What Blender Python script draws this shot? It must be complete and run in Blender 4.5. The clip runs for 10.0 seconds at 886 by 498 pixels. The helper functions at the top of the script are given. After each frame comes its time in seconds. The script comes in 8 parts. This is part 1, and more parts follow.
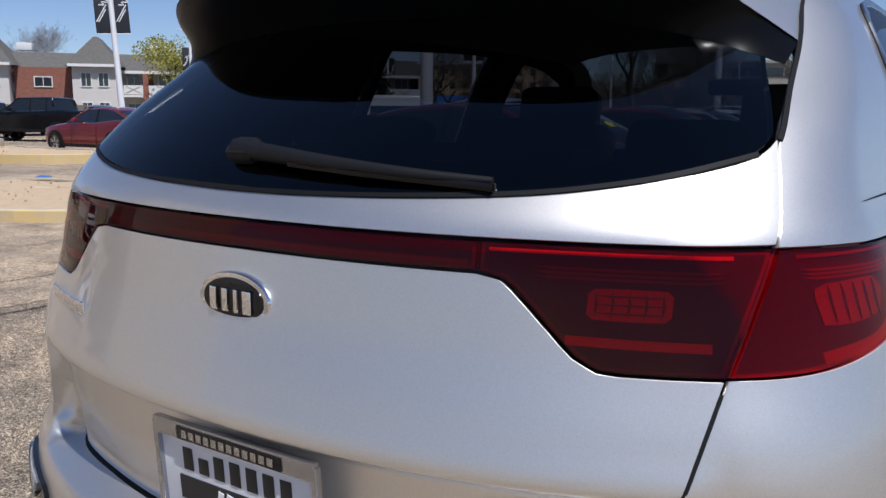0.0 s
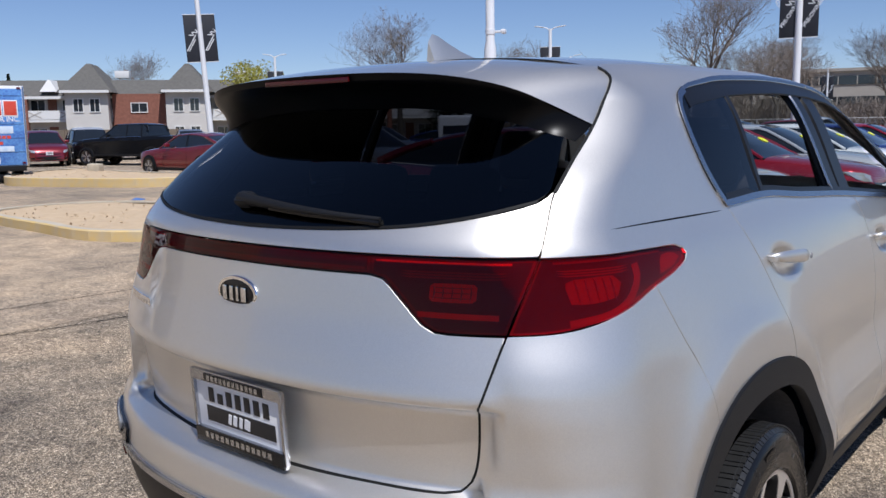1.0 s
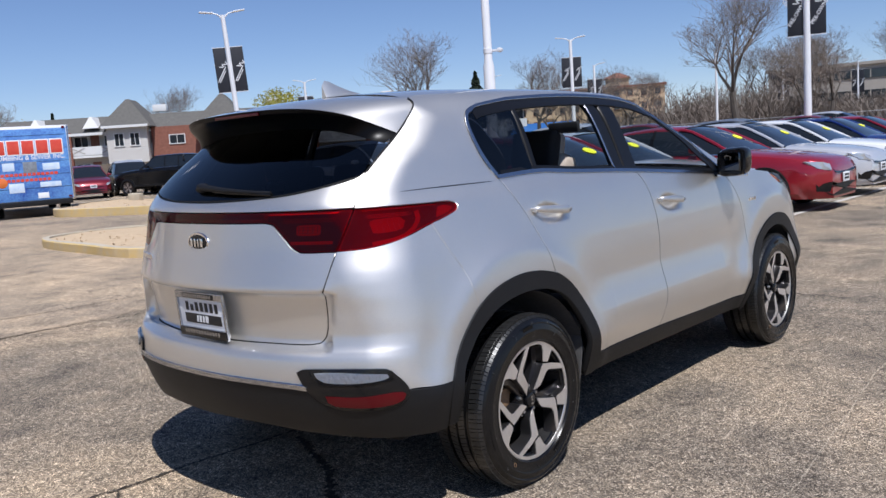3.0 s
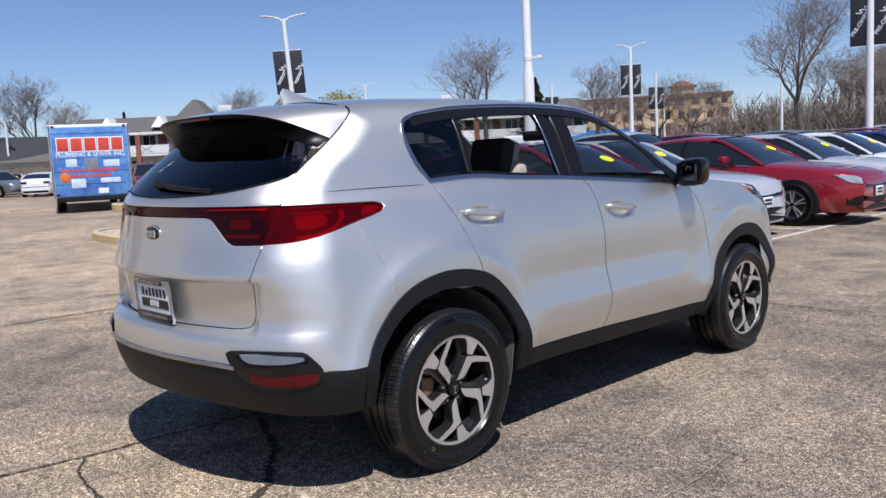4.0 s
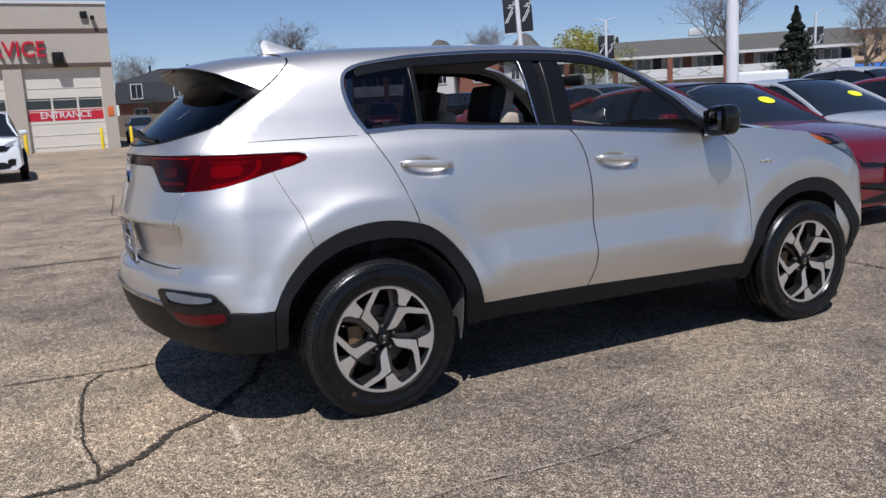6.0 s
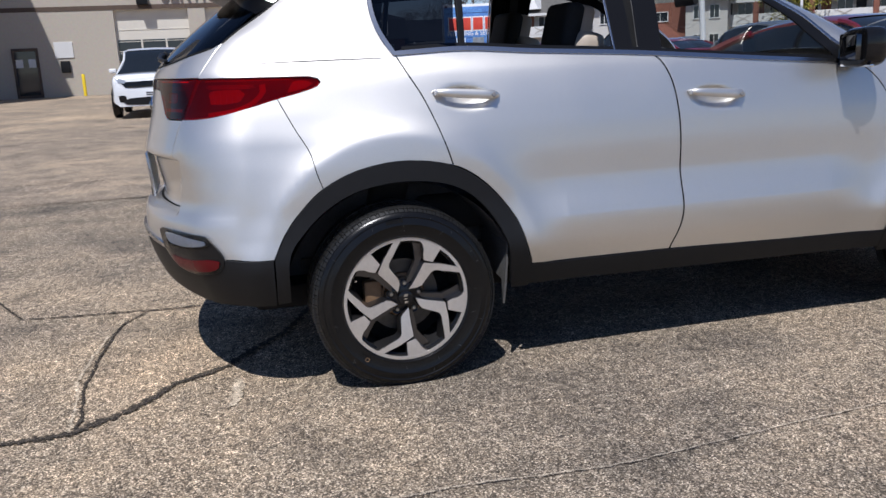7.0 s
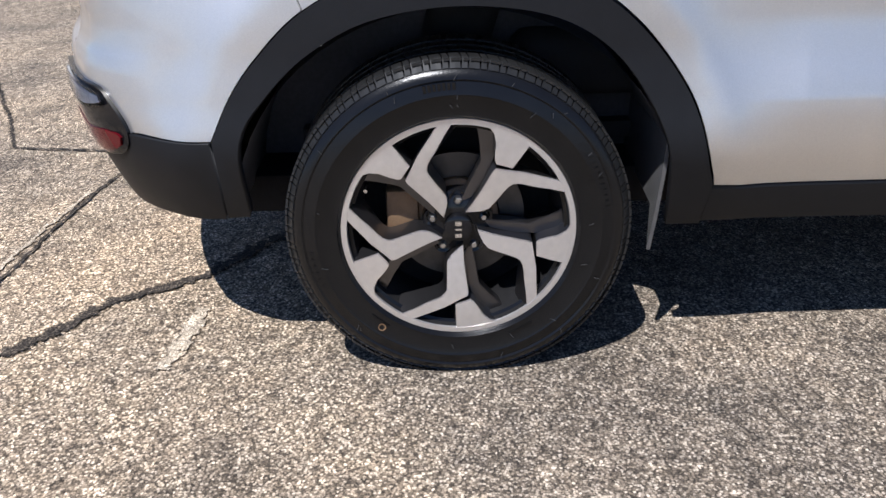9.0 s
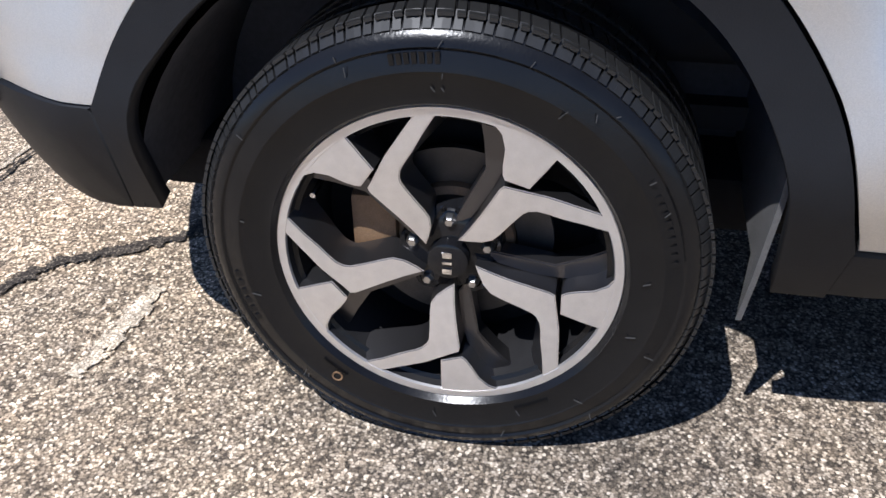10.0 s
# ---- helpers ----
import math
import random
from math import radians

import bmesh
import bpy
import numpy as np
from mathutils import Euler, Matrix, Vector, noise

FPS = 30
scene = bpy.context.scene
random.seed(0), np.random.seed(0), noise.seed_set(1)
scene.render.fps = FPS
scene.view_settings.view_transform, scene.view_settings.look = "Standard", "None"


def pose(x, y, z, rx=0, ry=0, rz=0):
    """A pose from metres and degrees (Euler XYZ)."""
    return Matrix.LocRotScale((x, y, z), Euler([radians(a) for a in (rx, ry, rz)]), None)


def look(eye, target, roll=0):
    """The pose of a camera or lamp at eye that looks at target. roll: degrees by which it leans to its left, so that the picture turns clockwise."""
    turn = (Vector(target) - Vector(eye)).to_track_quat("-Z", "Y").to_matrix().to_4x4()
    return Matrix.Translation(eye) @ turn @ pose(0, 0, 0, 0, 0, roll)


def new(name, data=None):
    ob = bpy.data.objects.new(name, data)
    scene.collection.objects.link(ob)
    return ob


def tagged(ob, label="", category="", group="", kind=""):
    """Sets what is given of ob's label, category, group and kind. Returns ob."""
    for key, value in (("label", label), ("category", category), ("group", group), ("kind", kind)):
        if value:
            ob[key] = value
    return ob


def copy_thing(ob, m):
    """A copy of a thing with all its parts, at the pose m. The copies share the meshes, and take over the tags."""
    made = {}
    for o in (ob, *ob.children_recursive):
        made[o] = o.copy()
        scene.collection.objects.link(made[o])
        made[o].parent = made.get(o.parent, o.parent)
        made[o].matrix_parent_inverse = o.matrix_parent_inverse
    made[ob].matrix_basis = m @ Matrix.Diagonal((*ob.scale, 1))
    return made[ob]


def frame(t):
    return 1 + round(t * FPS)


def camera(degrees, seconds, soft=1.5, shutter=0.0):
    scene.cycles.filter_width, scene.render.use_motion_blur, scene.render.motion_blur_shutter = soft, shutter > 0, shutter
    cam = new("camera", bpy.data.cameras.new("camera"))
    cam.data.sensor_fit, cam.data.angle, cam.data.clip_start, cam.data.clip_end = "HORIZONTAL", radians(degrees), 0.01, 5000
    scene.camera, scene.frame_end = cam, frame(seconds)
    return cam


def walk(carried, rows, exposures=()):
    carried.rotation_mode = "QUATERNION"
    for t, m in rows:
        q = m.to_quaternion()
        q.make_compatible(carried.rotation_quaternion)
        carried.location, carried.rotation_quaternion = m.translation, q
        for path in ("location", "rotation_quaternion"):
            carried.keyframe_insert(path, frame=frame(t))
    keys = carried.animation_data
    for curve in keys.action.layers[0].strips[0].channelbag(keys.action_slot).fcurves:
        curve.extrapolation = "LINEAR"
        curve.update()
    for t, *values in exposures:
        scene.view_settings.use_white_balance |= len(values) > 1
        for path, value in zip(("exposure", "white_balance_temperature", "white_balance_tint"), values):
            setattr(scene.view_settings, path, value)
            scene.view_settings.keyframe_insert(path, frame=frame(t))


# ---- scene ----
cam = camera(55.9, 10.0)
PATH = [
    (0, (0.898, -1.689, 1.345), (-0.2, -0.049, 1.024), 0.4),
    (0.5, (1.186, -1.927, 1.43), (0.002, -0.344, 1.127), -0.4),
    (1, (1.567, -2.04, 1.445), (0.309, -0.512, 1.162), -0.8),
    (1.5, (1.872, -2.237, 1.435), (0.579, -0.743, 1.126), -1.0),
    (2, (2.248, -2.398, 1.42), (0.924, -0.933, 1.106), -1.4),
    (2.5, (2.597, -2.525, 1.421), (1.263, -1.061, 1.145), -3.0),
    (3, (2.894, -2.656, 1.388), (1.561, -1.185, 1.145), -3.9),
    (3.2, (3.054, -2.685, 1.37), (1.708, -1.225, 1.131), -3.8),
    (4.3, (3.663, -2.358, 1.353), (2.185, -1.028, 1.131), -3.2),
    (4.5, (3.837, -2.295, 1.345), (2.33, -0.999, 1.12), -4.0),
    (5, (4.098, -2.065, 1.361), (2.519, -0.864, 1.104), -4.7),
    (5.5, (4.163, -1.707, 1.344), (2.512, -0.616, 1.054), -3.9),
    (6, (4.239, -1.355, 1.347), (2.478, -0.47, 1.008), -3.0),
    (6.2, (4.199, -1.233, 1.337), (2.405, -0.429, 0.972), -2.8),
    (7.3, (3.725, -0.473, 1.204), (1.832, -0.065, 0.705), -2.3),
    (7.5, (3.576, -0.41, 1.187), (1.686, -0.046, 0.645), -1.8),
    (8, (3.197, -0.242, 1.124), (1.314, -0.013, 0.489), -0.8),
    (8.5, (2.846, -0.086, 1.105), (1.0, -0.002, 0.338), -0.4),
    (9, (2.465, -0.038, 1.076), (0.678, -0.032, 0.178), -1.5),
    (9.5, (2.133, 0.083, 1.044), (0.429, -0.065, 0.007), -2.7),
    (10, (1.841, 0.17, 1.012), (0.222, -0.138, -0.122), -0.7),
]
walk(cam, [(t, look(eye, target, roll)) for t, eye, target, roll in PATH], [(0, 0.05, 6050, 12), (0.5, 0.20, 6050, 12), (1.0, 0.06, 6050, 12), (1.5, 0.03, 6050, 12), (3.5, 0.18, 6050, 12), (5, 0.15, 6050, 12), (6, -0.11, 6050, 12), (7.5, 0.06, 6050, 12), (8.5, 0.26, 6050, 12), (9.2, 0.44, 5900, 12), (10, 0.55, 5850, 12)])
# ---- daylight: clear noon sky and a high sun over the car's rear right corner ----
SUN = Vector((0.51, -0.28, 1.0)).normalized()
world = bpy.data.worlds.new("world")
scene.world = world
world.use_nodes = True
sky = world.node_tree.nodes.new("ShaderNodeTexSky")
sky.sky_type, sky.sun_disc = "NISHITA", False
sky.sun_elevation, sky.sun_rotation = math.asin(SUN.z), math.atan2(SUN.x, SUN.y)
sky.air_density, sky.dust_density, sky.ozone_density = 0.85, 0.0, 3.5
cast = world.node_tree.nodes.new("ShaderNodeMix")
cast.data_type, cast.blend_type = "RGBA", "MULTIPLY"
cast.inputs[0].default_value, cast.inputs[7].default_value = 1.0, (1.0, 0.985, 1.075, 1)
world.node_tree.links.new(sky.outputs["Color"], cast.inputs[6])
world.node_tree.links.new(cast.outputs[2], world.node_tree.nodes["Background"].inputs["Color"])
world.node_tree.nodes["Background"].inputs["Strength"].default_value = 0.082
sun = new("sun", bpy.data.lights.new("sun", "SUN"))
sun.data.energy, sun.data.angle, sun.data.color = 5.0, radians(0.53), (1.0, 0.96, 0.91)
sun.matrix_world = look(SUN * 50, (0, 0, 0))

# ---- materials ----
def material(name, color, rough=0.5, metal=0.0, coat=0.0, spots=0.0, size=8.0, bump=0.0, second=None, detail=4.0, spec=0.5):
    """A surface whose colour wanders between two tones at two scales, with a fine relief."""
    m = bpy.data.materials.new(name)
    m.use_nodes = True
    n, l = m.node_tree.nodes, m.node_tree.links
    b = n["Principled BSDF"]
    b.inputs["Base Color"].default_value = (*color, 1)
    b.inputs["Roughness"].default_value = rough
    b.inputs["Metallic"].default_value = metal
    b.inputs["Coat Weight"].default_value = coat
    b.inputs["Coat Roughness"].default_value = 0.03
    b.inputs["Specular IOR Level"].default_value = spec
    if spots or bump:
        where = n.new("ShaderNodeTexCoord")
        coarse, fine = n.new("ShaderNodeTexNoise"), n.new("ShaderNodeTexNoise")
        for tex, s in ((coarse, size), (fine, size * 14)):
            tex.inputs["Scale"].default_value, tex.inputs["Detail"].default_value = s, detail
            l.new(where.outputs["Object"], tex.inputs["Vector"])
    if spots:
        mix, both = n.new("ShaderNodeMix"), n.new("ShaderNodeMath")
        mix.data_type = "RGBA"
        both.operation = "MULTIPLY_ADD"
        both.inputs[1].default_value = 0.45
        half = n.new("ShaderNodeMath")
        half.operation = "MULTIPLY"
        half.inputs[1].default_value = 0.55
        l.new(coarse.outputs["Fac"], half.inputs[0])
        l.new(fine.outputs["Fac"], both.inputs[0])
        l.new(half.outputs[0], both.inputs[2])
        ramp = n.new("ShaderNodeMapRange")
        ramp.inputs["From Min"].default_value, ramp.inputs["From Max"].default_value = 0.3, 0.7
        l.new(both.outputs[0], ramp.inputs["Value"])
        other = second or tuple(c * (1 - spots) for c in color)
        mix.inputs[6].default_value, mix.inputs[7].default_value = (*color, 1), (*other, 1)
        l.new(ramp.outputs[0], mix.inputs[0])
        l.new(mix.outputs[2], b.inputs["Base Color"])
    if bump:
        relief = n.new("ShaderNodeBump")
        relief.inputs["Strength"].default_value, relief.inputs["Distance"].default_value = 0.6, bump
        l.new(fine.outputs["Fac"], relief.inputs["Height"])
        l.new(relief.outputs["Normal"], b.inputs["Normal"])
    return m


def glass(name, tint, rough=0.0, ior=1.5):
    """A thin pane: it lets tinted light through and mirrors by Fresnel."""
    m = bpy.data.materials.new(name)
    m.use_nodes = True
    n, l = m.node_tree.nodes, m.node_tree.links
    n.remove(n["Principled BSDF"])
    clear, shine, mix, edge = (n.new(k) for k in ("ShaderNodeBsdfTransparent", "ShaderNodeBsdfGlossy", "ShaderNodeMixShader", "ShaderNodeFresnel"))
    clear.inputs["Color"].default_value = (*tint, 1)
    shine.inputs["Roughness"].default_value = rough
    edge.inputs["IOR"].default_value = ior
    l.new(edge.outputs[0], mix.inputs[0])
    l.new(clear.outputs[0], mix.inputs[1])
    l.new(shine.outputs[0], mix.inputs[2])
    l.new(mix.outputs[0], n["Material Output"].inputs["Surface"])
    return m


def flake_paint(name, color, metal, rough, dust=0.06):
    """Metallic car paint: fine flakes under clear coat, with a light film of dust."""
    m = material(name, color, rough, metal, 1.0)
    n, l = m.node_tree.nodes, m.node_tree.links
    b = n["Principled BSDF"]
    where, flakes, film = n.new("ShaderNodeTexCoord"), n.new("ShaderNodeTexVoronoi"), n.new("ShaderNodeTexNoise")
    flakes.inputs["Scale"].default_value, film.inputs["Scale"].default_value = 900, 3.5
    film.inputs["Detail"].default_value = 6
    l.new(where.outputs["Object"], flakes.inputs["Vector"])
    l.new(where.outputs["Object"], film.inputs["Vector"])
    mix = n.new("ShaderNodeMix")
    mix.data_type = "RGBA"
    mix.inputs[6].default_value = (*[c * 0.93 for c in color], 1)
    mix.inputs[7].default_value = (*[min(1, c * 1.07) for c in color], 1)
    l.new(flakes.outputs["Color"], mix.inputs[0])
    l.new(mix.outputs[2], b.inputs["Base Color"])
    spread = n.new("ShaderNodeMapRange")
    spread.inputs["To Min"].default_value, spread.inputs["To Max"].default_value = rough - dust / 2, rough + dust
    l.new(film.outputs["Fac"], spread.inputs["Value"])
    l.new(spread.outputs[0], b.inputs["Roughness"])
    haze = n.new("ShaderNodeMapRange")
    haze.inputs["From Min"].default_value, haze.inputs["From Max"].default_value = 0.35, 0.75
    haze.inputs["To Min"].default_value, haze.inputs["To Max"].default_value = 0.02, 0.07
    l.new(film.outputs["Fac"], haze.inputs["Value"])
    l.new(haze.outputs[0], b.inputs["Coat Roughness"])
    return m


SILVER = flake_paint("silver_paint", (0.725, 0.700, 0.658), 0.94, 0.43)
BLACK_PLASTIC = material("grained_black_plastic", (0.0085, 0.0088, 0.0100), 0.52, spots=0.25, size=30, bump=0.0006, spec=0.28)
GLOSS_BLACK = material("gloss_black", (0.008, 0.008, 0.009), 0.07, spec=0.32)
RUBBER = material("rubber", (0.0075, 0.0075, 0.008), 0.24, spots=0.4, size=18, bump=0.0005, spec=0.30)
HAIR = material("rubber_hair", (0.05, 0.05, 0.05), 0.35)
# scuffed plastic, its grey lightened for the sun on the flap
GUARD = material("scuffed_sunlit_plastic", (0.14, 0.137, 0.134), 0.4, spots=0.5, size=25, bump=0.002)
# lighter copy of the rubber; the sheen on the tread is in its colour
TREAD = material("sheen_tread_rubber", (0.020, 0.020, 0.020), 0.34, spots=0.4, size=40)
BRAKE = material("dark_red_lens", (0.055, 0.002, 0.004), 0.25)
SEAL = material("seal_rubber", (0.006, 0.006, 0.006), 0.6, spec=0.2)
MIRROR = material("dark_mirror_glass", (0.10, 0.105, 0.115), 0.03, 1.0)
CHROME = material("chrome", (0.82, 0.83, 0.85), 0.06, 1.0)
SATIN = material("satin_chrome", (0.44, 0.45, 0.48), 0.26, 1.0)
MACHINED = material("machined_alloy", (0.80, 0.775, 0.75), 0.34, 0.82, spots=0.15, size=60)
GUNMETAL = material("gunmetal_alloy", (0.10, 0.096, 0.098), 0.28, 0.9, 0.4)
# near-black copy of the gunmetal; the barrel's inner shade put into colour
SHADED_BARREL = material("shaded_barrel", (0.016, 0.0155, 0.016), 0.6, spots=0.4, size=30, spec=0.15)
RUST = material("rusty_iron", (0.28, 0.17, 0.09), 0.7, 0.3, spots=0.5, size=30, bump=0.001)
DULL_STEEL = material("dull_disc_steel", (0.10, 0.095, 0.09), 0.45, 0.8, spots=0.4, size=40)
STEEL = material("bright_steel", (0.5, 0.5, 0.5), 0.3, 1.0)
# liner grey lightened to stand in for haze over the dark wheel wells
LINER = material("lightened_wheel_liner", (0.11, 0.107, 0.11), 0.95, spots=0.4, size=6, spec=0.1)
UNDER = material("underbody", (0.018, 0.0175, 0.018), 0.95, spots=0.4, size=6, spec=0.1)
LINING = material("black_trim", (0.02, 0.02, 0.022), 0.75, spots=0.2, size=40)
BEIGE = material("beige_leather", (0.52, 0.44, 0.36), 0.5, spots=0.12, size=25, bump=0.0008)
DARK_CLOTH = material("dark_seat_fabric", (0.022, 0.021, 0.023), 0.8, spots=0.3, size=60, bump=0.0008)
HEADLINER = material("headliner", (0.30, 0.29, 0.28), 0.9, spots=0.08, size=20)
TINT = glass("privacy_glass", (0.055, 0.06, 0.07))
CLEAR = glass("clear_glass", (0.80, 0.84, 0.82))
RED_LENS = glass("red_lens", (0.93, 0.05, 0.07), 0.02, 1.3)
RED_INNER = material("red_reflector", (0.19, 0.007, 0.010), 0.3, 0.0, 0.5)
# lighter copy of the reflector red, making up for shade on the hatch lamp
RED_BRIGHTENED = material("brightened_red_reflector", (0.62, 0.022, 0.024), 0.25, 0.0, 0.4)
RED_DARK = material("dark_red_housing", (0.056, 0.0025, 0.006), 0.35, spots=0.3, size=50)
RED_RIM = material("red_lamp_rim", (0.17, 0.006, 0.010), 0.35)
SPOILER_BLACK = material("black_spoiler_underside", (0.0035, 0.0035, 0.004), 0.30, spec=0.10)
SATIN_BLACK = material("satin_black", (0.007, 0.007, 0.008), 0.34, spec=0.22)
WHITE_LENS = glass("clear_lens", (0.97, 0.98, 0.98), 0.02, 1.3)
WHITE_PAINT = material("white_sheet", (0.75, 0.76, 0.78), 0.4, spots=0.05, size=20)
INK = material("black_ink", (0.01, 0.01, 0.012), 0.5)
LAMP_BOWL = material("lamp_bowl", (0.95, 0.95, 0.95), 0.25, 0.30, spots=0.2, size=5, bump=0.02)
RED_REFLEX = material("red_reflex", (0.085, 0.002, 0.005), 0.12, spec=0.3)
AMBER = material("amber_lens", (0.65, 0.16, 0.03), 0.2, 0.0, 0.6)
import functools

# ---- the car's outer surface: a plan contour at every height ----
def curve(pts):
    """Monotone cubic through (t, value) pairs."""
    t, v = np.array(pts, float).T
    h = np.diff(t)
    d = np.diff(v) / h
    m = np.zeros_like(v)
    m[0], m[-1] = d[0], d[-1]
    ok = d[:-1] * d[1:] > 0
    w1, w2 = 2 * h[1:] + h[:-1], h[1:] + 2 * h[:-1]
    with np.errstate(divide="ignore", invalid="ignore"):
        m[1:-1] = np.where(ok, (w1 + w2) / (w1 / d[:-1] + w2 / d[1:]), 0)

    def at(q):
        q = np.clip(np.asarray(q, float), t[0], t[-1])
        i = np.clip(np.searchsorted(t, q, side="right") - 1, 0, len(t) - 2)
        s = (q - t[i]) / h[i]
        return ((2 * s**3 - 3 * s**2 + 1) * v[i] + (s**3 - 2 * s**2 + s) * h[i] * m[i]
                + (-2 * s**3 + 3 * s**2) * v[i + 1] + (s**3 - s**2) * h[i] * m[i + 1])
    ts = np.linspace(t[0], t[-1], 3000)
    vs = at(ts)
    return lambda q: np.interp(q, ts, vs)


HALF = curve([(0.18, 0.81), (0.30, 0.866), (0.42, 0.908), (0.52, 0.926), (0.62, 0.912), (0.72, 0.903), (0.84, 0.904), (0.94, 0.898), (1.03, 0.883),
              (1.10, 0.866), (1.17, 0.843), (1.23, 0.812), (1.30, 0.782), (1.40, 0.742), (1.50, 0.695), (1.55, 0.662), (1.59, 0.622), (1.62, 0.565), (1.64, 0.5)])
LOW_REAR = [(0.18, -0.72), (0.30, -0.84), (0.42, -0.915), (0.52, -0.95), (0.60, -0.962), (0.66, -0.957)]
HIGH_REAR = [(0.96, -0.918),
              (1.06, -0.888), (1.14, -0.873), (1.20, -0.862), (1.25, -0.828), (1.31, -0.765), (1.40, -0.652), (1.455, -0.577), (1.52, -0.50), (1.58, -0.46), (1.64, -0.42)]
REAR = curve(LOW_REAR + [(0.69, -0.943), (0.700, -0.912), (0.708, -0.880), (0.72, -0.869), (0.80, -0.881), (0.86, -0.891), (0.888, -0.897), (0.897, -0.908), (0.905, -0.927), (0.912, -0.930)] + HIGH_REAR)
CORNER = curve(LOW_REAR + [(0.69, -0.946), (0.72, -0.930), (0.76, -0.922), (0.83, -0.922), (0.89, -0.925), (0.925, -0.924)] + HIGH_REAR)
FRONT_LOW = curve([(0.18, 3.35), (0.35, 3.50), (0.6, 3.56), (0.8, 3.55), (0.95, 3.47), (1.05, 3.34), (1.12, 3.15), (1.2, 2.9)])
FRONT_TOP = curve([(1.0, 2.85), (1.1, 2.62), (1.2, 2.40), (1.3, 2.2), (1.42, 1.96), (1.5, 1.80), (1.58, 1.6), (1.64, 1.3)])
DROP = curve([(-0.9, 0.10), (-0.6, 0.07), (-0.28, 0.03), (0.2, 0.004), (0.7, 0.0), (1.2, 0.01), (1.6, 0.06), (2.0, 0.17), (2.3, 0.25)])
TAPER = curve([(0.18, 0.02), (0.70, 0.02), (0.95, 0.035), (1.15, 0.045), (1.35, 0.035), (1.64, 0.02)])
ROUND = curve([(0.18, 0.12), (0.66, 0.10), (0.95, 0.14), (1.2, 0.16), (1.32, 0.16), (1.42, 0.20), (1.50, 0.20), (1.59, 0.10), (1.64, 0.1)])
BULGE = curve([(0.25, 0.0), (0.42, 0.10), (0.52, 0.40), (0.592, 0.95), (0.605, 1.0), (0.618, 0.95), (0.70, 0.42), (0.76, 0.03), (0.80, 0.0)])
WHEEL_Z, BASE = 0.343, 2.67
HANDLES = ((0.285, 1.088), (1.335, 1.035))
CENTRE = 0.3 - 0.9 * math.pi / 2


def outside(x, y, z, top):
    """Signed distance, about, of a point from the car's skin."""
    x = np.abs(x)
    high = np.minimum(z + DROP(y) * np.clip((z - 1.2) / 0.35, 0, 1), 1.64)
    side = HALF(high) * (1 - TAPER(z) * np.maximum(0.8 - y, 0) ** 2 - 0.05 * np.maximum(y - 2.2, 0) ** 2)
    for yw in (0.0, BASE):
        r = np.hypot(y - yw, z - WHEEL_Z)
        rise = np.clip((z - WHEEL_Z) / np.maximum(r, 1e-6), 0, 1)
        edge = r - 0.555 - 0.065 * rise**2
        side = side + 0.029 * np.exp(-0.009 * np.logaddexp(0, edge / 0.009) / 0.065) * np.clip((z - 0.2) / 0.3, 0, 1)
    span = np.clip((y - 0.44) / 0.22, 0, 1) * np.clip((2.08 - y) / 0.2, 0, 1)
    side = side + 0.024 * span * np.clip(2 - span, 0, 1) * BULGE(z)
    for yh, zh in HANDLES:
        d = ((y - yh) / 0.082) ** 2 + ((z - zh + 0.010 + 0.09 * (y - yh)) / 0.036) ** 2
        side = side - 0.022 * np.exp(-d**2)
    bow = 0.37 * x**2.3
    front = FRONT_TOP(z) - 0.30 * x**2 if top else FRONT_LOW(z) - 0.42 * x**2.4
    corner = np.clip((x - np.interp(z, [0.69, 0.71, 0.76, 0.815, 0.905], [0.612, 0.596, 0.603, 0.614, 0.634])) / 0.045, 0, 1)
    corner = corner * corner * (3 - 2 * corner)
    f1, f2 = x - side, np.maximum(REAR(z) * (1 - corner) + CORNER(z) * corner + bow - y, y - front)
    r = ROUND(z)
    a, b = f1 + r, f2 + r
    return np.where((a > 0) & (b > 0), np.hypot(np.maximum(a, 0), np.maximum(b, 0)) - r, np.maximum(f1, f2))


def skin(u, z, top=False):
    """The point of the skin at girth u and height z: u is y along the flank, and turns round the corners to the rear and the nose."""
    u, z = np.broadcast_arrays(np.asarray(u, float), np.asarray(z, float))
    mid = 1.3 if top else 2.3
    turn = np.where(u < 0.3, -(0.3 - u) / 0.9, np.where(u > mid, (u - mid) / 0.9, 0.0))
    y0 = np.clip(u, 0.3, mid)
    dx, dy = np.cos(turn), np.sin(turn)
    lo, hi = np.zeros_like(u), np.full_like(u, 2.2)
    for _ in range(26):
        m = (lo + hi) / 2
        out = outside(dx * m, y0 + dy * m, z, top) > 0
        lo, hi = np.where(out, lo, m), np.where(out, m, hi)
    return dx * lo, y0 + dy * lo


@functools.lru_cache(None)
def girth(z, top):
    """A table of the contour at one height."""
    u = np.concatenate([np.linspace(0.3 - 0.9 * math.pi, 0.3, 360), np.linspace(0.32, 1.3 if top else 2.3, 40), np.linspace(1.31 if top else 2.31, (1.3 if top else 2.3) + 1.4, 150)])
    return (u, *skin(u, z, top))


def flank(y, z, top=False):
    """Girth u of the skin's point at y, height z, on the right-hand side."""
    if 0.3 <= y <= (1.3 if top else 2.3):
        return y
    u, _, ys = girth(round(float(z), 4), top)
    k = u > CENTRE
    return float(np.interp(y, ys[k], u[k]))


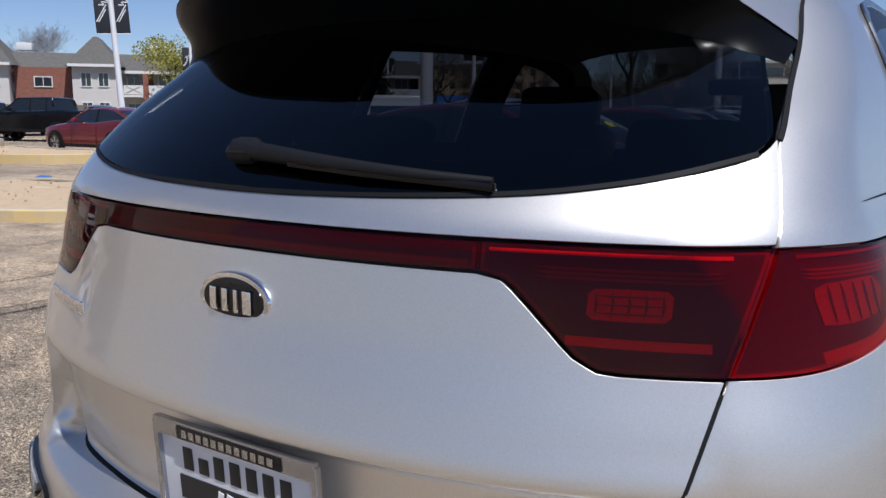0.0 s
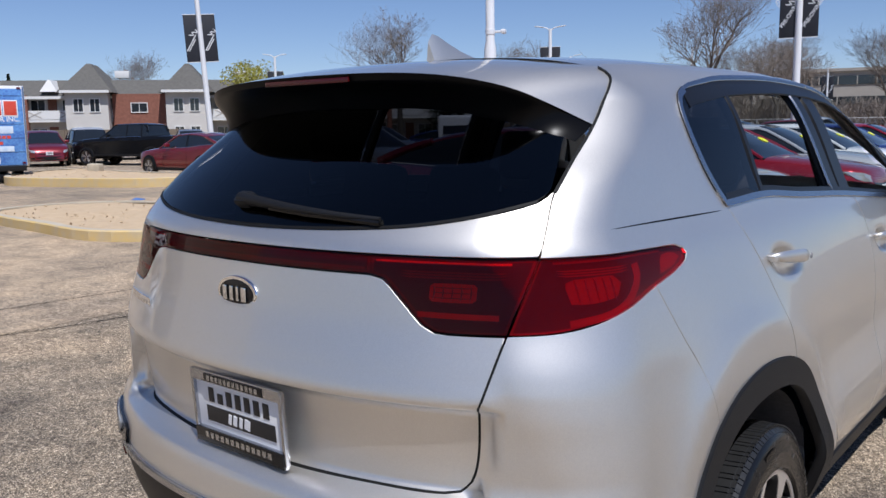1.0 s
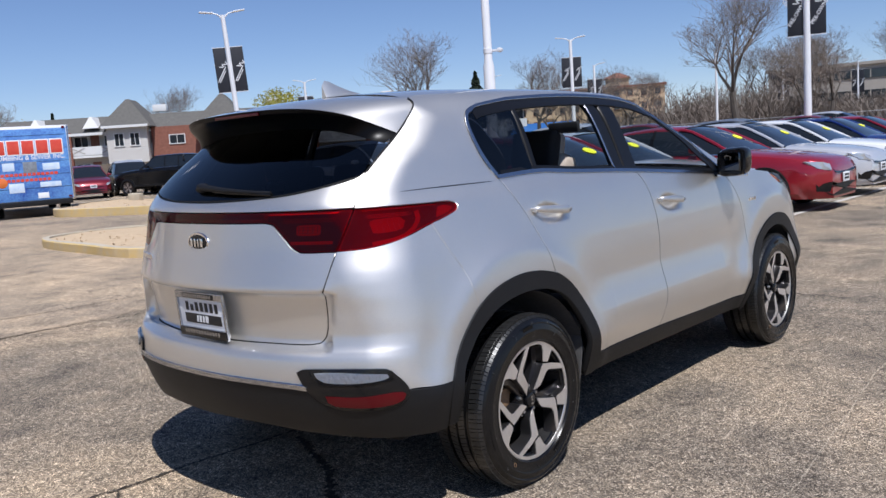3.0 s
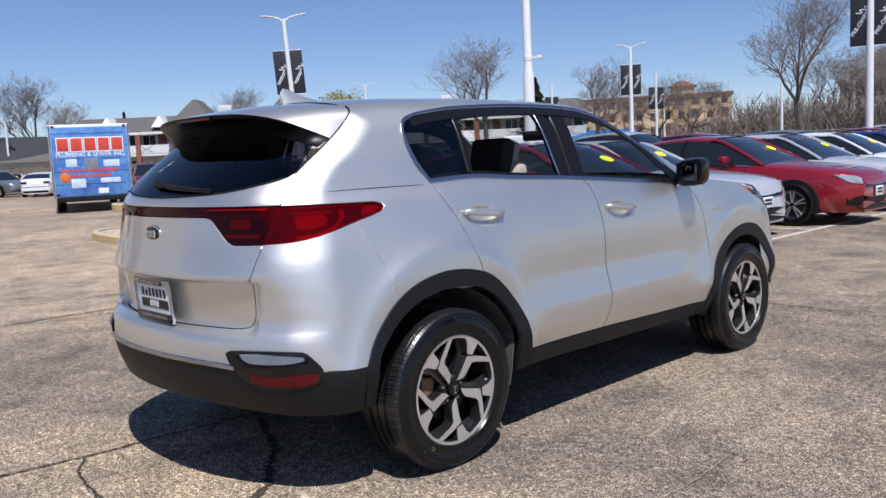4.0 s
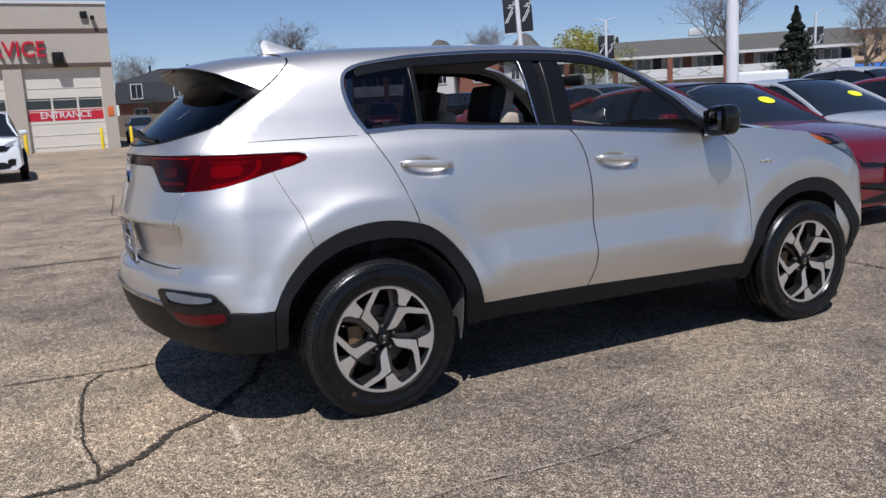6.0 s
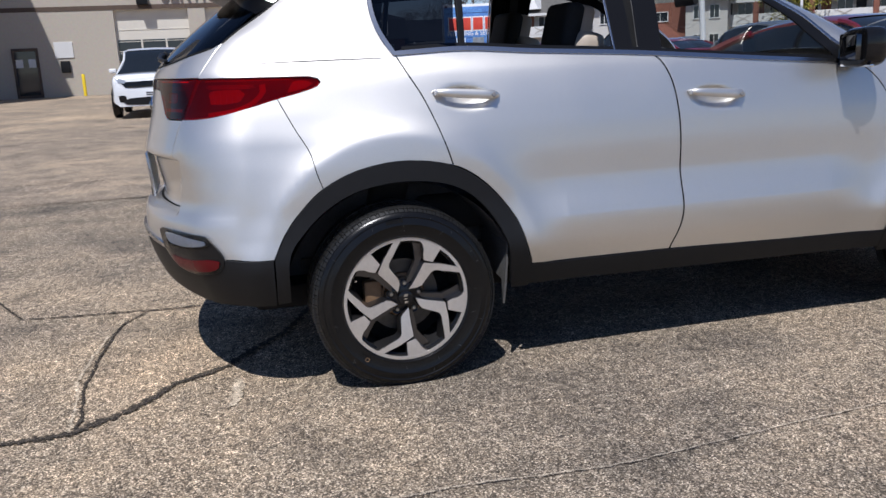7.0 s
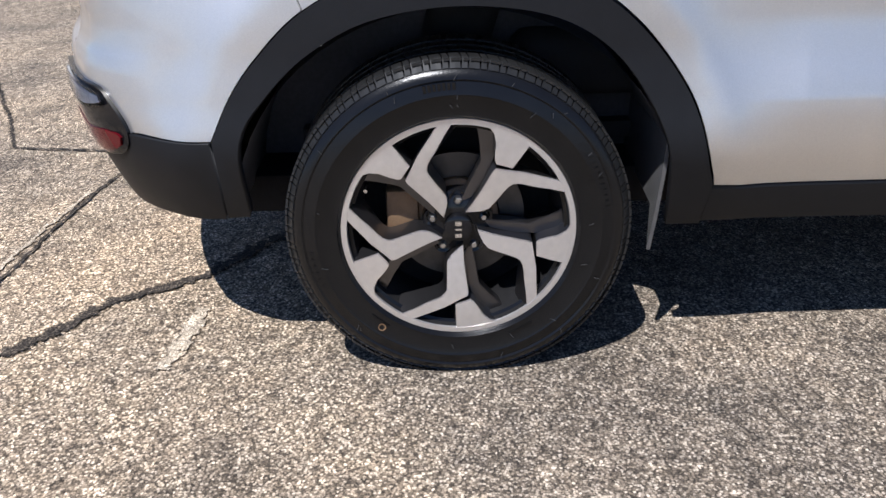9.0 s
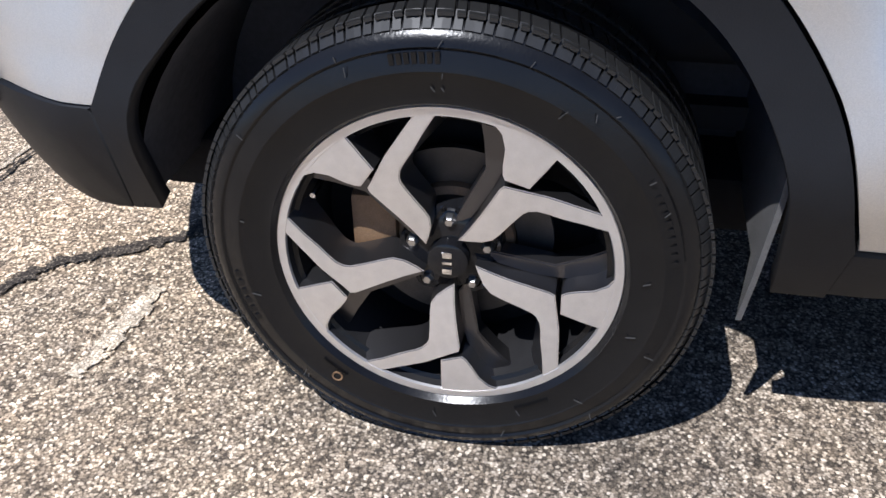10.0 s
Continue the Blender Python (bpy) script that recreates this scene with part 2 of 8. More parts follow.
def tail(x, z):
    """Girth u of the skin's point at x, height z, on the rear."""
    u, xs, _ = girth(round(float(z), 4), False)
    k = u < 0.05
    return float(np.interp(x, xs[k], u[k]))
# ---- building helpers ----
def part(name, bm, mat, parent, label="", smooth=True):
    """Links a bmesh as one mesh object under a thing or a part."""
    me = bpy.data.meshes.new(name)
    bm.to_mesh(me)
    bm.free()
    me.materials.append(mat)
    if smooth:
        me.shade_smooth()
        me.set_sharp_from_angle(angle=radians(38))
    ob = new(name, me)
    ob.parent = parent
    return tagged(ob, label)


def mesh_part(name, verts, faces, mat, parent, label="", normals=None):
    me = bpy.data.meshes.new(name)
    me.from_pydata(verts, [], faces)
    me.materials.append(mat)
    me.shade_smooth()
    if normals is not None:
        me.normals_split_custom_set_from_vertices(normals)
    else:
        me.set_sharp_from_angle(angle=radians(38))
    ob = new(name, me)
    ob.parent = parent
    return tagged(ob, label)


def thing(name, label, category, group="", place=None):
    ob = new(name)
    ob.empty_display_size = 0.2
    if place is not None:
        ob.matrix_world = place
    return tagged(ob, label, category, group)


def block(bm, size, at=(0, 0, 0), turn=None, bevel=0.0, segments=2):
    """A box of the given size in bm, turned and set down with its middle at the place."""
    if not bevel:
        turn = turn or Matrix.Identity(3)
        v = [bm.verts.new(turn @ Vector((a * size[0] / 2, b * size[1] / 2, c * size[2] / 2)) + Vector(at)) for a in (-1, 1) for b in (-1, 1) for c in (-1, 1)]
        for q in ((0, 1, 3, 2), (4, 6, 7, 5), (0, 4, 5, 1), (2, 3, 7, 6), (0, 2, 6, 4), (1, 5, 7, 3)):
            bm.faces.new([v[i] for i in q])
        return v
    made = bmesh.ops.create_cube(bm, size=1)["verts"]
    bmesh.ops.scale(bm, vec=size, verts=made)
    if bevel:
        edges = list({e for v in made for e in v.link_edges})
        out = bmesh.ops.bevel(bm, geom=edges, offset=bevel, segments=segments, affect="EDGES", profile=0.6)
        made = list({v for f in out["faces"] for v in f.verts} | {v for v in made if v.is_valid})
    m = Matrix.Translation(at) @ (turn.to_4x4() if turn else Matrix())
    bmesh.ops.transform(bm, matrix=m, verts=made)
    return made


def solid(size, at=(0, 0, 0), turn=None, bevel=0.0, segments=2):
    bm = bmesh.new()
    block(bm, size, at, turn, bevel, segments)
    return bm


def lathe(profile, n=48, axis="x", arc=None):
    """Turns a line of (radius, along) round an axis."""
    bm = bmesh.new()
    rings = []
    for i in range(n):
        a = 2 * math.pi * i / n
        c, s = math.cos(a), math.sin(a)
        rings.append([bm.verts.new((h, r * c, r * s) if axis == "x" else (r * c, r * s, h)) for r, h in profile])
    for i in range(n):
        a, b = rings[i], rings[(i + 1) % n]
        for j in range(len(profile) - 1):
            bm.faces.new((a[j], a[j + 1], b[j + 1], b[j]) if axis == "z" else (a[j], b[j], b[j + 1], a[j + 1]))
    bmesh.ops.remove_doubles(bm, verts=bm.verts, dist=1e-6)
    bmesh.ops.recalc_face_normals(bm, faces=bm.faces)
    return bm


def tube(points, radius, n=8, taper=1.0):
    """A round bar along a line of points."""
    bm = bmesh.new()
    pts = [Vector(p) for p in points]
    rings, side = [], None
    for i, p in enumerate(pts):
        d = (pts[min(i + 1, len(pts) - 1)] - pts[max(i - 1, 0)]).normalized()
        side = (side - d * side.dot(d)).normalized() if side else d.orthogonal().normalized()
        up = d.cross(side)
        r = radius * (1 + (taper - 1) * i / max(1, len(pts) - 1))
        rings.append([bm.verts.new(p + r * (math.cos(2 * math.pi * k / n) * side + math.sin(2 * math.pi * k / n) * up)) for k in range(n)])
    for a, b in zip(rings, rings[1:]):
        for k in range(n):
            bm.faces.new((a[k], a[(k + 1) % n], b[(k + 1) % n], b[k]))
    bm.faces.new(rings[0][::-1])
    bm.faces.new(rings[-1])
    return bm


def smooth_line(pts, step=0.02, closed=False):
    """Points along a Catmull-Rom line through the given ones."""
    p = np.array(pts, float)
    q = np.vstack([p[-1], p, p[0], p[1]]) if closed else np.vstack([2 * p[0] - p[1], p, 2 * p[-1] - p[-2]])
    out = []
    for i in range(1, len(q) - 2):
        n = max(1, int(np.linalg.norm(q[i + 1] - q[i]) / step))
        for k in range(n):
            t = k / n
            out.append(0.5 * (2 * q[i] + (q[i + 1] - q[i - 1]) * t + (2 * q[i - 1] - 5 * q[i] + 4 * q[i + 1] - q[i + 2]) * t**2
                              + (3 * q[i] - q[i - 1] - 3 * q[i + 1] + q[i + 2]) * t**3))
    if not closed:
        out.append(p[-1])
    return np.array(out)


def extruded(outline, depth, bevel=0.0):
    """A plate: the outline (pairs) in the plane x = 0 as (y, z), thickened towards -x."""
    bm = bmesh.new()
    face = bm.faces.new([bm.verts.new((0, a, b)) for a, b in outline])
    if face.normal.x < 0 or sum(outline[i - 1][0] * outline[i][1] - outline[i][0] * outline[i - 1][1] for i in range(len(outline))) < 0:
        bmesh.ops.reverse_faces(bm, faces=[face])
    out = bmesh.ops.extrude_face_region(bm, geom=[face])
    bmesh.ops.translate(bm, vec=(-depth, 0, 0), verts=[v for v in out["geom"] if isinstance(v, bmesh.types.BMVert)])
    bmesh.ops.recalc_face_normals(bm, faces=bm.faces)
    if bevel:
        rim = [e for e in bm.edges if all(abs(v.co.x) < 1e-6 for v in e.verts)]
        bmesh.ops.bevel(bm, geom=rim, offset=bevel, segments=2, affect="EDGES")
    bmesh.ops.triangulate(bm, faces=[f for f in bm.faces if len(f.verts) > 4])
    return bm


def words(text, size, depth, mat, name, parent, m, align="CENTER", spacing=1.0, shear=0.0, wide=1.0):
    """Raised lettering in the built-in font, as a mesh."""
    font = bpy.data.curves.new(name, "FONT")
    font.body, font.size, font.extrude, font.align_x, font.align_y = text, size, depth, align, "CENTER"
    font.space_character, font.shear, font.offset = spacing, shear, size * 0.012
    font.resolution_u = 3
    carrier = new("carrier", font)
    me = bpy.data.meshes.new_from_object(carrier)
    bpy.data.objects.remove(carrier)
    me.transform(m @ Matrix.Diagonal((wide, 1, 1, 1)))
    me.materials.clear()
    me.materials.append(mat)
    ob = new(name, me)
    ob.parent = parent
    return ob


from mathutils.geometry import delaunay_2d_cdt


def inside(poly, pts):
    x, y = pts[:, 0][:, None], pts[:, 1][:, None]
    a, b = poly, np.roll(poly, -1, 0)
    with np.errstate(divide="ignore", invalid="ignore"):
        cross = (b[:, 0] - a[:, 0]) * (y - a[:, 1]) / (b[:, 1] - a[:, 1]) + a[:, 0]
    return (((a[:, 1] > y) != (b[:, 1] > y)) & (x < cross)).sum(1) % 2 == 1


def sheet(outline, grid, gap, rows=()):
    """Points, triangles and rim of a flat outline, filled with a grid."""
    keep = [0]
    for i in range(1, len(outline)):
        if np.hypot(*(outline[i] - outline[keep[-1]])) > 0.004:
            keep.append(i)
    p = outline[keep]
    if np.hypot(*(p[0] - p[-1])) < 0.004:
        p = p[:-1]
    area = np.sum(p[:, 0] * np.roll(p[:, 1], -1) - np.roll(p[:, 0], -1) * p[:, 1])
    if area < 0:
        p = p[::-1]
    d1, d2 = p - np.roll(p, 1, 0), np.roll(p, -1, 0) - p
    n1, n2 = (np.stack([-d[:, 1], d[:, 0]], 1) / np.maximum(np.hypot(*d.T), 1e-9)[:, None] for d in (d1, d2))
    n = n1 + n2
    n /= np.maximum((n**2).sum(1, keepdims=True), 0.5) / 2
    p = p + n * gap
    lo, hi = p.min(0), p.max(0)
    us = np.arange(lo[0] + grid * 0.37, hi[0], grid)
    zs = np.unique(np.concatenate([np.arange(math.ceil(lo[1] / grid) * grid, hi[1], grid), [r for r in rows if lo[1] < r < hi[1]]]))
    g = np.stack(np.meshgrid(us, zs), -1).reshape(-1, 2)
    g = g[inside(p, g)]
    if len(g):
        seg = np.roll(p, -1, 0) - p
        rel = g[:, None] - p[None]
        t = np.clip((rel * seg).sum(-1) / (seg**2).sum(-1), 0, 1)
        far = np.hypot(*np.moveaxis(rel - t[..., None] * seg, -1, 0)).min(1) > grid * 0.35
        g = g[far]
    both = np.vstack([p, g])
    rim = [(i, (i + 1) % len(p)) for i in range(len(p))]
    out = delaunay_2d_cdt([Vector(v) for v in both], rim, [], 0, 1e-7)
    v = np.array([tuple(q) for q in out[0]])
    f = np.array([tuple(q) for q in out[2] if len(q) == 3])
    a, b, c = v[f[:, 0]], v[f[:, 1]], v[f[:, 2]]
    f = f[inside(p, (a + b + c) / 3)]
    turn = np.cross(v[f[:, 1]] - v[f[:, 0]], v[f[:, 2]] - v[f[:, 0]])
    f[turn < 0] = f[turn < 0][:, ::-1]
    return v, f, len(p)


def panel(name, outline, mat, parent, label="", grid=0.03, gap=0.0022, lip=0.014, lift=0.0, top=False, mirror=False, rows=(), soft=0.0):
    """A piece of the car's skin inside the outline, with its edges turned in. soft: by how much the middle stands higher than the edge."""
    v, f, nrim = sheet(np.asarray(outline, float), grid, gap, rows)
    u, z = v.T
    e = 0.004
    x, y = skin(u, z, top)
    tu = np.stack([*(np.array(skin(u + e, z, top)) - np.array(skin(u - e, z, top))), 0 * u], -1)
    tz = np.stack([*(np.array(skin(u, z + e, top)) - np.array(skin(u, z - e, top))), 0 * u + 2 * e], -1)
    n = np.cross(tu, tz)
    n /= np.maximum(np.linalg.norm(n, axis=1, keepdims=True), 1e-9)
    rise = np.full(len(u), lift, float)
    if soft:
        p = v[:nrim]
        d = np.hypot(*np.moveaxis(v[:, None] - p[None], -1, 0)).min(1)
        rise += soft * (1 - np.exp(-d / 0.012))
    co = np.stack([x, y, z], -1) + n * rise[:, None]
    rim = np.arange(nrim)
    edge = co[rim]
    deep = edge - n[rim] * lip
    k = len(co)
    nxt = np.roll(rim, -1)
    side = edge[nxt] - edge[rim]
    out = np.cross(side, n[rim])
    out /= np.maximum(np.linalg.norm(out, axis=1, keepdims=True), 1e-9)
    verts = np.vstack([co, edge, deep])
    normals = np.vstack([n, out * 0.35 + n[rim] * 0.94, out])
    faces = [tuple(t) for t in f] + [(int(k + a), int(k + nrim + a), int(k + nrim + b), int(k + b)) for a, b in zip(rim, nxt)]
    if mirror:
        verts, normals = verts * (-1, 1, 1), normals * (-1, 1, 1)
        faces = [q[::-1] for q in faces]
    normals = normals / np.maximum(np.linalg.norm(normals, axis=1, keepdims=True), 1e-9)
    ob = mesh_part(name, verts.tolist(), faces, mat, parent, label, None if soft else normals.tolist())
    return ob


def strip(name, line, width, mat, parent, lift=0.004, depth=0.01, top=False, mirror=False, label="", taper=False):
    """A narrow moulding along a line of the skin."""
    line = np.asarray(line, float)
    d = np.gradient(line, axis=0)
    d /= np.maximum(np.hypot(*d.T), 1e-9)[:, None]
    nrm = np.stack([-d[:, 1], d[:, 0]], 1)
    w = np.full(len(line), width / 2)
    if taper:
        w = w * np.sin(np.linspace(0.15, math.pi - 0.15, len(line))) ** 0.7
    outline = np.vstack([line + nrm * w[:, None], (line - nrm * w[:, None])[::-1]])
    return panel(name, outline, mat, parent, label, grid=0.5, gap=0, lip=depth + lift, lift=lift, top=top, mirror=mirror)


# points of the skin: S by (y, z) on the flank, R by (x, z) on the rear
def S(y, z, top=False):
    return (flank(y, z, top), z)


def R(x, z):
    return (tail(x, z), z)


def both_sides(half):
    """Closes an outline that runs from the middle of the rear to the middle again over the right-hand side."""
    h = np.asarray(half, float)
    left = h[::-1] * (-1, 1) + (2 * CENTRE, 0)
    return np.vstack([h, left])


def sm(pts, step=0.015):
    return smooth_line(pts, step)


def arc_round(yw, r, a0, a1, n=28, squash=1.0, wz=WHEEL_Z):
    return [S(yw + r * math.cos(radians(a)), wz + squash * r * math.sin(radians(a))) for a in np.linspace(a0, a1, n)]


def cat(*lines):
    return np.vstack([np.asarray(q, float) for q in lines])


# ---- ground ----
def asphalt(name, tones, pebble, large, rough=0.92, soft=False):
    """Worn asphalt: bare pebbles in dark binder, with patches of wear and oil stains."""
    m = bpy.data.materials.new(name)
    m.use_nodes = True
    n, l = m.node_tree.nodes, m.node_tree.links
    b = n["Principled BSDF"]
    b.inputs["Roughness"].default_value = rough
    b.inputs["Specular IOR Level"].default_value = 0.25
    where = n.new("ShaderNodeTexCoord")

    def tex(kind, scale, detail=3.0):
        t = n.new(kind)
        t.inputs["Scale"].default_value = scale
        if kind == "ShaderNodeTexNoise":
            t.inputs["Detail"].default_value = detail
        l.new(where.outputs["Object"], t.inputs["Vector"])
        return t

    def ramp(src, stops):
        r = n.new("ShaderNodeValToRGB")
        while len(r.color_ramp.elements) < len(stops):
            r.color_ramp.elements.new(0.5)
        for e, (p, c) in zip(r.color_ramp.elements, stops):
            e.position, e.color = p, (*c, 1)
        l.new(src, r.inputs[0])
        return r.outputs[0]

    def mix(kind, a, c, f):
        x = n.new("ShaderNodeMix")
        x.data_type, x.blend_type = "RGBA", kind
        x.inputs[0].default_value = f
        l.new(a, x.inputs[6])
        l.new(c, x.inputs[7])
        return x.outputs[2]
    stones, small, mid, patch, streak = tex("ShaderNodeTexVoronoi", pebble), tex("ShaderNodeTexVoronoi", pebble * 2.3), tex("ShaderNodeTexNoise", 24, 6.0), tex("ShaderNodeTexNoise", 0.55, 5.0), tex("ShaderNodeTexNoise", 2.6, 6.0)
    split = n.new("ShaderNodeSeparateColor")
    l.new(stones.outputs["Color"], split.inputs[0])
    dark, tan, pale = tones
    grain = ramp(split.outputs[0], [(0.0, dark), (0.30, tuple(0.6 * d + 0.4 * t for d, t in zip(dark, tan))), (0.62, tan), (0.88, tuple(0.5 * d + 0.5 * t for d, t in zip(pale, tan))), (1.0, pale)])
    gaps = ramp(stones.outputs["Distance"], [(0.38, (1.08, 1.08, 1.08)), (0.62, (0.72, 0.71, 0.70)), (0.78, (0.30, 0.29, 0.28))])
    other = n.new("ShaderNodeSeparateColor")
    l.new(small.outputs["Color"], other.inputs[0])
    sand = ramp(other.outputs[0], [(0.0, (0.55, 0.54, 0.53)), (0.5, (1.0, 1.0, 1.0)), (1.0, (1.35, 1.34, 1.32))])
    grain = mix("MULTIPLY", mix("MULTIPLY", grain, gaps, 0.8), sand, 0.82)
    blotch = ramp(mid.outputs["Fac"], [(0.3, (0.62, 0.62, 0.63)), (0.55, (1.0, 0.99, 0.97)), (0.75, (1.16, 1.13, 1.08))])
    wear = ramp(patch.outputs["Fac"], [(0.34, (0.60, 0.61, 0.63)), (0.46, (0.90, 0.90, 0.90)), (0.54, (1.08, 1.06, 1.02)), (0.66, (1.36, 1.29, 1.20))])
    stain = ramp(streak.outputs["Fac"], [(0.30, (0.52, 0.53, 0.56)), (0.43, (0.88, 0.88, 0.88)), (0.52, (1.04, 1.03, 1.02)), (0.70, (1.26, 1.22, 1.16))])
    broad = ramp(tex("ShaderNodeTexNoise", 0.11, 3.0).outputs["Fac"], [(0.35, (0.86, 0.86, 0.87)), (0.5, (1.0, 0.99, 0.97)), (0.62, (1.22, 1.18, 1.12))])
    grain = mix("MULTIPLY", grain, broad, 1.0)
    # clusters of bare and tarred stones, coarser than a pebble
    for scale, low, high in ((78, 0.80, 1.20), (31, 0.86, 1.13)):
        cells = n.new("ShaderNodeSeparateColor")
        l.new(tex("ShaderNodeTexVoronoi", scale).outputs["Color"], cells.inputs[0])
        grain = mix("MULTIPLY", grain, ramp(cells.outputs[0], [(0.0, (low,) * 3), (0.5, (0.98, 0.98, 0.98)), (1.0, (high,) * 3)]), 1.0)
    col = mix("MULTIPLY", mix("MULTIPLY", mix("MULTIPLY", grain, blotch, 1.0), wear, large), stain, 0.8)
    l.new(col, b.inputs["Base Color"])
    relief = n.new("ShaderNodeBump")
    relief.inputs["Strength"].default_value, relief.inputs["Distance"].default_value = 0.55, 0.004
    l.new(split.outputs[0], relief.inputs["Height"])
    l.new(relief.outputs["Normal"], b.inputs["Normal"])
    if soft:
        # frayed rim: the strip breaks up into crumbs towards its edge
        rim, crumbs, total, cut, clear, blend = (n.new(k) for k in ("ShaderNodeAttribute", "ShaderNodeTexNoise", "ShaderNodeMath", "ShaderNodeMapRange", "ShaderNodeBsdfTransparent", "ShaderNodeMixShader"))
        rim.attribute_name = "rim"
        crumbs.inputs["Scale"].default_value, crumbs.inputs["Detail"].default_value = 70, 5
        l.new(where.outputs["Object"], crumbs.inputs["Vector"])
        total.operation = "MULTIPLY_ADD"
        total.inputs[1].default_value = 1.7
        l.new(crumbs.outputs["Fac"], total.inputs[0])
        l.new(rim.outputs["Fac"], total.inputs[2])
        cut.inputs["From Min"].default_value, cut.inputs["From Max"].default_value = 1.28, 1.46
        l.new(total.outputs[0], cut.inputs["Value"])
        l.new(cut.outputs[0], blend.inputs[0])
        l.new(b.outputs[0], blend.inputs[1])
        l.new(clear.outputs[0], blend.inputs[2])
        l.new(blend.outputs[0], n["Material Output"].inputs["Surface"])
    return m


ASPHALT = asphalt("worn_asphalt", ((0.075, 0.063, 0.051), (0.335, 0.276, 0.212), (0.80, 0.70, 0.57)), 190, 0.85)
PALE_ASPHALT = asphalt("sun_bleached_asphalt", ((0.27, 0.218, 0.165), (0.42, 0.347, 0.268), (0.56, 0.48, 0.385)), 150, 0.6)
MULCH = material("red_bark_mulch", (0.13, 0.045, 0.03), 0.95, spots=0.6, size=14, bump=0.03)
CONCRETE = material("kerb_concrete", (0.50, 0.44, 0.34), 0.9, spots=0.3, size=3, bump=0.004)
KERB_YELLOW = material("faded_yellow_kerb", (0.62, 0.42, 0.12), 0.8, spots=0.35, size=5, bump=0.003, second=(0.48, 0.40, 0.28))
GRAVEL = material("tan_gravel", (0.54, 0.415, 0.275), 0.95, spots=0.45, size=9, bump=0.012, second=(0.42, 0.31, 0.195))
TAR = asphalt("crack_sealer", ((0.022, 0.019, 0.017), (0.052, 0.045, 0.039), (0.16, 0.14, 0.115)), 230, 0.3, soft=True)
CHIP = asphalt("chipped_asphalt", ((0.34, 0.29, 0.225), (0.62, 0.54, 0.43), (0.82, 0.74, 0.62)), 260, 0.2, soft=True)
LINE_WHITE = material("worn_white_line", (0.62, 0.60, 0.56), 0.85, spots=0.35, size=7, second=(0.34, 0.31, 0.27))
bm = bmesh.new()
bmesh.ops.create_grid(bm, x_segments=1, y_segments=1, size=1500)
me = bpy.data.meshes.new("ground")
bm.to_mesh(me)
bm.free()
me.materials.append(ASPHALT)
ground = tagged(new("ground", me), "worn pebbly asphalt of a sunlit car lot", "asphalt", kind="structure")

m = bpy.data.meshes.new("pavement")
rng = np.random.default_rng(8)
ys = np.linspace(-60, 60, 240)
xs = -4.72 + np.cumsum(rng.normal(0, 0.004, 240))
m.from_pydata([(x, y, 0.004) for x, y in zip(xs, ys)] + [(-43.5, y, 0.004) for y in ys], [], [(i + 1, i, 240 + i, 241 + i) for i in range(239)])
m.materials.append(PALE_ASPHALT)
tagged(new("pavement", m), "smooth sun-bleached asphalt before the service building", "asphalt", kind="structure")


def ribbon(name, points, width, mat, z, rough=0.35, step=0.03, parent=None, seed=1, label=""):
    """A flat strip of uneven width along a line on the ground."""
    rng = np.random.default_rng(seed)
    p = np.array(points, float)
    seg = np.hypot(*np.diff(p, axis=0).T)
    s = np.concatenate([[0], np.cumsum(seg)])
    q = np.arange(0, s[-1], step)
    line = np.stack([np.interp(q, s, p[:, 0]), np.interp(q, s, p[:, 1])], 1)
    wob = np.cumsum(rng.normal(0, 1, (len(q), 2)), 0)
    wob -= np.linspace(0, 1, len(q))[:, None] * wob[-1]
    line += wob * 0.0035 * min(1, step / 0.03)
    d = np.gradient(line, axis=0)
    d /= np.hypot(*d.T)[:, None]
    nrm = np.stack([-d[:, 1], d[:, 0]], 1)
    w1 = width / 2 * (1 + rough * rng.normal(0, 1, len(q))).clip(0.25, 2.2)
    w2 = width / 2 * (1 + rough * rng.normal(0, 1, len(q))).clip(0.25, 2.2)
    grown = 1.5 if mat in (TAR, CHIP) else 1.0
    verts = [(*a, z) for a in line + nrm * w1[:, None] * grown] + [(*a, z) for a in line] + [(*a, z) for a in line - nrm * w2[:, None] * grown]
    k = len(q)
    faces = [(i + o, i + o + k, i + o + k + 1, i + o + 1) for o in (0, k) for i in range(k - 1)]
    m = bpy.data.meshes.new(name)
    m.from_pydata(verts, [], faces)
    m.attributes.new("rim", "FLOAT", "POINT").data.foreach_set("value", [1.0] * k + [0.0] * k + [1.0] * k)
    m.materials.append(mat)
    ob = new(name, m)
    ob.parent = parent
    return ob


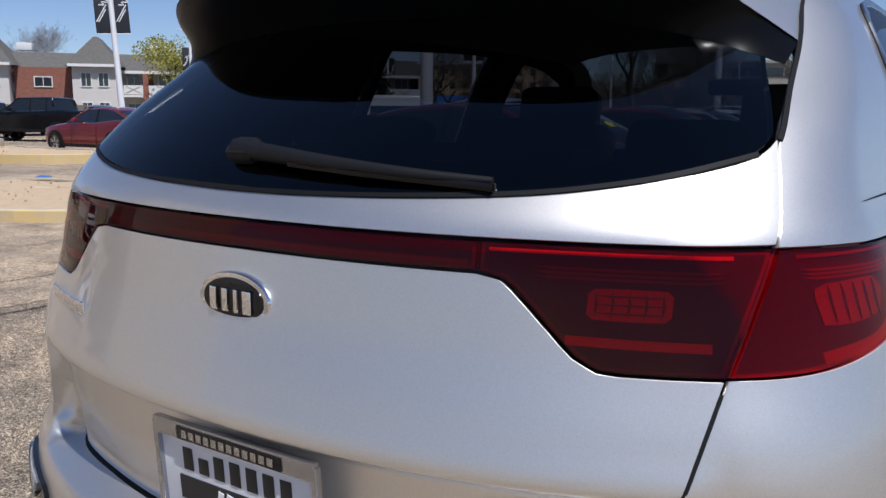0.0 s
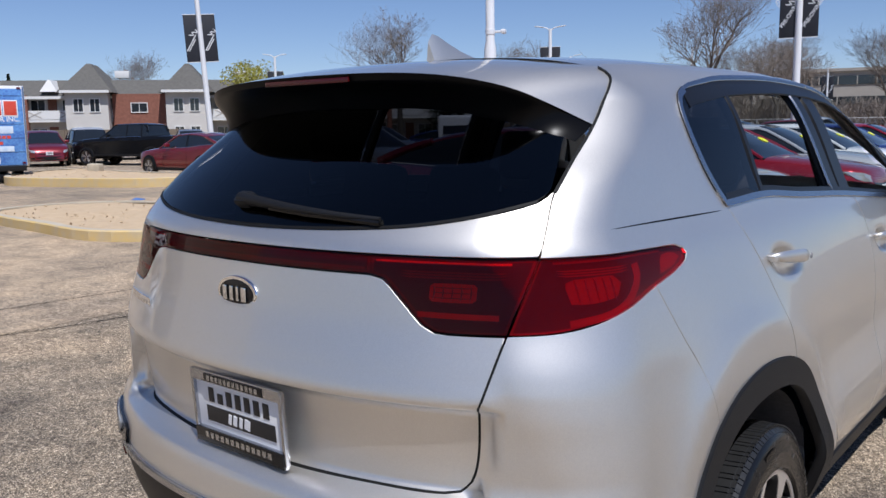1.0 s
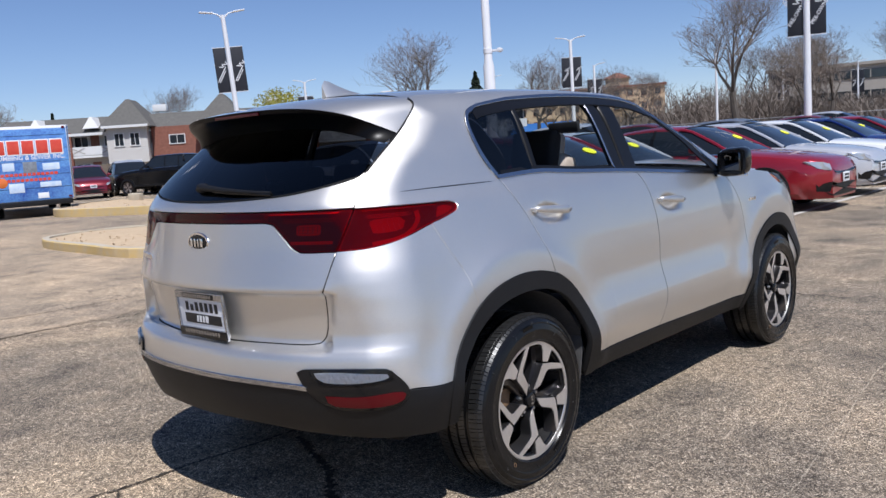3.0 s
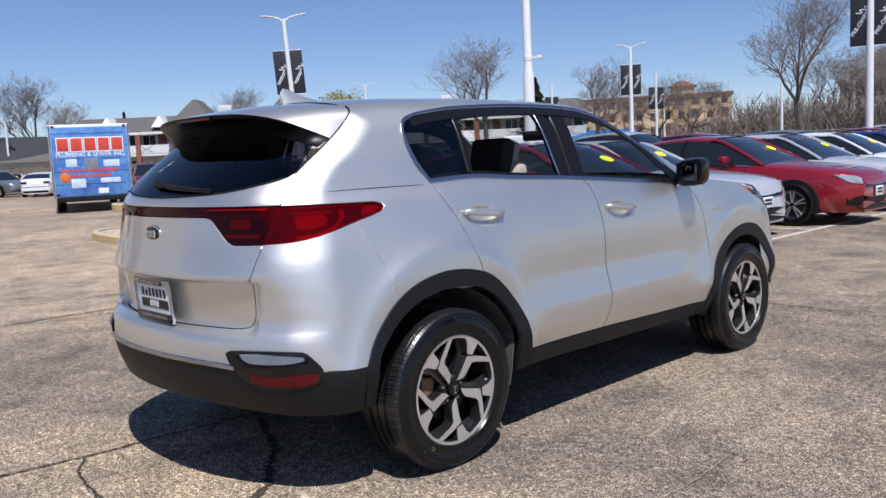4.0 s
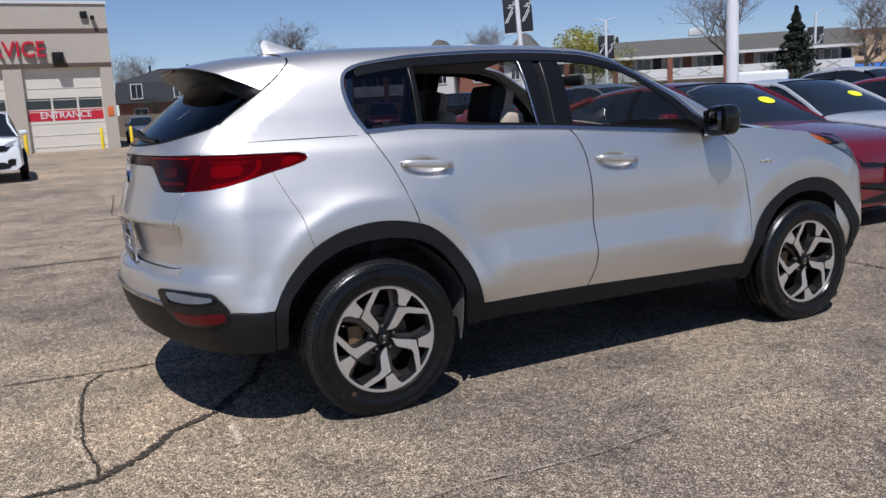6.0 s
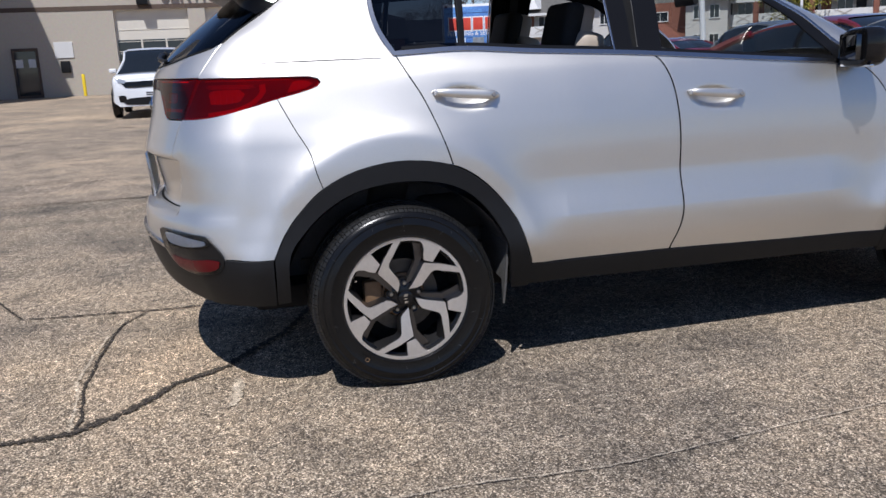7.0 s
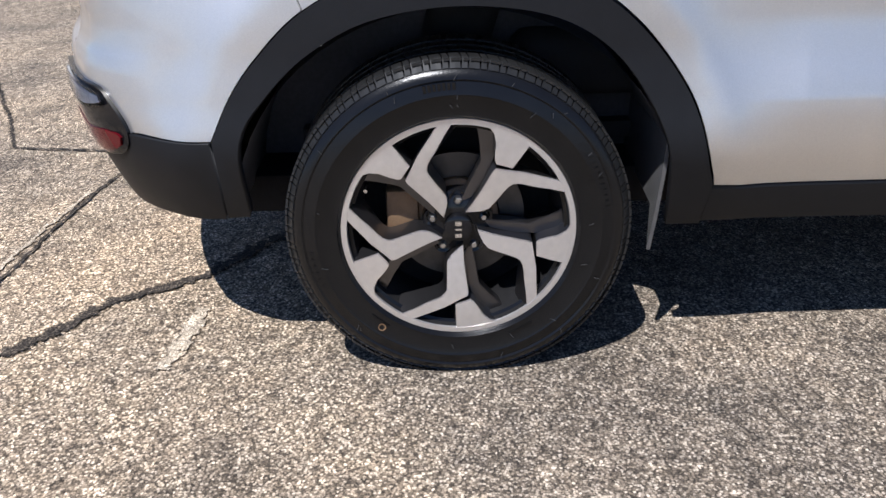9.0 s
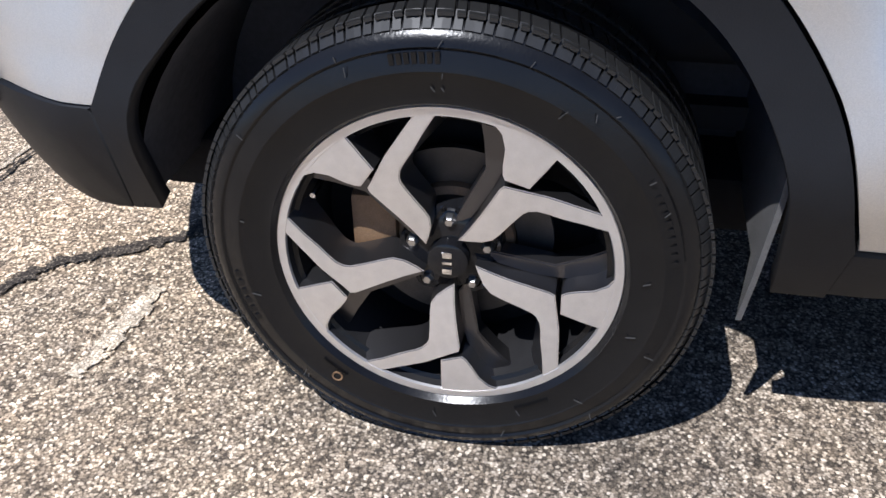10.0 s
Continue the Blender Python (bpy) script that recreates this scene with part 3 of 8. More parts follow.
cracks = [([(1.06, -2.9), (0.99, -1.9), (0.95, -1.45), (0.95, -1.22), (0.84, -1.09), (0.73, -0.99), (0.58, -0.88), (0.46, -0.68), (0.1, -0.42), (-0.4, -0.2)], 0.042, TAR),
          ([(0.95, -1.22), (0.74, -1.22), (0.46, -1.24), (0.07, -1.22), (-0.18, -1.20), (-0.37, -1.16), (-0.53, -1.07)], 0.013, TAR),
          ([(-2.4, -2.6), (-1.2, -1.95), (-0.64, -1.67), (-0.53, -1.07), (-0.50, -0.6), (-0.42, 0.4), (-0.3, 2.2), (-0.1, 4.15)], 0.016, TAR),
          ([(-4.9, -6.0), (-4.78, -2.0), (-4.68, -0.49), (-4.7, 0.39), (-4.53, 1.12), (-4.4, 4.0), (-4.45, 9.0)], 0.022, TAR),
          ([(-6.5, -5.0), (-6.16, -0.16), (-5.73, 0.32), (-5.61, 0.69), (-5.4, 4.0)], 0.02, TAR),
          ([(-4.5, 4.5), (-2.0, 4.3), (0.31, 4.18), (1.38, 4.07), (3.2, 3.9), (6.5, 4.05)], 0.02, TAR),
          ([(-12.5, 0.2), (-9.0, -0.2), (-6.3, 0.1)], 0.02, TAR), ([(-17.0, -3.5), (-15.2, -2.2), (-15.4, -1.0)], 0.05, TAR),
          ([(1.83, -1.9), (1.76, -0.1), (1.80, 0.52), (1.64, 2.17), (1.67, 2.94), (1.62, 4.0)], 0.007, CHIP)]
for i, (line, w, mat) in enumerate(cracks):
    ribbon("crack", line, w, mat, 0.0064 + 0.0003 * i, 0.38, 0.016 if w < 0.03 else 0.014, ground, i + 3)
ribbon("crack_edge", [(0.93, -1.235), (0.74, -1.24), (0.46, -1.262), (0.07, -1.242), (-0.18, -1.22)], 0.018, CHIP, 0.0050, 0.5, 0.014, ground, 40)
ribbon("chipped_spot", [(0.90, -0.675), (0.80, -0.655), (0.70, -0.65), (0.62, -0.64)], 0.048, CHIP, 0.0052, 0.22, 0.016, ground, 41)
ribbon("parking_line", [(-1.62, 4.6), (-1.55, 16.0), (-1.45, 40.0)], 0.11, LINE_WHITE, 0.0095, 0.06, 0.12, ground, 50)
for k in range(9):
    y = 4.8 + 2.6 * k
    ribbon("parking_line", [(-1.62, y), (-7.0, y + 0.05)], 0.10, LINE_WHITE, 0.0100, 0.06, 0.12, ground, 60 + k)


def island(name, pts, label, h=0.16, fill=None):
    """A raised bed with a concrete kerb round it and gravel inside."""
    p = smooth_line(pts, 0.35, closed=True)
    mid = p.mean(0)
    bed = tagged(new(name), label, "kerb", kind="structure")
    for nm, mat, a, b, za, zb in (("kerb", KERB_YELLOW, 1.0, 1.0, 0.0, h), ("kerb_top", CONCRETE, 1.0, 0, h, h)):
        d = p - mid
        r = np.hypot(*d.T)[:, None]
        outer, inner = p, mid + d * (1 - 0.18 / r)
        k = len(p)
        if nm == "kerb":
            verts = [(*q, 0.0) for q in outer] + [(*q, h - 0.02) for q in outer] + [(*(mid + e * (1 - 0.02 / s)), h) for e, s in zip(d, r)]
            faces = [(i + o, (i + 1) % k + o, (i + 1) % k + o + k, i + o + k) for o in (0, k) for i in range(k)]
        else:
            verts = [(*(mid + e * (1 - 0.02 / s)), h) for e, s in zip(d, r)] + [(*q, h) for q in inner] + [(*q, h - 0.03) for q in inner]
            faces = [(i + o, (i + 1) % k + o, (i + 1) % k + o + k, i + o + k) for o in (0, k) for i in range(k)]
        m = bpy.data.meshes.new(nm)
        m.from_pydata(verts, [], faces)
        m.materials.append(mat)
        ob = new(nm, m)
        ob.parent = bed
    rng = np.random.default_rng(len(name))
    inner = mid + (p - mid) * (1 - 0.17 / np.hypot(*(p - mid).T)[:, None])
    verts, faces, k = [], [], len(inner)
    rings = (1.0, 0.8, 0.55, 0.3)
    for j, f in enumerate(rings):
        for q in inner:
            verts.append((*(mid + (q - mid) * f), h - 0.03 + 0.05 * (1 - f) + rng.normal(0, 0.012)))
    for j in range(len(rings) - 1):
        faces += [(j * k + i, j * k + (i + 1) % k, (j + 1) * k + (i + 1) % k, (j + 1) * k + i) for i in range(k)]
    faces.append(tuple((len(rings) - 1) * k + i for i in range(k)))
    m = bpy.data.meshes.new("gravel")
    m.from_pydata(verts, [], faces)
    m.materials.append(fill or GRAVEL)
    ob = new("gravel", m)
    ob.parent = bed
    # scattered stones
    stones = bmesh.new()
    for _ in range(70 if fill is None else 40):
        q = mid + (inner[rng.integers(k)] - mid) * math.sqrt(rng.random())
        s = rng.uniform(0.012, 0.03)
        block(stones, (s, s * 1.3, s * 0.7), (*q, h + 0.012), Euler((rng.random(), rng.random(), rng.random() * 6)).to_matrix())
    tagged(part("gravel_stones", stones, fill or GRAVEL, bed), kind="stuff")
    return bed


island("kerb_island", [(-9.0, 3.75), (-11.0, 3.7), (-13.3, 3.95), (-14.2, 4.7), (-14.0, 6.2), (-12.5, 6.9), (-9.5, 6.8), (-7.6, 5.6)], "gravel bed inside a faded yellow kerb")
island("kerb_island", [(-19.0, 10.4), (-21.5, 9.2), (-23.6, 8.7), (-25.4, 9.6), (-27.5, 11.6), (-27.6, 12.8), (-24.0, 12.6), (-19.0, 12.4)], "long gravel bed inside a faded yellow kerb", h=0.26)
island("kerb_island", [(-16.0, -7.9), (-19.5, -7.75), (-24.0, -8.0), (-27.0, -8.6), (-27.5, -11.0), (-24.0, -12.5), (-18.0, -12.5), (-15.5, -10.5)], "red mulch bed inside a faded yellow kerb", fill=MULCH)
island("kerb_island", [(-29.5, -9.0), (-33.0, -9.2), (-37.0, -9.8), (-38.5, -10.6), (-36.0, -11.4), (-31.0, -11.3), (-29.2, -10.3)], "red mulch bed beside the service building", fill=MULCH)
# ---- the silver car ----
# darker copy of the silver; shade put into the lock cap's colour
SHADED_SILVER = material("shaded_silver", (0.20, 0.20, 0.21), 0.4)

def silver_car():
    car = thing("suv", "silver compact suv with lowered windows parked on worn asphalt", "car")
    # seams
    hatch_edge = sm([S(-0.235, 1.588), S(-0.243, 1.565), S(-0.275, 1.53), S(-0.374, 1.45), S(-0.49, 1.375), S(-0.577, 1.314), S(-0.675, 1.193), R(0.660, 1.047), R(0.628, 0.905)])
    hatch_low = sm([R(0.628, 0.905), R(0.606, 0.815), R(0.592, 0.755), R(0.572, 0.722), R(0.535, 0.709), R(0.36, 0.708), R(0.18, 0.707), R(0.0, 0.707)])
    lamp_top = sm([S(-0.675, 1.193), S(-0.56, 1.191), S(-0.40, 1.187), S(-0.285, 1.184), S(-0.256, 1.176), S(-0.247, 1.163), S(-0.262, 1.147), S(-0.32, 1.129)])
    lamp_low = sm([S(-0.32, 1.129), S(-0.42, 1.107), S(-0.51, 1.084), S(-0.60, 1.063), S(-0.675, 1.051), R(0.660, 1.047)])
    seam = sm([S(-0.407, 1.109), S(-0.356, 0.999), S(-0.31, 0.905), S(-0.280, 0.79)])
    arch_r = [S(y, z) for y, z in smooth_line([(-0.475, 0.545), (-0.43, 0.63), (-0.37, 0.705), (-0.28, 0.785), (-0.15, 0.843), (0.02, 0.866), (0.20, 0.838), (0.33, 0.758), (0.44, 0.62), (0.49, 0.48), (0.505, 0.436)], 0.02)]
    seam_end = min(range(len(arch_r)), key=lambda i: np.hypot(arch_r[i][0] - seam[-1][0], arch_r[i][1] - seam[-1][1]))
    gap_r = sm([S(0.035, 1.25), S(0.075, 1.17), S(0.118, 1.09), S(0.158, 0.99), S(0.187, 0.90), S(0.205, 0.838)])
    door_end = min(range(len(arch_r)), key=lambda i: np.hypot(arch_r[i][0] - gap_r[-1][0], arch_r[i][1] - gap_r[-1][1]))
    gap_m = sm([S(1.085, 1.203), S(1.118, 1.165), S(1.148, 1.09), S(1.163, 0.98), S(1.168, 0.86), S(1.166, 0.74), S(1.168, 0.62), S(1.158, 0.53), S(1.118, 0.418)])
    gap_f = sm([S(2.04, 1.131), S(2.11, 1.075), S(2.165, 1.0), S(2.20, 0.90), S(2.215, 0.75), S(2.215, 0.6), S(2.20, 0.5), S(2.175, 0.395)])
    dlo_rear = sm([S(0.035, 1.25), S(0.005, 1.30), S(-0.018, 1.353), S(-0.031, 1.42), S(-0.027, 1.48), S(0.0, 1.517), S(0.05, 1.538)])
    dlo_top = sm([S(0.05, 1.538), S(0.104, 1.550), S(0.25, 1.568), S(0.424, 1.581), S(0.767, 1.592), S(1.06, 1.588), S(1.20, 1.58)])
    dlo_front = sm([S(1.20, 1.58, True), S(1.33, 1.568, True), S(1.45, 1.54, True), S(1.575, 1.497, True), S(1.765, 1.378, True), S(1.883, 1.280, True), S(1.975, 1.19, True), S(2.04, 1.131, True)])
    belt = sm([S(0.035, 1.25), S(0.30, 1.257), S(0.58, 1.237), S(1.0, 1.212), S(1.5, 1.172), S(2.04, 1.131)])
    roof_edge = sm([S(-0.235, 1.588), S(-0.17, 1.600), S(0.0, 1.607), S(0.2, 1.614), S(0.7, 1.62), S(1.1, 1.614), S(1.2, 1.61)])
    pillar_edge = sm([S(1.2, 1.61, True), S(1.35, 1.594, True), S(1.55, 1.546, True), S(1.78, 1.427, True), S(2.0, 1.306, True), S(2.15, 1.2, True), S(2.2, 1.13, True)])
    sill_top = sm([S(0.505, 0.436), S(0.56, 0.424), S(1.12, 0.418), S(1.7, 0.402), S(2.175, 0.395)])
    for flip in (False, True):
        kw = dict(parent=car, mirror=flip)
        body = panel("quarter_panel", cat(
            [p for p in hatch_edge if p[1] > 1.195], lamp_top, lamp_low[lamp_low[:, 0] > seam[0][0]], seam, arch_r[seam_end:door_end], gap_r[::-1], dlo_rear, dlo_top, roof_edge[::-1]), SILVER, **kw, gap=0.0011, rows=(1.22, 1.245, 0.88, 0.89, 0.897, 0.902, 0.907, 0.912, 0.918, 0.93, 0.945), grid=0.015)
        pillar = panel("pillar_frame", cat(dlo_front, pillar_edge[::-1]), SILVER, **kw, top=True, gap=0.0)
        panel("rear_door", cat(gap_r, arch_r[door_end:], sill_top[sill_top[:, 0] < gap_m[-1][0]], gap_m[::-1], belt[(belt[:, 0] < gap_m[0][0])][::-1]), SILVER, **kw, label="rear door with its window down", grid=0.0125, rows=(0.585, 0.598, 0.605, 0.612, 0.625), gap=0.0046)
        panel("front_door", cat(gap_m, sill_top[sill_top[:, 0] > gap_m[-1][0]], gap_f[::-1], belt[(belt[:, 0] > gap_m[0][0])][::-1]), SILVER, **kw, label="front door with its window down", grid=0.0125, rows=(0.585, 0.598, 0.605, 0.612, 0.625), gap=0.0046)
        arch_f = [S(y, z) for y, z in smooth_line([(2.175, 0.395), (2.20, 0.48), (2.25, 0.60), (2.34, 0.70), (2.476, 0.782), (2.62, 0.822), (2.765, 0.825), (2.90, 0.79), (3.03, 0.70), (3.12, 0.58), (3.16, 0.47)], 0.02)]
        nose = sm([S(3.16, 0.47), S(3.26, 0.62), S(3.29, 0.78), S(3.10, 0.92), S(2.95, 0.985), S(2.80, 1.05), S(2.735, 1.092)])
        fender_top = sm([S(2.735, 1.092), S(2.5, 1.118), S(2.25, 1.14), S(2.04, 1.131)])
        panel("front_fender", cat(gap_f, arch_f, nose, fender_top), SILVER, **kw)
        lamp = sm([S(2.735, 1.092), S(2.80, 1.05), S(2.95, 0.985), S(3.10, 0.92), S(3.29, 0.84), S(3.40, 0.86), S(3.36, 0.95), S(3.20, 1.01), S(3.0, 1.06)])
        panel("headlamp", lamp, WHITE_LENS, **kw, lift=0.002)
        panel("headlamp_housing", lamp, GLOSS_BLACK, **kw, lift=-0.02)
        panel("turn_signal", sm([S(2.75, 1.083), S(2.80, 1.052), S(2.90, 1.01), S(2.95, 1.012), S(2.87, 1.05)]), AMBER, **kw, lift=-0.004)
        # cladding
        in_r = [(-0.425, 0.375), (-0.42, 0.54), (-0.36, 0.63), (-0.27, 0.71), (-0.15, 0.768), (0.02, 0.79), (0.19, 0.765), (0.31, 0.685), (0.40, 0.54), (0.425, 0.40), (0.43, 0.335)]
        inner_r = np.array([S(y, z) for y, z in smooth_line(in_r, 0.02)])
        panel("rear_arch_moulding", cat(arch_r[: len(arch_r)], [S(0.50, 0.335)], inner_r[::-1], [S(-0.475, 0.37)]), BLACK_PLASTIC, **kw, lift=0.008, lip=0.03, gap=0.001)
        in_f = [(2.24, 0.30), (2.25, 0.42), (2.31, 0.56), (2.41, 0.67), (2.53, 0.735), (2.67, 0.755), (2.81, 0.735), (2.93, 0.67), (3.02, 0.57), (3.075, 0.44), (3.08, 0.30)]
        inner_f = np.array([S(y, z) for y, z in smooth_line(in_f, 0.02)])
        panel("front_arch_moulding", cat([S(2.175, 0.30)], arch_f, [S(3.16, 0.30)], inner_f[::-1]), BLACK_PLASTIC, **kw, lift=0.008, lip=0.03, gap=0.001)
        panel("sill_moulding", cat(sill_top, sm([S(2.175, 0.318), S(1.2, 0.330), S(0.50, 0.342)])), BLACK_PLASTIC, **kw, lift=0.006, lip=0.05, gap=0.001)
        # rear lamp on the flank
        outer = cat([p for p in hatch_edge if 1.047 < p[1] < 1.193][::-1], lamp_top, lamp_low)
        lens = panel("tail_lamp", outer, RED_LENS, **kw, lift=0.0, soft=0.0015, label="red tail lamp wrapping round the corner")
        panel("housing", outer, RED_RIM, lens, mirror=flip, lift=-0.009, lip=0.02)
        panel("dark_mask", outer, RED_DARK, lens, mirror=flip, lift=-0.008, gap=0.006, lip=0.001)
        panel("reflector", sm([S(-0.645, 1.100), S(-0.645, 1.145), S(-0.60, 1.152), S(-0.535, 1.152), S(-0.515, 1.135), S(-0.535, 1.108), S(-0.60, 1.098), S(-0.645, 1.100)]), RED_INNER, lens, mirror=flip, lift=-0.006, grid=0.02, lip=0.001)
        strip("light_guide", sm([S(-0.655, 1.065), S(-0.56, 1.078), S(-0.49, 1.105), S(-0.455, 1.14), S(-0.455, 1.165)]), 0.014, RED_INNER, lens, lift=-0.006, depth=0.008, mirror=flip)
        for k in range(3):
            strip("light_guide", sm([S(-0.655, 1.1665 - 0.005 * k), S(-0.56, 1.1655 - 0.005 * k), S(-0.48, 1.164 - 0.005 * k)]), 0.0030, RED_RIM, lens, lift=-0.006, depth=0.008, mirror=flip)
        strip("light_guide", sm([S(-0.655, 1.183), S(-0.50, 1.182), S(-0.35, 1.179)]), 0.0045, RED_RIM, lens, lift=-0.006, depth=0.008, mirror=flip)
        for k in range(5):
            strip("reflector_rib", sm([S(-0.625 + 0.02 * k, 1.104), S(-0.625 + 0.02 * k, 1.148)]), 0.003, RED_RIM, lens, lift=-0.0045, depth=0.003, mirror=flip)
        panel("reflector", sm([S(-0.375, 1.128), S(-0.345, 1.172), S(-0.29, 1.171), S(-0.27, 1.16), S(-0.30, 1.143), S(-0.375, 1.128)]), RED_INNER, lens, mirror=flip, lift=-0.006, grid=0.02, lip=0.001)
        # lamp on the hatch
        inner = cat(sm([R(0.372, 1.193), R(0.50, 1.193), S(-0.675, 1.193)]), [p for p in hatch_edge if 1.047 < p[1] < 1.193], sm([R(0.660, 1.047), R(0.58, 1.046), R(0.525, 1.048), R(0.498, 1.062), R(0.45, 1.108), R(0.405, 1.148), R(0.372, 1.154)]))
        lens = panel("hatch_lamp", inner, RED_LENS, **kw, lift=0.0, soft=0.0015, gap=0.0012, label="red hatch lamp with lit-looking reflectors")
        panel("housing", inner, RED_RIM, lens, mirror=flip, lift=-0.009, lip=0.02)
        panel("dark_mask", inner, RED_DARK, lens, mirror=flip, lift=-0.008, gap=0.006, lip=0.001)
        panel("reflector", sm([R(0.503, 1.112), R(0.503, 1.138), R(0.511, 1.145), R(0.592, 1.145), R(0.600, 1.138), R(0.600, 1.112), R(0.592, 1.105), R(0.511, 1.105), R(0.503, 1.112)]), RED_BRIGHTENED, lens, mirror=flip, lift=-0.006, grid=0.02, lip=0.001)
        strip("light_guide", sm([R(0.485, 1.081), R(0.57, 1.080), R(0.642, 1.080)]), 0.011, RED_BRIGHTENED, lens, lift=-0.006, depth=0.008, mirror=flip)
        for k in range(3):
            strip("light_guide", sm([R(0.44, 1.1645 - 0.0055 * k), R(0.54, 1.1645 - 0.0055 * k), R(0.648, 1.1645 - 0.0055 * k)]), 0.0032, RED_RIM, lens, lift=-0.006, depth=0.008, mirror=flip)
        strip("light_guide", sm([R(0.385, 1.183), R(0.52, 1.183), R(0.652, 1.183)]), 0.0045, RED_BRIGHTENED, lens, lift=-0.006, depth=0.008, mirror=flip)
        for k in range(5):
            strip("reflector_rib", sm([R(0.516 + 0.018 * k, 1.108), R(0.516 + 0.018 * k, 1.142)]), 0.003, RED_RIM, lens, lift=-0.0045, depth=0.003, mirror=flip)
        for k in range(3):
            strip("reflector_rib", sm([R(0.506, 1.115 + 0.010 * k), R(0.597, 1.115 + 0.010 * k)]), 0.002, RED_RIM, lens, lift=-0.0043, depth=0.003, mirror=flip)
        # lamps low in the bumper
        cl = [R(0.535, 0.628), R(0.56, 0.640), R(0.66, 0.643), R(0.76, 0.643), R(0.825, 0.638), R(0.845, 0.615), S(-0.655, 0.58), S(-0.643, 0.548), S(-0.655, 0.514), R(0.828, 0.496), R(0.74, 0.486), R(0.66, 0.494), R(0.60, 0.525), R(0.56, 0.575), R(0.535, 0.628)]
        bezel = panel("lamp_bezel", sm(cl), GLOSS_BLACK, **kw, lift=0.009, soft=0.004, label="gloss black bezel of bumper lamp")
        panel("reversing_lamp", sm([R(0.585, 0.634), R(0.60, 0.606), R(0.625, 0.588), R(0.72, 0.584), R(0.80, 0.590), R(0.842, 0.602), R(0.838, 0.622), R(0.815, 0.635), R(0.70, 0.637), R(0.585, 0.634)]), WHITE_LENS, bezel, mirror=flip, lift=0.0165, soft=0.0015, label="clear reversing lamp", grid=0.02)
        panel("lamp_bowl", sm([R(0.60, 0.629), R(0.615, 0.606), R(0.64, 0.593), R(0.72, 0.589), R(0.80, 0.595), R(0.832, 0.605), R(0.828, 0.620), R(0.70, 0.631), R(0.60, 0.629)]), LAMP_BOWL, bezel, mirror=flip, lift=0.0142, grid=0.02)
        panel("reflex_reflector", sm([R(0.632, 0.548), R(0.636, 0.520), R(0.66, 0.506), R(0.745, 0.500), R(0.83, 0.508), S(-0.662, 0.525), S(-0.657, 0.545), R(0.84, 0.556), R(0.74, 0.545), R(0.632, 0.548)]), RED_REFLEX, bezel, mirror=flip, lift=0.0148, soft=0.0015, label="red reflex reflector", grid=0.02)
        # window surround
        strip("window_trim", cat(dlo_rear[::-1], belt[1:]), 0.016, SATIN, car, lift=0.006, mirror=flip, label="satin chrome window trim")
        strip("window_trim", np.asarray(dlo_top) + (0, 0.002), 0.009, SATIN, car, lift=0.006, mirror=flip, label="satin chrome window trim")
        strip("window_trim", np.asarray(dlo_front) + (0.002, 0.002), 0.009, SATIN, car, lift=0.006, mirror=flip, top=True, label="satin chrome window trim")
        strip("channel_edge", smooth_line([S(0.922, 1.225), S(0.916, 1.38), S(0.908, 1.56)], 0.03), 0.006, SATIN, car, lift=-0.003, depth=0.01, mirror=flip)
        strip("window_seal", dlo_rear[3:], 0.018, SEAL, car, lift=0.003, mirror=flip)
        strip("window_frame", np.asarray(dlo_top) - (0, 0.020), 0.050, SATIN_BLACK, car, lift=-0.001, mirror=flip)
        strip("window_frame", np.asarray(dlo_front) - (0.014, 0.018), 0.056, SATIN_BLACK, car, lift=-0.001, mirror=flip, top=True)
        strip("window_frame", np.asarray(belt[2:]) + (0, 0.014), 0.022, SATIN_BLACK, car, lift=-0.004, mirror=flip)
        glass_q = cat(sm([S(0.295, 1.245), S(0.29, 1.36), S(0.305, 1.47), S(0.31, 1.557)]), dlo_top[dlo_top[:, 0] < 0.31][::-1], dlo_rear[::-1])
        pane = panel("quarter_glass", np.asarray(glass_q), TINT, **kw, lift=-0.004, gap=0.012, lip=0.004, label="dark tinted quarter glass")
        for nm, a, b, w in (("divider_bar", (0.298, 1.25), (0.318, 1.56), 0.022), ("door_pillar", (0.965, 1.205), (0.95, 1.575), 0.078), ("door_pillar", (1.075, 1.20), (1.09, 1.575), 0.105)):
            strip(nm, smooth_line([S(*a), S((a[0] + b[0]) / 2 + 0.004, (a[1] + b[1]) / 2), S(*b)], 0.03), w, SATIN_BLACK, car, lift=-0.002 if w < 0.03 else -0.006, depth=0.03, mirror=flip)
        strip("pillar_core", smooth_line([S(1.02, 1.20), S(1.02, 1.39), S(1.02, 1.575)], 0.03), 0.16, SEAL, car, lift=-0.016, depth=0.03, mirror=flip)
        strip("mirror_triangle", smooth_line([S(1.93, 1.16), S(1.955, 1.20)], 0.02), 0.13, GLOSS_BLACK, car, lift=-0.004, mirror=flip, top=True)
        # thin dark strip paints the shade along the shoulder crease
        strip("crease_shade_line", sm([S(-0.50, 1.236), S(-0.35, 1.237), S(0.0, 1.236)]), 0.0035, SEAL, car, lift=0.0008, depth=0.001, mirror=flip, taper=True)
        strip("hatch_gap", sm([S(-0.237, 1.586), S(-0.245, 1.565), S(-0.277, 1.53), S(-0.376, 1.45), S(-0.49, 1.375), S(-0.577, 1.314)], 0.008), 0.006, SEAL, car, lift=0.0028, depth=0.002, mirror=flip)
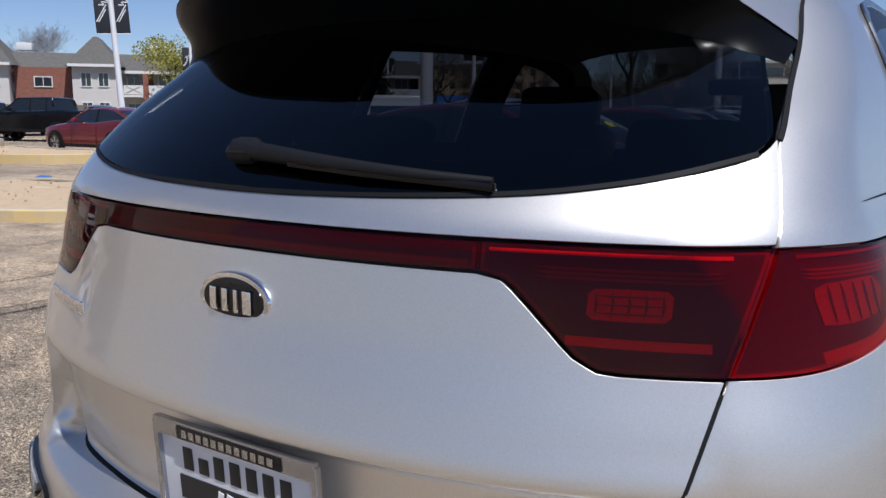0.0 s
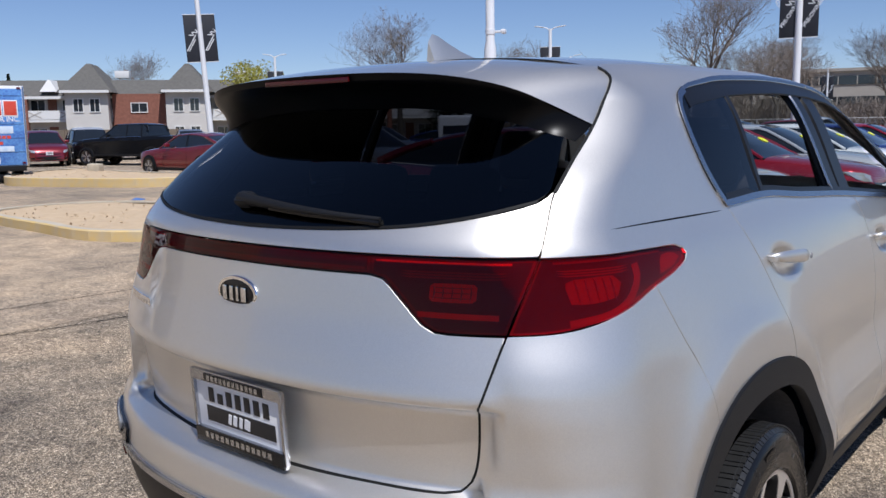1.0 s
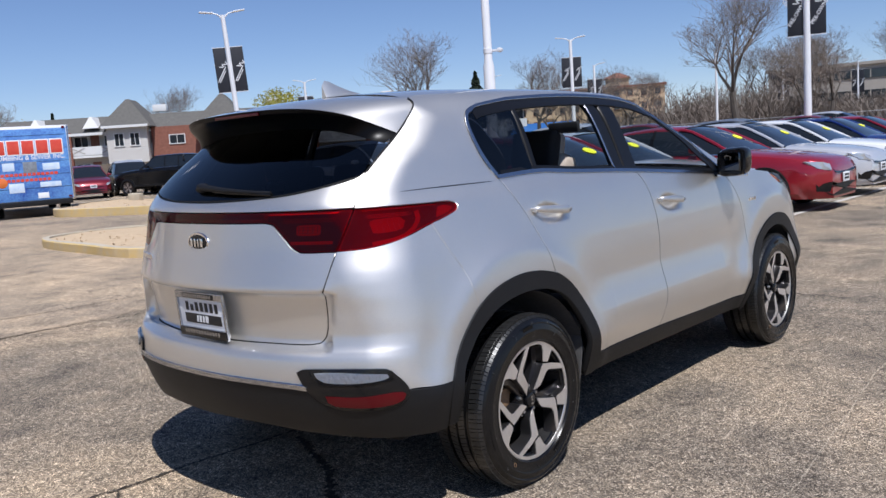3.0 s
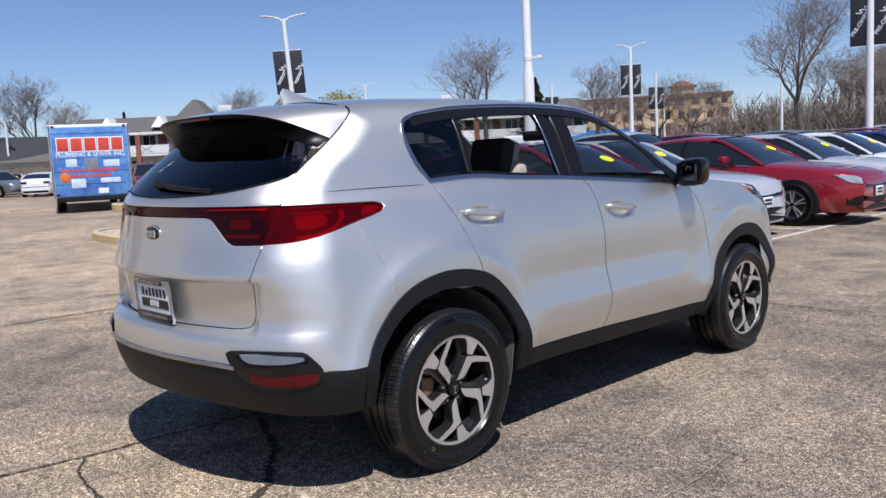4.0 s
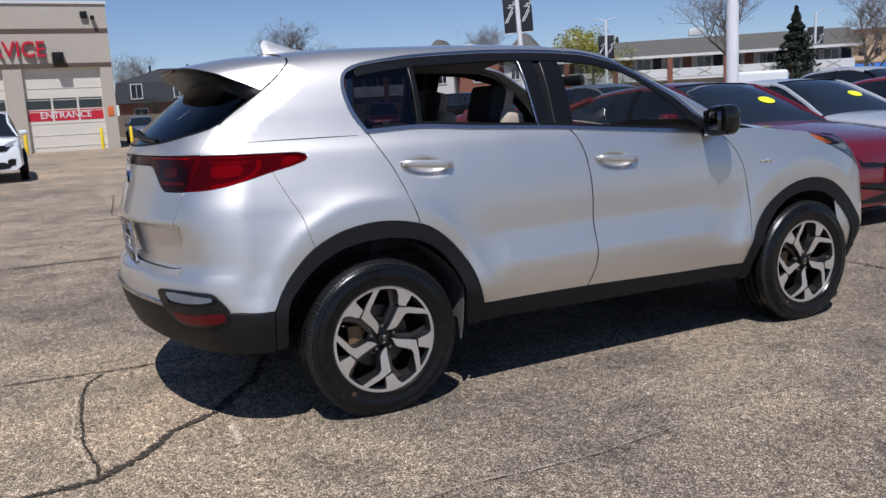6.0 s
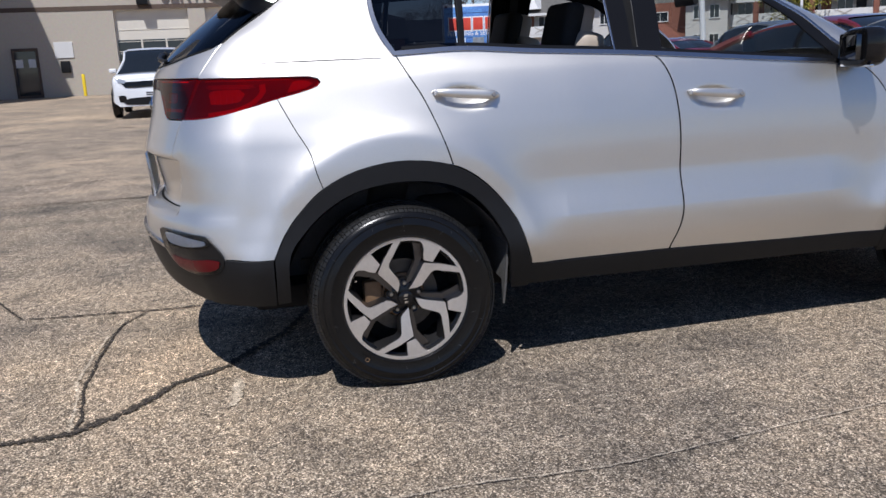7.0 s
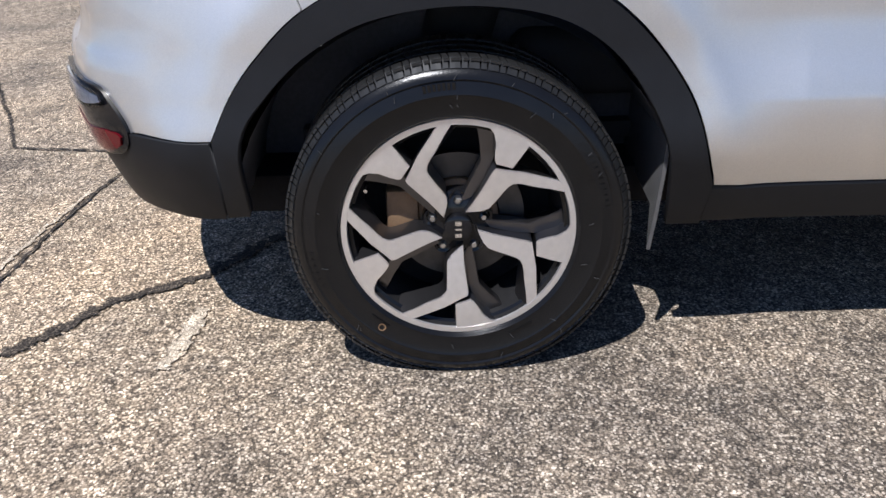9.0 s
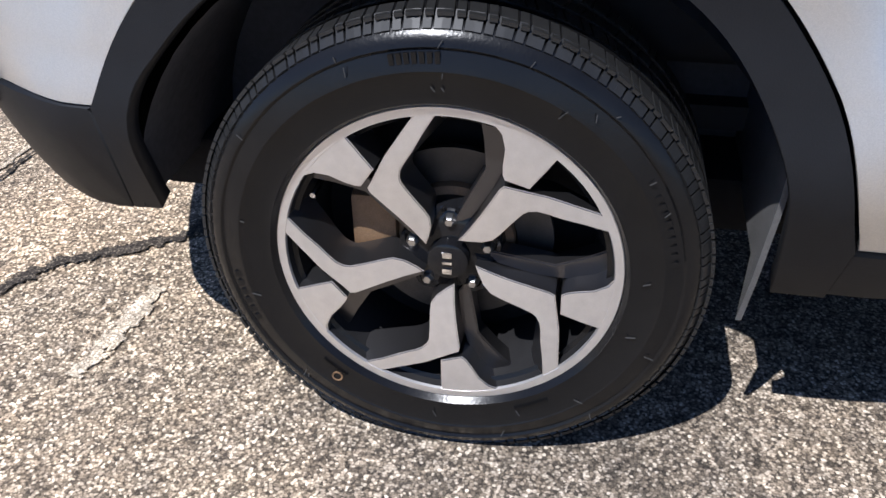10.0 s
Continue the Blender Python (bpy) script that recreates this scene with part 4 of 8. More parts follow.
        strip("hatch_gap", cat([p for p in hatch_edge if p[1] < 1.047], hatch_low[1:]), 0.009, SEAL, car, lift=-0.0030, depth=0.004, mirror=flip)
        for line in (gap_r, gap_m, gap_f):
            strip("door_gap", line, 0.022, SEAL, car, lift=-0.003, depth=0.006, mirror=flip)
        # handles
        for y0, z0 in HANDLES:
            door_handle(car, y0, z0, flip)
        mirror_unit(car, flip)
        # dark inner walls of the cabin
        tub = panel("door_trim", [S(-0.35, 0.89), S(0.52, 0.89), S(0.56, 0.55), S(2.0, 0.55), S(2.0, 1.12), S(1.0, 1.185), S(0.3, 1.235), S(-0.35, 1.235)], LINING, **kw, lift=-0.055, lip=0.0, grid=0.12)
        panel("pillar_trim", cat([S(-0.45, 1.25), S(0.02, 1.25), S(-0.045, 1.42), S(-0.01, 1.53), S(0.5, 1.595), S(1.0, 1.60), S(1.0, 1.612), S(-0.2, 1.60)]), LINING, **kw, lift=-0.03, lip=0.0, grid=0.08)
    # hatch: glass, band below it, lamp bar, lower panel
    low = sm([R(0.0, 1.233), R(0.2, 1.236), R(0.343, 1.243), R(0.43, 1.250), R(0.519, 1.262), R(0.597, 1.278), R(0.645, 1.297), S(-0.577, 1.318)])
    side = sm([S(-0.577, 1.318), S(-0.53, 1.36), S(-0.47, 1.41), S(-0.40, 1.47), S(-0.355, 1.52)])
    panel("rear_window", both_sides(cat(low, side, sm([R(0.52, 1.545), R(0.3, 1.575), R(0.0, 1.59)]))), TINT, car, label="dark tinted rear window", lift=0.002, gap=0.004)
    strip("window_seal", sm([R(-0.645, 1.297), R(-0.519, 1.262), R(-0.343, 1.243), R(0.0, 1.233), R(0.343, 1.243), R(0.519, 1.262), R(0.645, 1.297)]), 0.005, SEAL, car, lift=0.003)
    band = cat(sm([R(0.0, 1.194), R(0.372, 1.1945), R(0.52, 1.1945), S(-0.675, 1.195)]), [p for p in hatch_edge if 1.2 < p[1] < 1.318][::-1], low[::-1])
    panel("hatch_band", both_sides(band), SILVER, car, rows=(1.21, 1.225))
    bar = cat(sm([R(0.0, 1.154), R(0.2, 1.154), R(0.372, 1.154)]), sm([R(0.372, 1.193), R(0.2, 1.193), R(0.0, 1.193)]))
    lens = panel("lamp_bar", both_sides(bar), RED_LENS, car, lift=0.0, soft=0.0015, gap=0.0005, label="red lamp bar across the hatch", grid=0.02)
    panel("housing", both_sides(bar), RED_RIM, lens, lift=-0.009, grid=0.05, lip=0.02)
    panel("dark_mask", both_sides(bar), RED_DARK, lens, lift=-0.008, gap=0.007, grid=0.05, lip=0.001)
    strip("light_guide", sm([R(-0.36, 1.165), R(0.0, 1.165), R(0.36, 1.165)]), 0.006, RED_INNER, lens, lift=-0.006, depth=0.008)
    main = cat(hatch_low[::-1], [p for p in hatch_edge if p[1] < 1.047][::-1], sm([R(0.660, 1.0465), R(0.58, 1.0455), R(0.525, 1.0475), R(0.4975, 1.0615), R(0.4495, 1.1075), R(0.4045, 1.1475), R(0.372, 1.1537)]), sm([R(0.372, 1.1537), R(0.2, 1.1537), R(0.0, 1.1537)]))
    panel("hatch", both_sides(main), SILVER, car, gap=0.0026, rows=(0.88, 0.89, 0.897, 0.902, 0.907, 0.912, 0.918, 0.93, 0.945), grid=0.022, label="silver tailgate lower panel")
    # rear bumper
    bump = cat(sm([R(0.0, 0.590), R(0.3, 0.588), R(0.50, 0.578), R(0.56, 0.572)]), sm([R(0.56, 0.572), R(0.60, 0.525), R(0.66, 0.50), R(0.76, 0.495), S(-0.66, 0.525), S(-0.643, 0.552), S(-0.55, 0.545), S(-0.475, 0.545)]),
               arch_r[: seam_end + 1], seam[::-1], lamp_low[lamp_low[:, 0] < seam[0][0]], [p for p in hatch_edge if p[1] < 1.047], hatch_low)
    panel("rear_bumper", both_sides(bump), SILVER, car, gap=0.0016, rows=(0.70, 0.69, 0.68, 0.66, 0.88, 0.89, 0.897, 0.902, 0.907, 0.912, 0.918, 0.93, 0.945), grid=0.020, label="silver rear bumper cover")
    strip("chrome_strip", sm([R(-0.80, 0.552), R(-0.70, 0.565), R(-0.56, 0.575), R(-0.3, 0.585), R(0.0, 0.587), R(0.3, 0.585), R(0.50, 0.577), R(0.57, 0.570)]), 0.016, SATIN, car, lift=0.012, depth=0.02)
    lower = cat(sm([R(0.0, 0.405), R(0.30, 0.408), R(0.52, 0.388), R(0.70, 0.374), R(0.80, 0.370), S(-0.50, 0.365), S(-0.475, 0.365)]), sm([S(-0.475, 0.545), S(-0.55, 0.545), S(-0.643, 0.552)]),
                sm([S(-0.643, 0.552), R(0.80, 0.563), R(0.60, 0.57), R(0.3, 0.58), R(0.0, 0.582)]))
    panel("bumper_skirt", both_sides(lower), BLACK_PLASTIC, car, lift=0.006, lip=0.05, label="black plastic lower bumper")
    roof_and_nose(car)
    spoiler(car)
    rear_fittings(car)
    cabin(car)
    underside(car)
    for yw in (0.0, BASE):
        for s in (1, -1):
            wheel(car, yw, s)
    return car


def door_handle(car, y0, z0, flip):
    """A slim pull bar standing clear of a hollow in the door."""
    s = -1 if flip else 1
    bm = bmesh.new()
    n, m = 26, 12
    ends = [float(skin(y0 + d, z0)[0]) for d in (-0.135, 0.135)]
    rings = []
    for i in range(n + 1):
        t = i / n * 2 - 1
        h = 0.0165 * (1 - abs(t) ** 5) ** 0.5 * (1 + 0.12 * t) + 0.0008
        out = 0.026 * (1 - t**6) ** 0.6
        y, z = y0 + 0.130 * t, z0 - 0.012 * t + 0.006
        x = ends[0] + (ends[1] - ends[0]) * (t + 1) / 2 + out
        rings.append([bm.verts.new((s * (x + 0.008 * math.cos(a) - 0.10 * h * math.sin(a)), y, z + h * math.sin(a))) for a in np.linspace(0, 2 * math.pi, m, endpoint=False)])
    for a, b in zip(rings, rings[1:]):
        for k in range(m):
            bm.faces.new((a[k], a[(k + 1) % m], b[(k + 1) % m], b[k]))
    bm.faces.new(rings[0])
    bm.faces.new(rings[-1])
    bmesh.ops.recalc_face_normals(bm, faces=bm.faces)
    grip = part("door_handle", bm, SILVER, car, "silver pull handle over a hollow")
    for d in (-0.105, 0.105):
        part("handle_foot", solid((0.034, 0.038, 0.020), (s * (ends[0] + (ends[1] - ends[0]) * (d + 0.13) / 0.26 + 0.006), y0 + d, z0 - 0.09 * d + 0.004), None, 0.006), SILVER, grip)
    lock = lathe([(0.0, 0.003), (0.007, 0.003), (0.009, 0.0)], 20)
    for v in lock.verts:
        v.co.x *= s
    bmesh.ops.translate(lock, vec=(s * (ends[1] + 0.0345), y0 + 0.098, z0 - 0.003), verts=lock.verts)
    part("lock_cap", lock, SHADED_SILVER, grip)


def mirror_unit(car, flip):
    s = -1 if flip else 1
    bm = bmesh.new()
    bmesh.ops.create_uvsphere(bm, u_segments=28, v_segments=18, radius=1)
    for v in bm.verts:
        x, y, z = v.co
        f = lambda c, p: math.copysign(abs(c) ** p, c)
        v.co = (f(x, 0.55) * 0.105, f(y, 0.7) * 0.085 - 0.03 * x, f(z, 0.6) * 0.078 + 0.012 * x)
    for v in bm.verts:
        if v.co.y < -0.062:
            v.co.y = -0.062
    bmesh.ops.transform(bm, matrix=Matrix.Translation((s * 0.962, 1.968, 1.192)) @ Matrix.Diagonal((s * 0.92, 1.05, 1.04, 1)), verts=bm.verts)
    bmesh.ops.recalc_face_normals(bm, faces=bm.faces)
    shell = part("wing_mirror", bm, GLOSS_BLACK, car, "gloss black wing mirror with chrome edge")
    part("mirror_glass", solid((0.140, 0.004, 0.105), (s * 0.962, 1.898, 1.195), Euler((0, 0, radians(-14 * s))).to_matrix(), 0.012), MIRROR, shell, "mirror glass")
    part("mirror_foot", solid((0.12, 0.07, 0.035), (s * 0.89, 1.968, 1.13), None, 0.012), GLOSS_BLACK, shell)
    part("mirror_edge", solid((0.17, 0.02, 0.012), (s * 0.965, 1.935, 1.120), None, 0.004), CHROME, shell, "bright strip under the mirror")


def top_z(x, y):
    """Height of the roof."""
    return 1.621 - DROP(np.asarray(y)) * 0.95 + 0.038 * (1 - np.minimum(np.abs(x) / 0.56, 1.0) ** 2.4)


def grid_part(name, fx, nu, nv, mat, parent, label="", thick=0.0):
    """A sheet from a function of two numbers in 0..1."""
    verts, faces = [], []
    for j in range(nv + 1):
        for i in range(nu + 1):
            verts.append(tuple(float(c) for c in fx(i / nu, j / nv)))
    for j in range(nv):
        for i in range(nu):
            a = j * (nu + 1) + i
            faces.append((a, a + 1, a + nu + 2, a + nu + 1))
    ob = mesh_part(name, verts, faces, mat, parent, label)
    return ob


@functools.lru_cache(None)
def roof_half(y):
    z = float(1.612 - DROP(y) * 0.97)
    return float(skin(flank(y, z), z)[0])


def roof_and_nose(car):
    def roof(s, t):
        y = -0.24 + 1.60 * t
        half = roof_half(round(min(y, 1.2), 4)) if y < 1.2 else roof_half(1.2) - 0.12 * (y - 1.2)
        x = (2 * s - 1) * half
        return x, y - 0.10 * (2 * s - 1) ** 2 * max(0, t - 0.85) / 0.15, float(top_z(x * 0.56 / half, y)) - 0.012 * abs(2 * s - 1) ** 8
    grid_part("roof", roof, 32, 40, SILVER, car)

    def screen(s, t):
        z = 1.03 + (1.60 - 1.03) * t
        y0 = float(FRONT_TOP(z)) - 0.0
        w = 0.78 - 0.26 * t
        x = (2 * s - 1) * w
        return x, y0 - 0.30 * x * x, z
    grid_part("windscreen", screen, 20, 14, CLEAR, car, "clear windscreen")

    def hood(s, t):
        y = 2.42 + 1.0 * t
        w = 0.80 - 0.14 * t * t
        x = (2 * s - 1) * w
        return x, y - 0.35 * x * x * t, 1.138 - 0.09 * t - 0.12 * t**3 + 0.05 * (1 - (2 * s - 1) ** 2) * (1 - 0.5 * t) - 0.02 * abs(2 * s - 1) ** 6
    grid_part("bonnet", hood, 28, 24, SILVER, car)

    def fascia(s, t):
        u = (2.3 + 0.9 * 0.60) + (s) * (0.9 * math.pi - 2 * 0.9 * 0.60)
        z = 0.20 + 0.80 * t
        x, y = skin(u, z)
        return float(x), float(y) - 0.003, z
    grid_part("front_bumper", fascia, 40, 16, SILVER, car, "silver front bumper")


def spoiler(car):
    """A deep roof spoiler: silver on top down to the tailgate's edge, gloss black below."""
    end = S(-0.374, 1.452)
    ex, ey = (float(q) for q in skin(*end))
    lip_line = smooth_line([(0, -0.655, 1.578), (0.17, -0.651, 1.576), (0.32, -0.635, 1.570), (0.44, -0.600, 1.556), (0.53, -0.535, 1.530), (0.585, -0.455, 1.492), (ex, ey - 0.004, 1.452)], 0.02)
    edge_line = [(0.62 * roof_half(-0.23) * q, -0.232, float(top_z(0.62 * 0.56 * q, -0.232)) - 0.004) for q in np.linspace(0, 1, 8)]
    for z in np.linspace(1.590, 1.452, 9):
        y = float(np.interp(z, [1.452, 1.53, 1.565, 1.590], [-0.374, -0.275, -0.243, -0.234]))
        x, y = (float(q) for q in skin(flank(y, z), z))
        edge_line.append((x, y, z))
    edge_line = smooth_line(edge_line, 0.02)

    def along(line, s):
        d = np.concatenate([[0], np.cumsum(np.linalg.norm(np.diff(line, axis=0), axis=1))])
        a = abs(s) * d[-1]
        p = Vector([float(np.interp(a, d, line[:, k])) for k in range(3)])
        return Vector((math.copysign(p.x, s) if s else p.x, p.y, p.z))

    def upper(a, t):
        s = 2 * a - 1
        r = along(edge_line, s).lerp(along(lip_line, s), t)
        r.z += 0.010 * math.sin(math.pi * t) * (1 - abs(s) ** 4)
        return r
    top = grid_part("spoiler", upper, 48, 12, SILVER, car, "silver roof spoiler with black underside")

    low_line = []
    for x in np.linspace(0, 0.632, 16):
        z = 1.500 - 0.085 * (x / 0.632) ** 3
        u = tail(x, z)
        px, py = skin(u, z)
        low_line.append((float(px), float(py) - 0.005, z))
    low_line = np.array(low_line)

    def back(a, t):
        s = 2 * a - 1
        q = along(lip_line, s)
        drop = q + Vector((0, 0.006, -0.020 * (1 - abs(s) ** 3)))
        g = along(low_line, s)
        if t < 0.2:
            return q.lerp(drop, t / 0.2)
        k = (t - 0.2) / 0.8
        return drop.lerp(g, k) + Vector((0, 0, 0.014 * math.sin(math.pi * k) * (1 - abs(s))))
    grid_part("underside", back, 48, 12, SPOILER_BLACK, top, "gloss black spoiler underside")
    part("brake_lamp", solid((0.30, 0.006, 0.012), (0, -0.654, 1.563), None, 0.002), BRAKE, top, "high red brake lamp")


def rear_fittings(car):
    # wiper
    line = [(-0.06, -0.815, 1.292), (0.02, -0.822, 1.286), (0.13, -0.825, 1.277), (0.26, -0.815, 1.268), (0.37, -0.790, 1.262)]
    arm = part("wiper", tube(smooth_line(line, 0.02), 0.015, 10, 0.34), BLACK_PLASTIC, car, "black rear wiper arm")
    part("wiper_pivot", solid((0.06, 0.03, 0.04), (-0.045, -0.812, 1.288), Euler((radians(-50), 0, radians(-4))).to_matrix(), 0.014), BLACK_PLASTIC, arm)
    part("wiper_blade", tube([(0.06, -0.828, 1.274), (0.18, -0.826, 1.266), (0.375, -0.797, 1.254)], 0.006, 6), RUBBER, arm)
    # emblem: dark oval with bright rim
    def oval(a, b, depth, y, z, seg=48, dome=0.0):
        bm = bmesh.new()
        rings = []
        for k, (r, d) in enumerate(((1.0, 0.0), (1.0, depth * 0.7), (0.96, depth), (0.6, depth + dome * 0.7), (0.25, depth + dome * 0.95))):
            rings.append([bm.verts.new((a * r * math.cos(2 * math.pi * i / seg), y - d, z + b * r * math.sin(2 * math.pi * i / seg))) for i in range(seg)])
        for p, q in zip(rings, rings[1:]):
            for i in range(seg):
                bm.faces.new((p[i], q[i], q[(i + 1) % seg], p[(i + 1) % seg]))
        bm.faces.new(rings[-1])
        bmesh.ops.recalc_face_normals(bm, faces=bm.faces)
        return bm
    badge = part("emblem", oval(0.073, 0.040, 0.009, -0.877, 1.080), CHROME, car, "oval emblem, bright rim on black")
    part("emblem_field", oval(0.063, 0.0325, 0.009, -0.8785, 1.080, dome=0.003), GLOSS_BLACK, badge)
    for dx, w in ((-0.034, 0.014), (-0.010, 0.012), (0.012, 0.008), (0.034, 0.016)):
        part("emblem_bar", solid((w, 0.004, 0.034), (dx, -0.8925, 1.080), None, 0.002), CHROME, badge)
    # small model badge as plain bright bars
    for i in range(8):
        x = -0.60 + 0.026 * i
        u = tail(x, 1.005)
        y = float(skin(u, 1.005)[1])
        part("badge_bar", solid((0.018, 0.004, 0.022), (x, y - 0.004, 1.005), Euler((0, 0, radians(-18 + i))).to_matrix(), 0.002), CHROME, car)
    # plate
    m = Matrix.Translation((0.022, -0.906, 0.800)) @ Euler((radians(90 + 4), 0, radians(0))).to_matrix().to_4x4() @ Matrix.Scale(1.07, 4)
    plate = tagged(new("number_plate_frame", None), "chrome framed dealer plate with white card", "licence plate")
    plate.matrix_world = m
    def rect(w, h, d, zo, bev=0.003, off=(0, 0)):
        return solid((w, h, d), (off[0], off[1], zo), None, bev)
    bm = bmesh.new()
    for sx in (-1, 1):
        block(bm, (0.010, 0.160, 0.012), (sx * 0.151, 0, 0.008), None, 0.003)
    for sy, hh in ((1, 0.026), (-1, 0.036)):
        block(bm, (0.306, hh, 0.012), (0, sy * (0.082 - hh / 2 + 0.004), 0.0085), None, 0.003)
    part("frame", bm, SATIN, plate, "bright metal plate frame")
    part("card", rect(0.296, 0.15, 0.004, 0.004), WHITE_PAINT, plate, "white dealer card")
    part("frame_band", rect(0.20, 0.019, 0.003, 0.0155, 0.001, (0, 0.0725)), GLOSS_BLACK, plate)
    part("frame_band", rect(0.302, 0.034, 0.003, 0.0155, 0.001, (0, -0.068)), GLOSS_BLACK, plate)
    part("logo_block", rect(0.235, 0.036, 0.002, 0.0068, 0.0005, (0.004, -0.016)), INK, plate, "black block with plain white mark")
    for i in range(7):
        part("letter_bar", solid((0.020, 0.034 if i != 1 else 0.024, 0.001), (-0.093 + 0.0315 * i, 0.029 if i != 1 else 0.024, 0.0066), None, 0.0004), INK, plate)
    for i in range(12):
        part("letter_bar", solid((0.010, 0.012, 0.001), (-0.083 + 0.015 * i, 0.0725, 0.0172)), SATIN, plate)
    for dx, wd in ((-0.034, 0.010), (-0.016, 0.012), (0.004, 0.010), (0.026, 0.018)):
        part("logo_bar", solid((wd, 0.024, 0.0012), (dx + 0.004, -0.016, 0.0084), Euler((0, 0, radians(-12))).to_matrix()), WHITE_PAINT, plate)
    for i in range(13):
        part("letter_bar", solid((0.012, 0.014, 0.001), (-0.108 + 0.018 * i, -0.064, 0.0174)), SATIN, plate)
    plate.parent = car
    # all-wheel badge on the fender
    for i in range(3):
        x = float(skin(2.32 + 0.034 * i, 0.951)[0])
        part("badge_bar", solid((0.004, 0.026, 0.022), (x + 0.002, 2.32 + 0.034 * i, 0.951), None, 0.001), CHROME, car)
    # antenna
    bm = bmesh.new()
    rows = []
    for y in np.linspace(-0.178, 0.075, 16):
        h = float(np.interp(y, [-0.178, -0.168, -0.155, -0.10, -0.03, 0.04, 0.075], [0.055, 0.078, 0.077, 0.052, 0.026, 0.008, 0.0]))
        wd = 0.034 * math.sqrt(max(0.02, 1 - ((y + 0.06) / 0.16) ** 2))
        z0 = float(top_z(0, y)) - 0.010
        rows.append([bm.verts.new((wd * a, y - (0.012 * b if y < -0.15 else 0), z0 + h * b + 0.008 * (1 - abs(a)))) for a, b in ((-1, 0), (-0.55, 0.25), (-0.22, 0.75), (0, 1), (0.22, 0.75), (0.55, 0.25), (1, 0))])
    for a, b in zip(rows, rows[1:]):
        for i in range(6):
            bm.faces.new((a[i], a[i + 1], b[i + 1], b[i]))
    bm.faces.new(rows[0])
    bmesh.ops.recalc_face_normals(bm, faces=bm.faces)
    part("antenna", bm, SILVER, car, "silver shark-fin antenna")


def seat(car, x, y, back_tilt, beige, wide=0.50):
    lean = Euler((radians(-back_tilt), 0, 0)).to_matrix()
    back = part("seat", solid((wide, 0.14, 0.62), (x, y, 0.92), lean, 0.05, 3), DARK_CLOTH, car, "dark fabric seat with beige headrest" if beige else "dark fabric seat")
    part("cushion", solid((wide, 0.50, 0.14), (x, y + 0.28, 0.62), None, 0.05, 3), DARK_CLOTH, back)
    off = -math.sin(radians(back_tilt)) * 0.42
    head = part("headrest", solid((0.27, 0.085, 0.20), (x, y + off - 0.030, 1.335), lean, 0.040, 4), DARK_CLOTH, back)
    if beige:
        part("pad", solid((0.255, 0.085, 0.185), (x, y + off + 0.022, 1.330), lean, 0.040, 4), BEIGE, head, "beige leather pad")
        part("bolster", solid((0.34, 0.135, 0.13), (x, y + off + 0.035, 1.245), lean, 0.05, 3), BEIGE, back, "beige leather band")
    return back


def cabin(car):
    for x in (-0.37, 0.37):
        seat(car, x, 1.02, 14, True)
    bench = part("rear_bench", solid((1.20, 0.16, 0.62), (0, 0.08, 0.90), Euler((radians(-16), 0, 0)).to_matrix(), 0.05, 3), DARK_CLOTH, car)
    part("cushion", solid((1.25, 0.5, 0.15), (0, 0.38, 0.60), None, 0.05, 3), DARK_CLOTH, bench)
    for x in (-0.37, 0.0, 0.37):
        part("headrest", solid((0.24, 0.09, 0.15), (x, -0.04, 1.26), Euler((radians(-14), 0, 0)).to_matrix(), 0.04, 3), DARK_CLOTH, bench)
    part("dashboard", solid((1.46, 0.42, 0.30), (0, 2.10, 0.98), Euler((radians(-8), 0, 0)).to_matrix(), 0.06, 3), LINING, car)
    wheel_rim = lathe([(0.172, -0.012), (0.186, 0), (0.172, 0.012), (0.16, 0), (0.172, -0.012)], 32, "z")
    bmesh.ops.transform(wheel_rim, matrix=Matrix.Translation((-0.37, 1.72, 1.06)) @ Euler((radians(65), 0, 0)).to_matrix().to_4x4(), verts=wheel_rim.verts)
    part("steering_wheel", wheel_rim, LINING, car)
    part("cabin_floor", solid((1.2, 2.7, 0.04), (0, 1.0, 0.44)), LINING, car)
    part("cargo_cover", solid((1.15, 0.55, 0.02), (0, -0.40, 1.10), None, 0.005), LINING, car)
    part("rear_view_mirror", solid((0.24, 0.03, 0.065), (0.0, 1.72, 1.455), Euler((radians(10), 0, radians(-8))).to_matrix(), 0.014), LINING, car)

    def ceiling(s, t):
        y = -0.30 + 1.66 * t
        x = (2 * s - 1) * (0.56 - 0.05 * max(0, t - 0.8))
        return x, y, float(top_z(x, y)) - 0.05 - 0.02 * abs(2 * s - 1) ** 6
    grid_part("headliner", ceiling, 14, 14, HEADLINER, car)
    for s in (1, -1):
        for y in (1.02,):
            part("seat_belt", solid((0.006, 0.045, 0.42), (s * 0.70, y + 0.02, 1.34), Euler((0, radians(-s * 18), 0)).to_matrix()), LINING, car, "dark seat belt at the pillar")


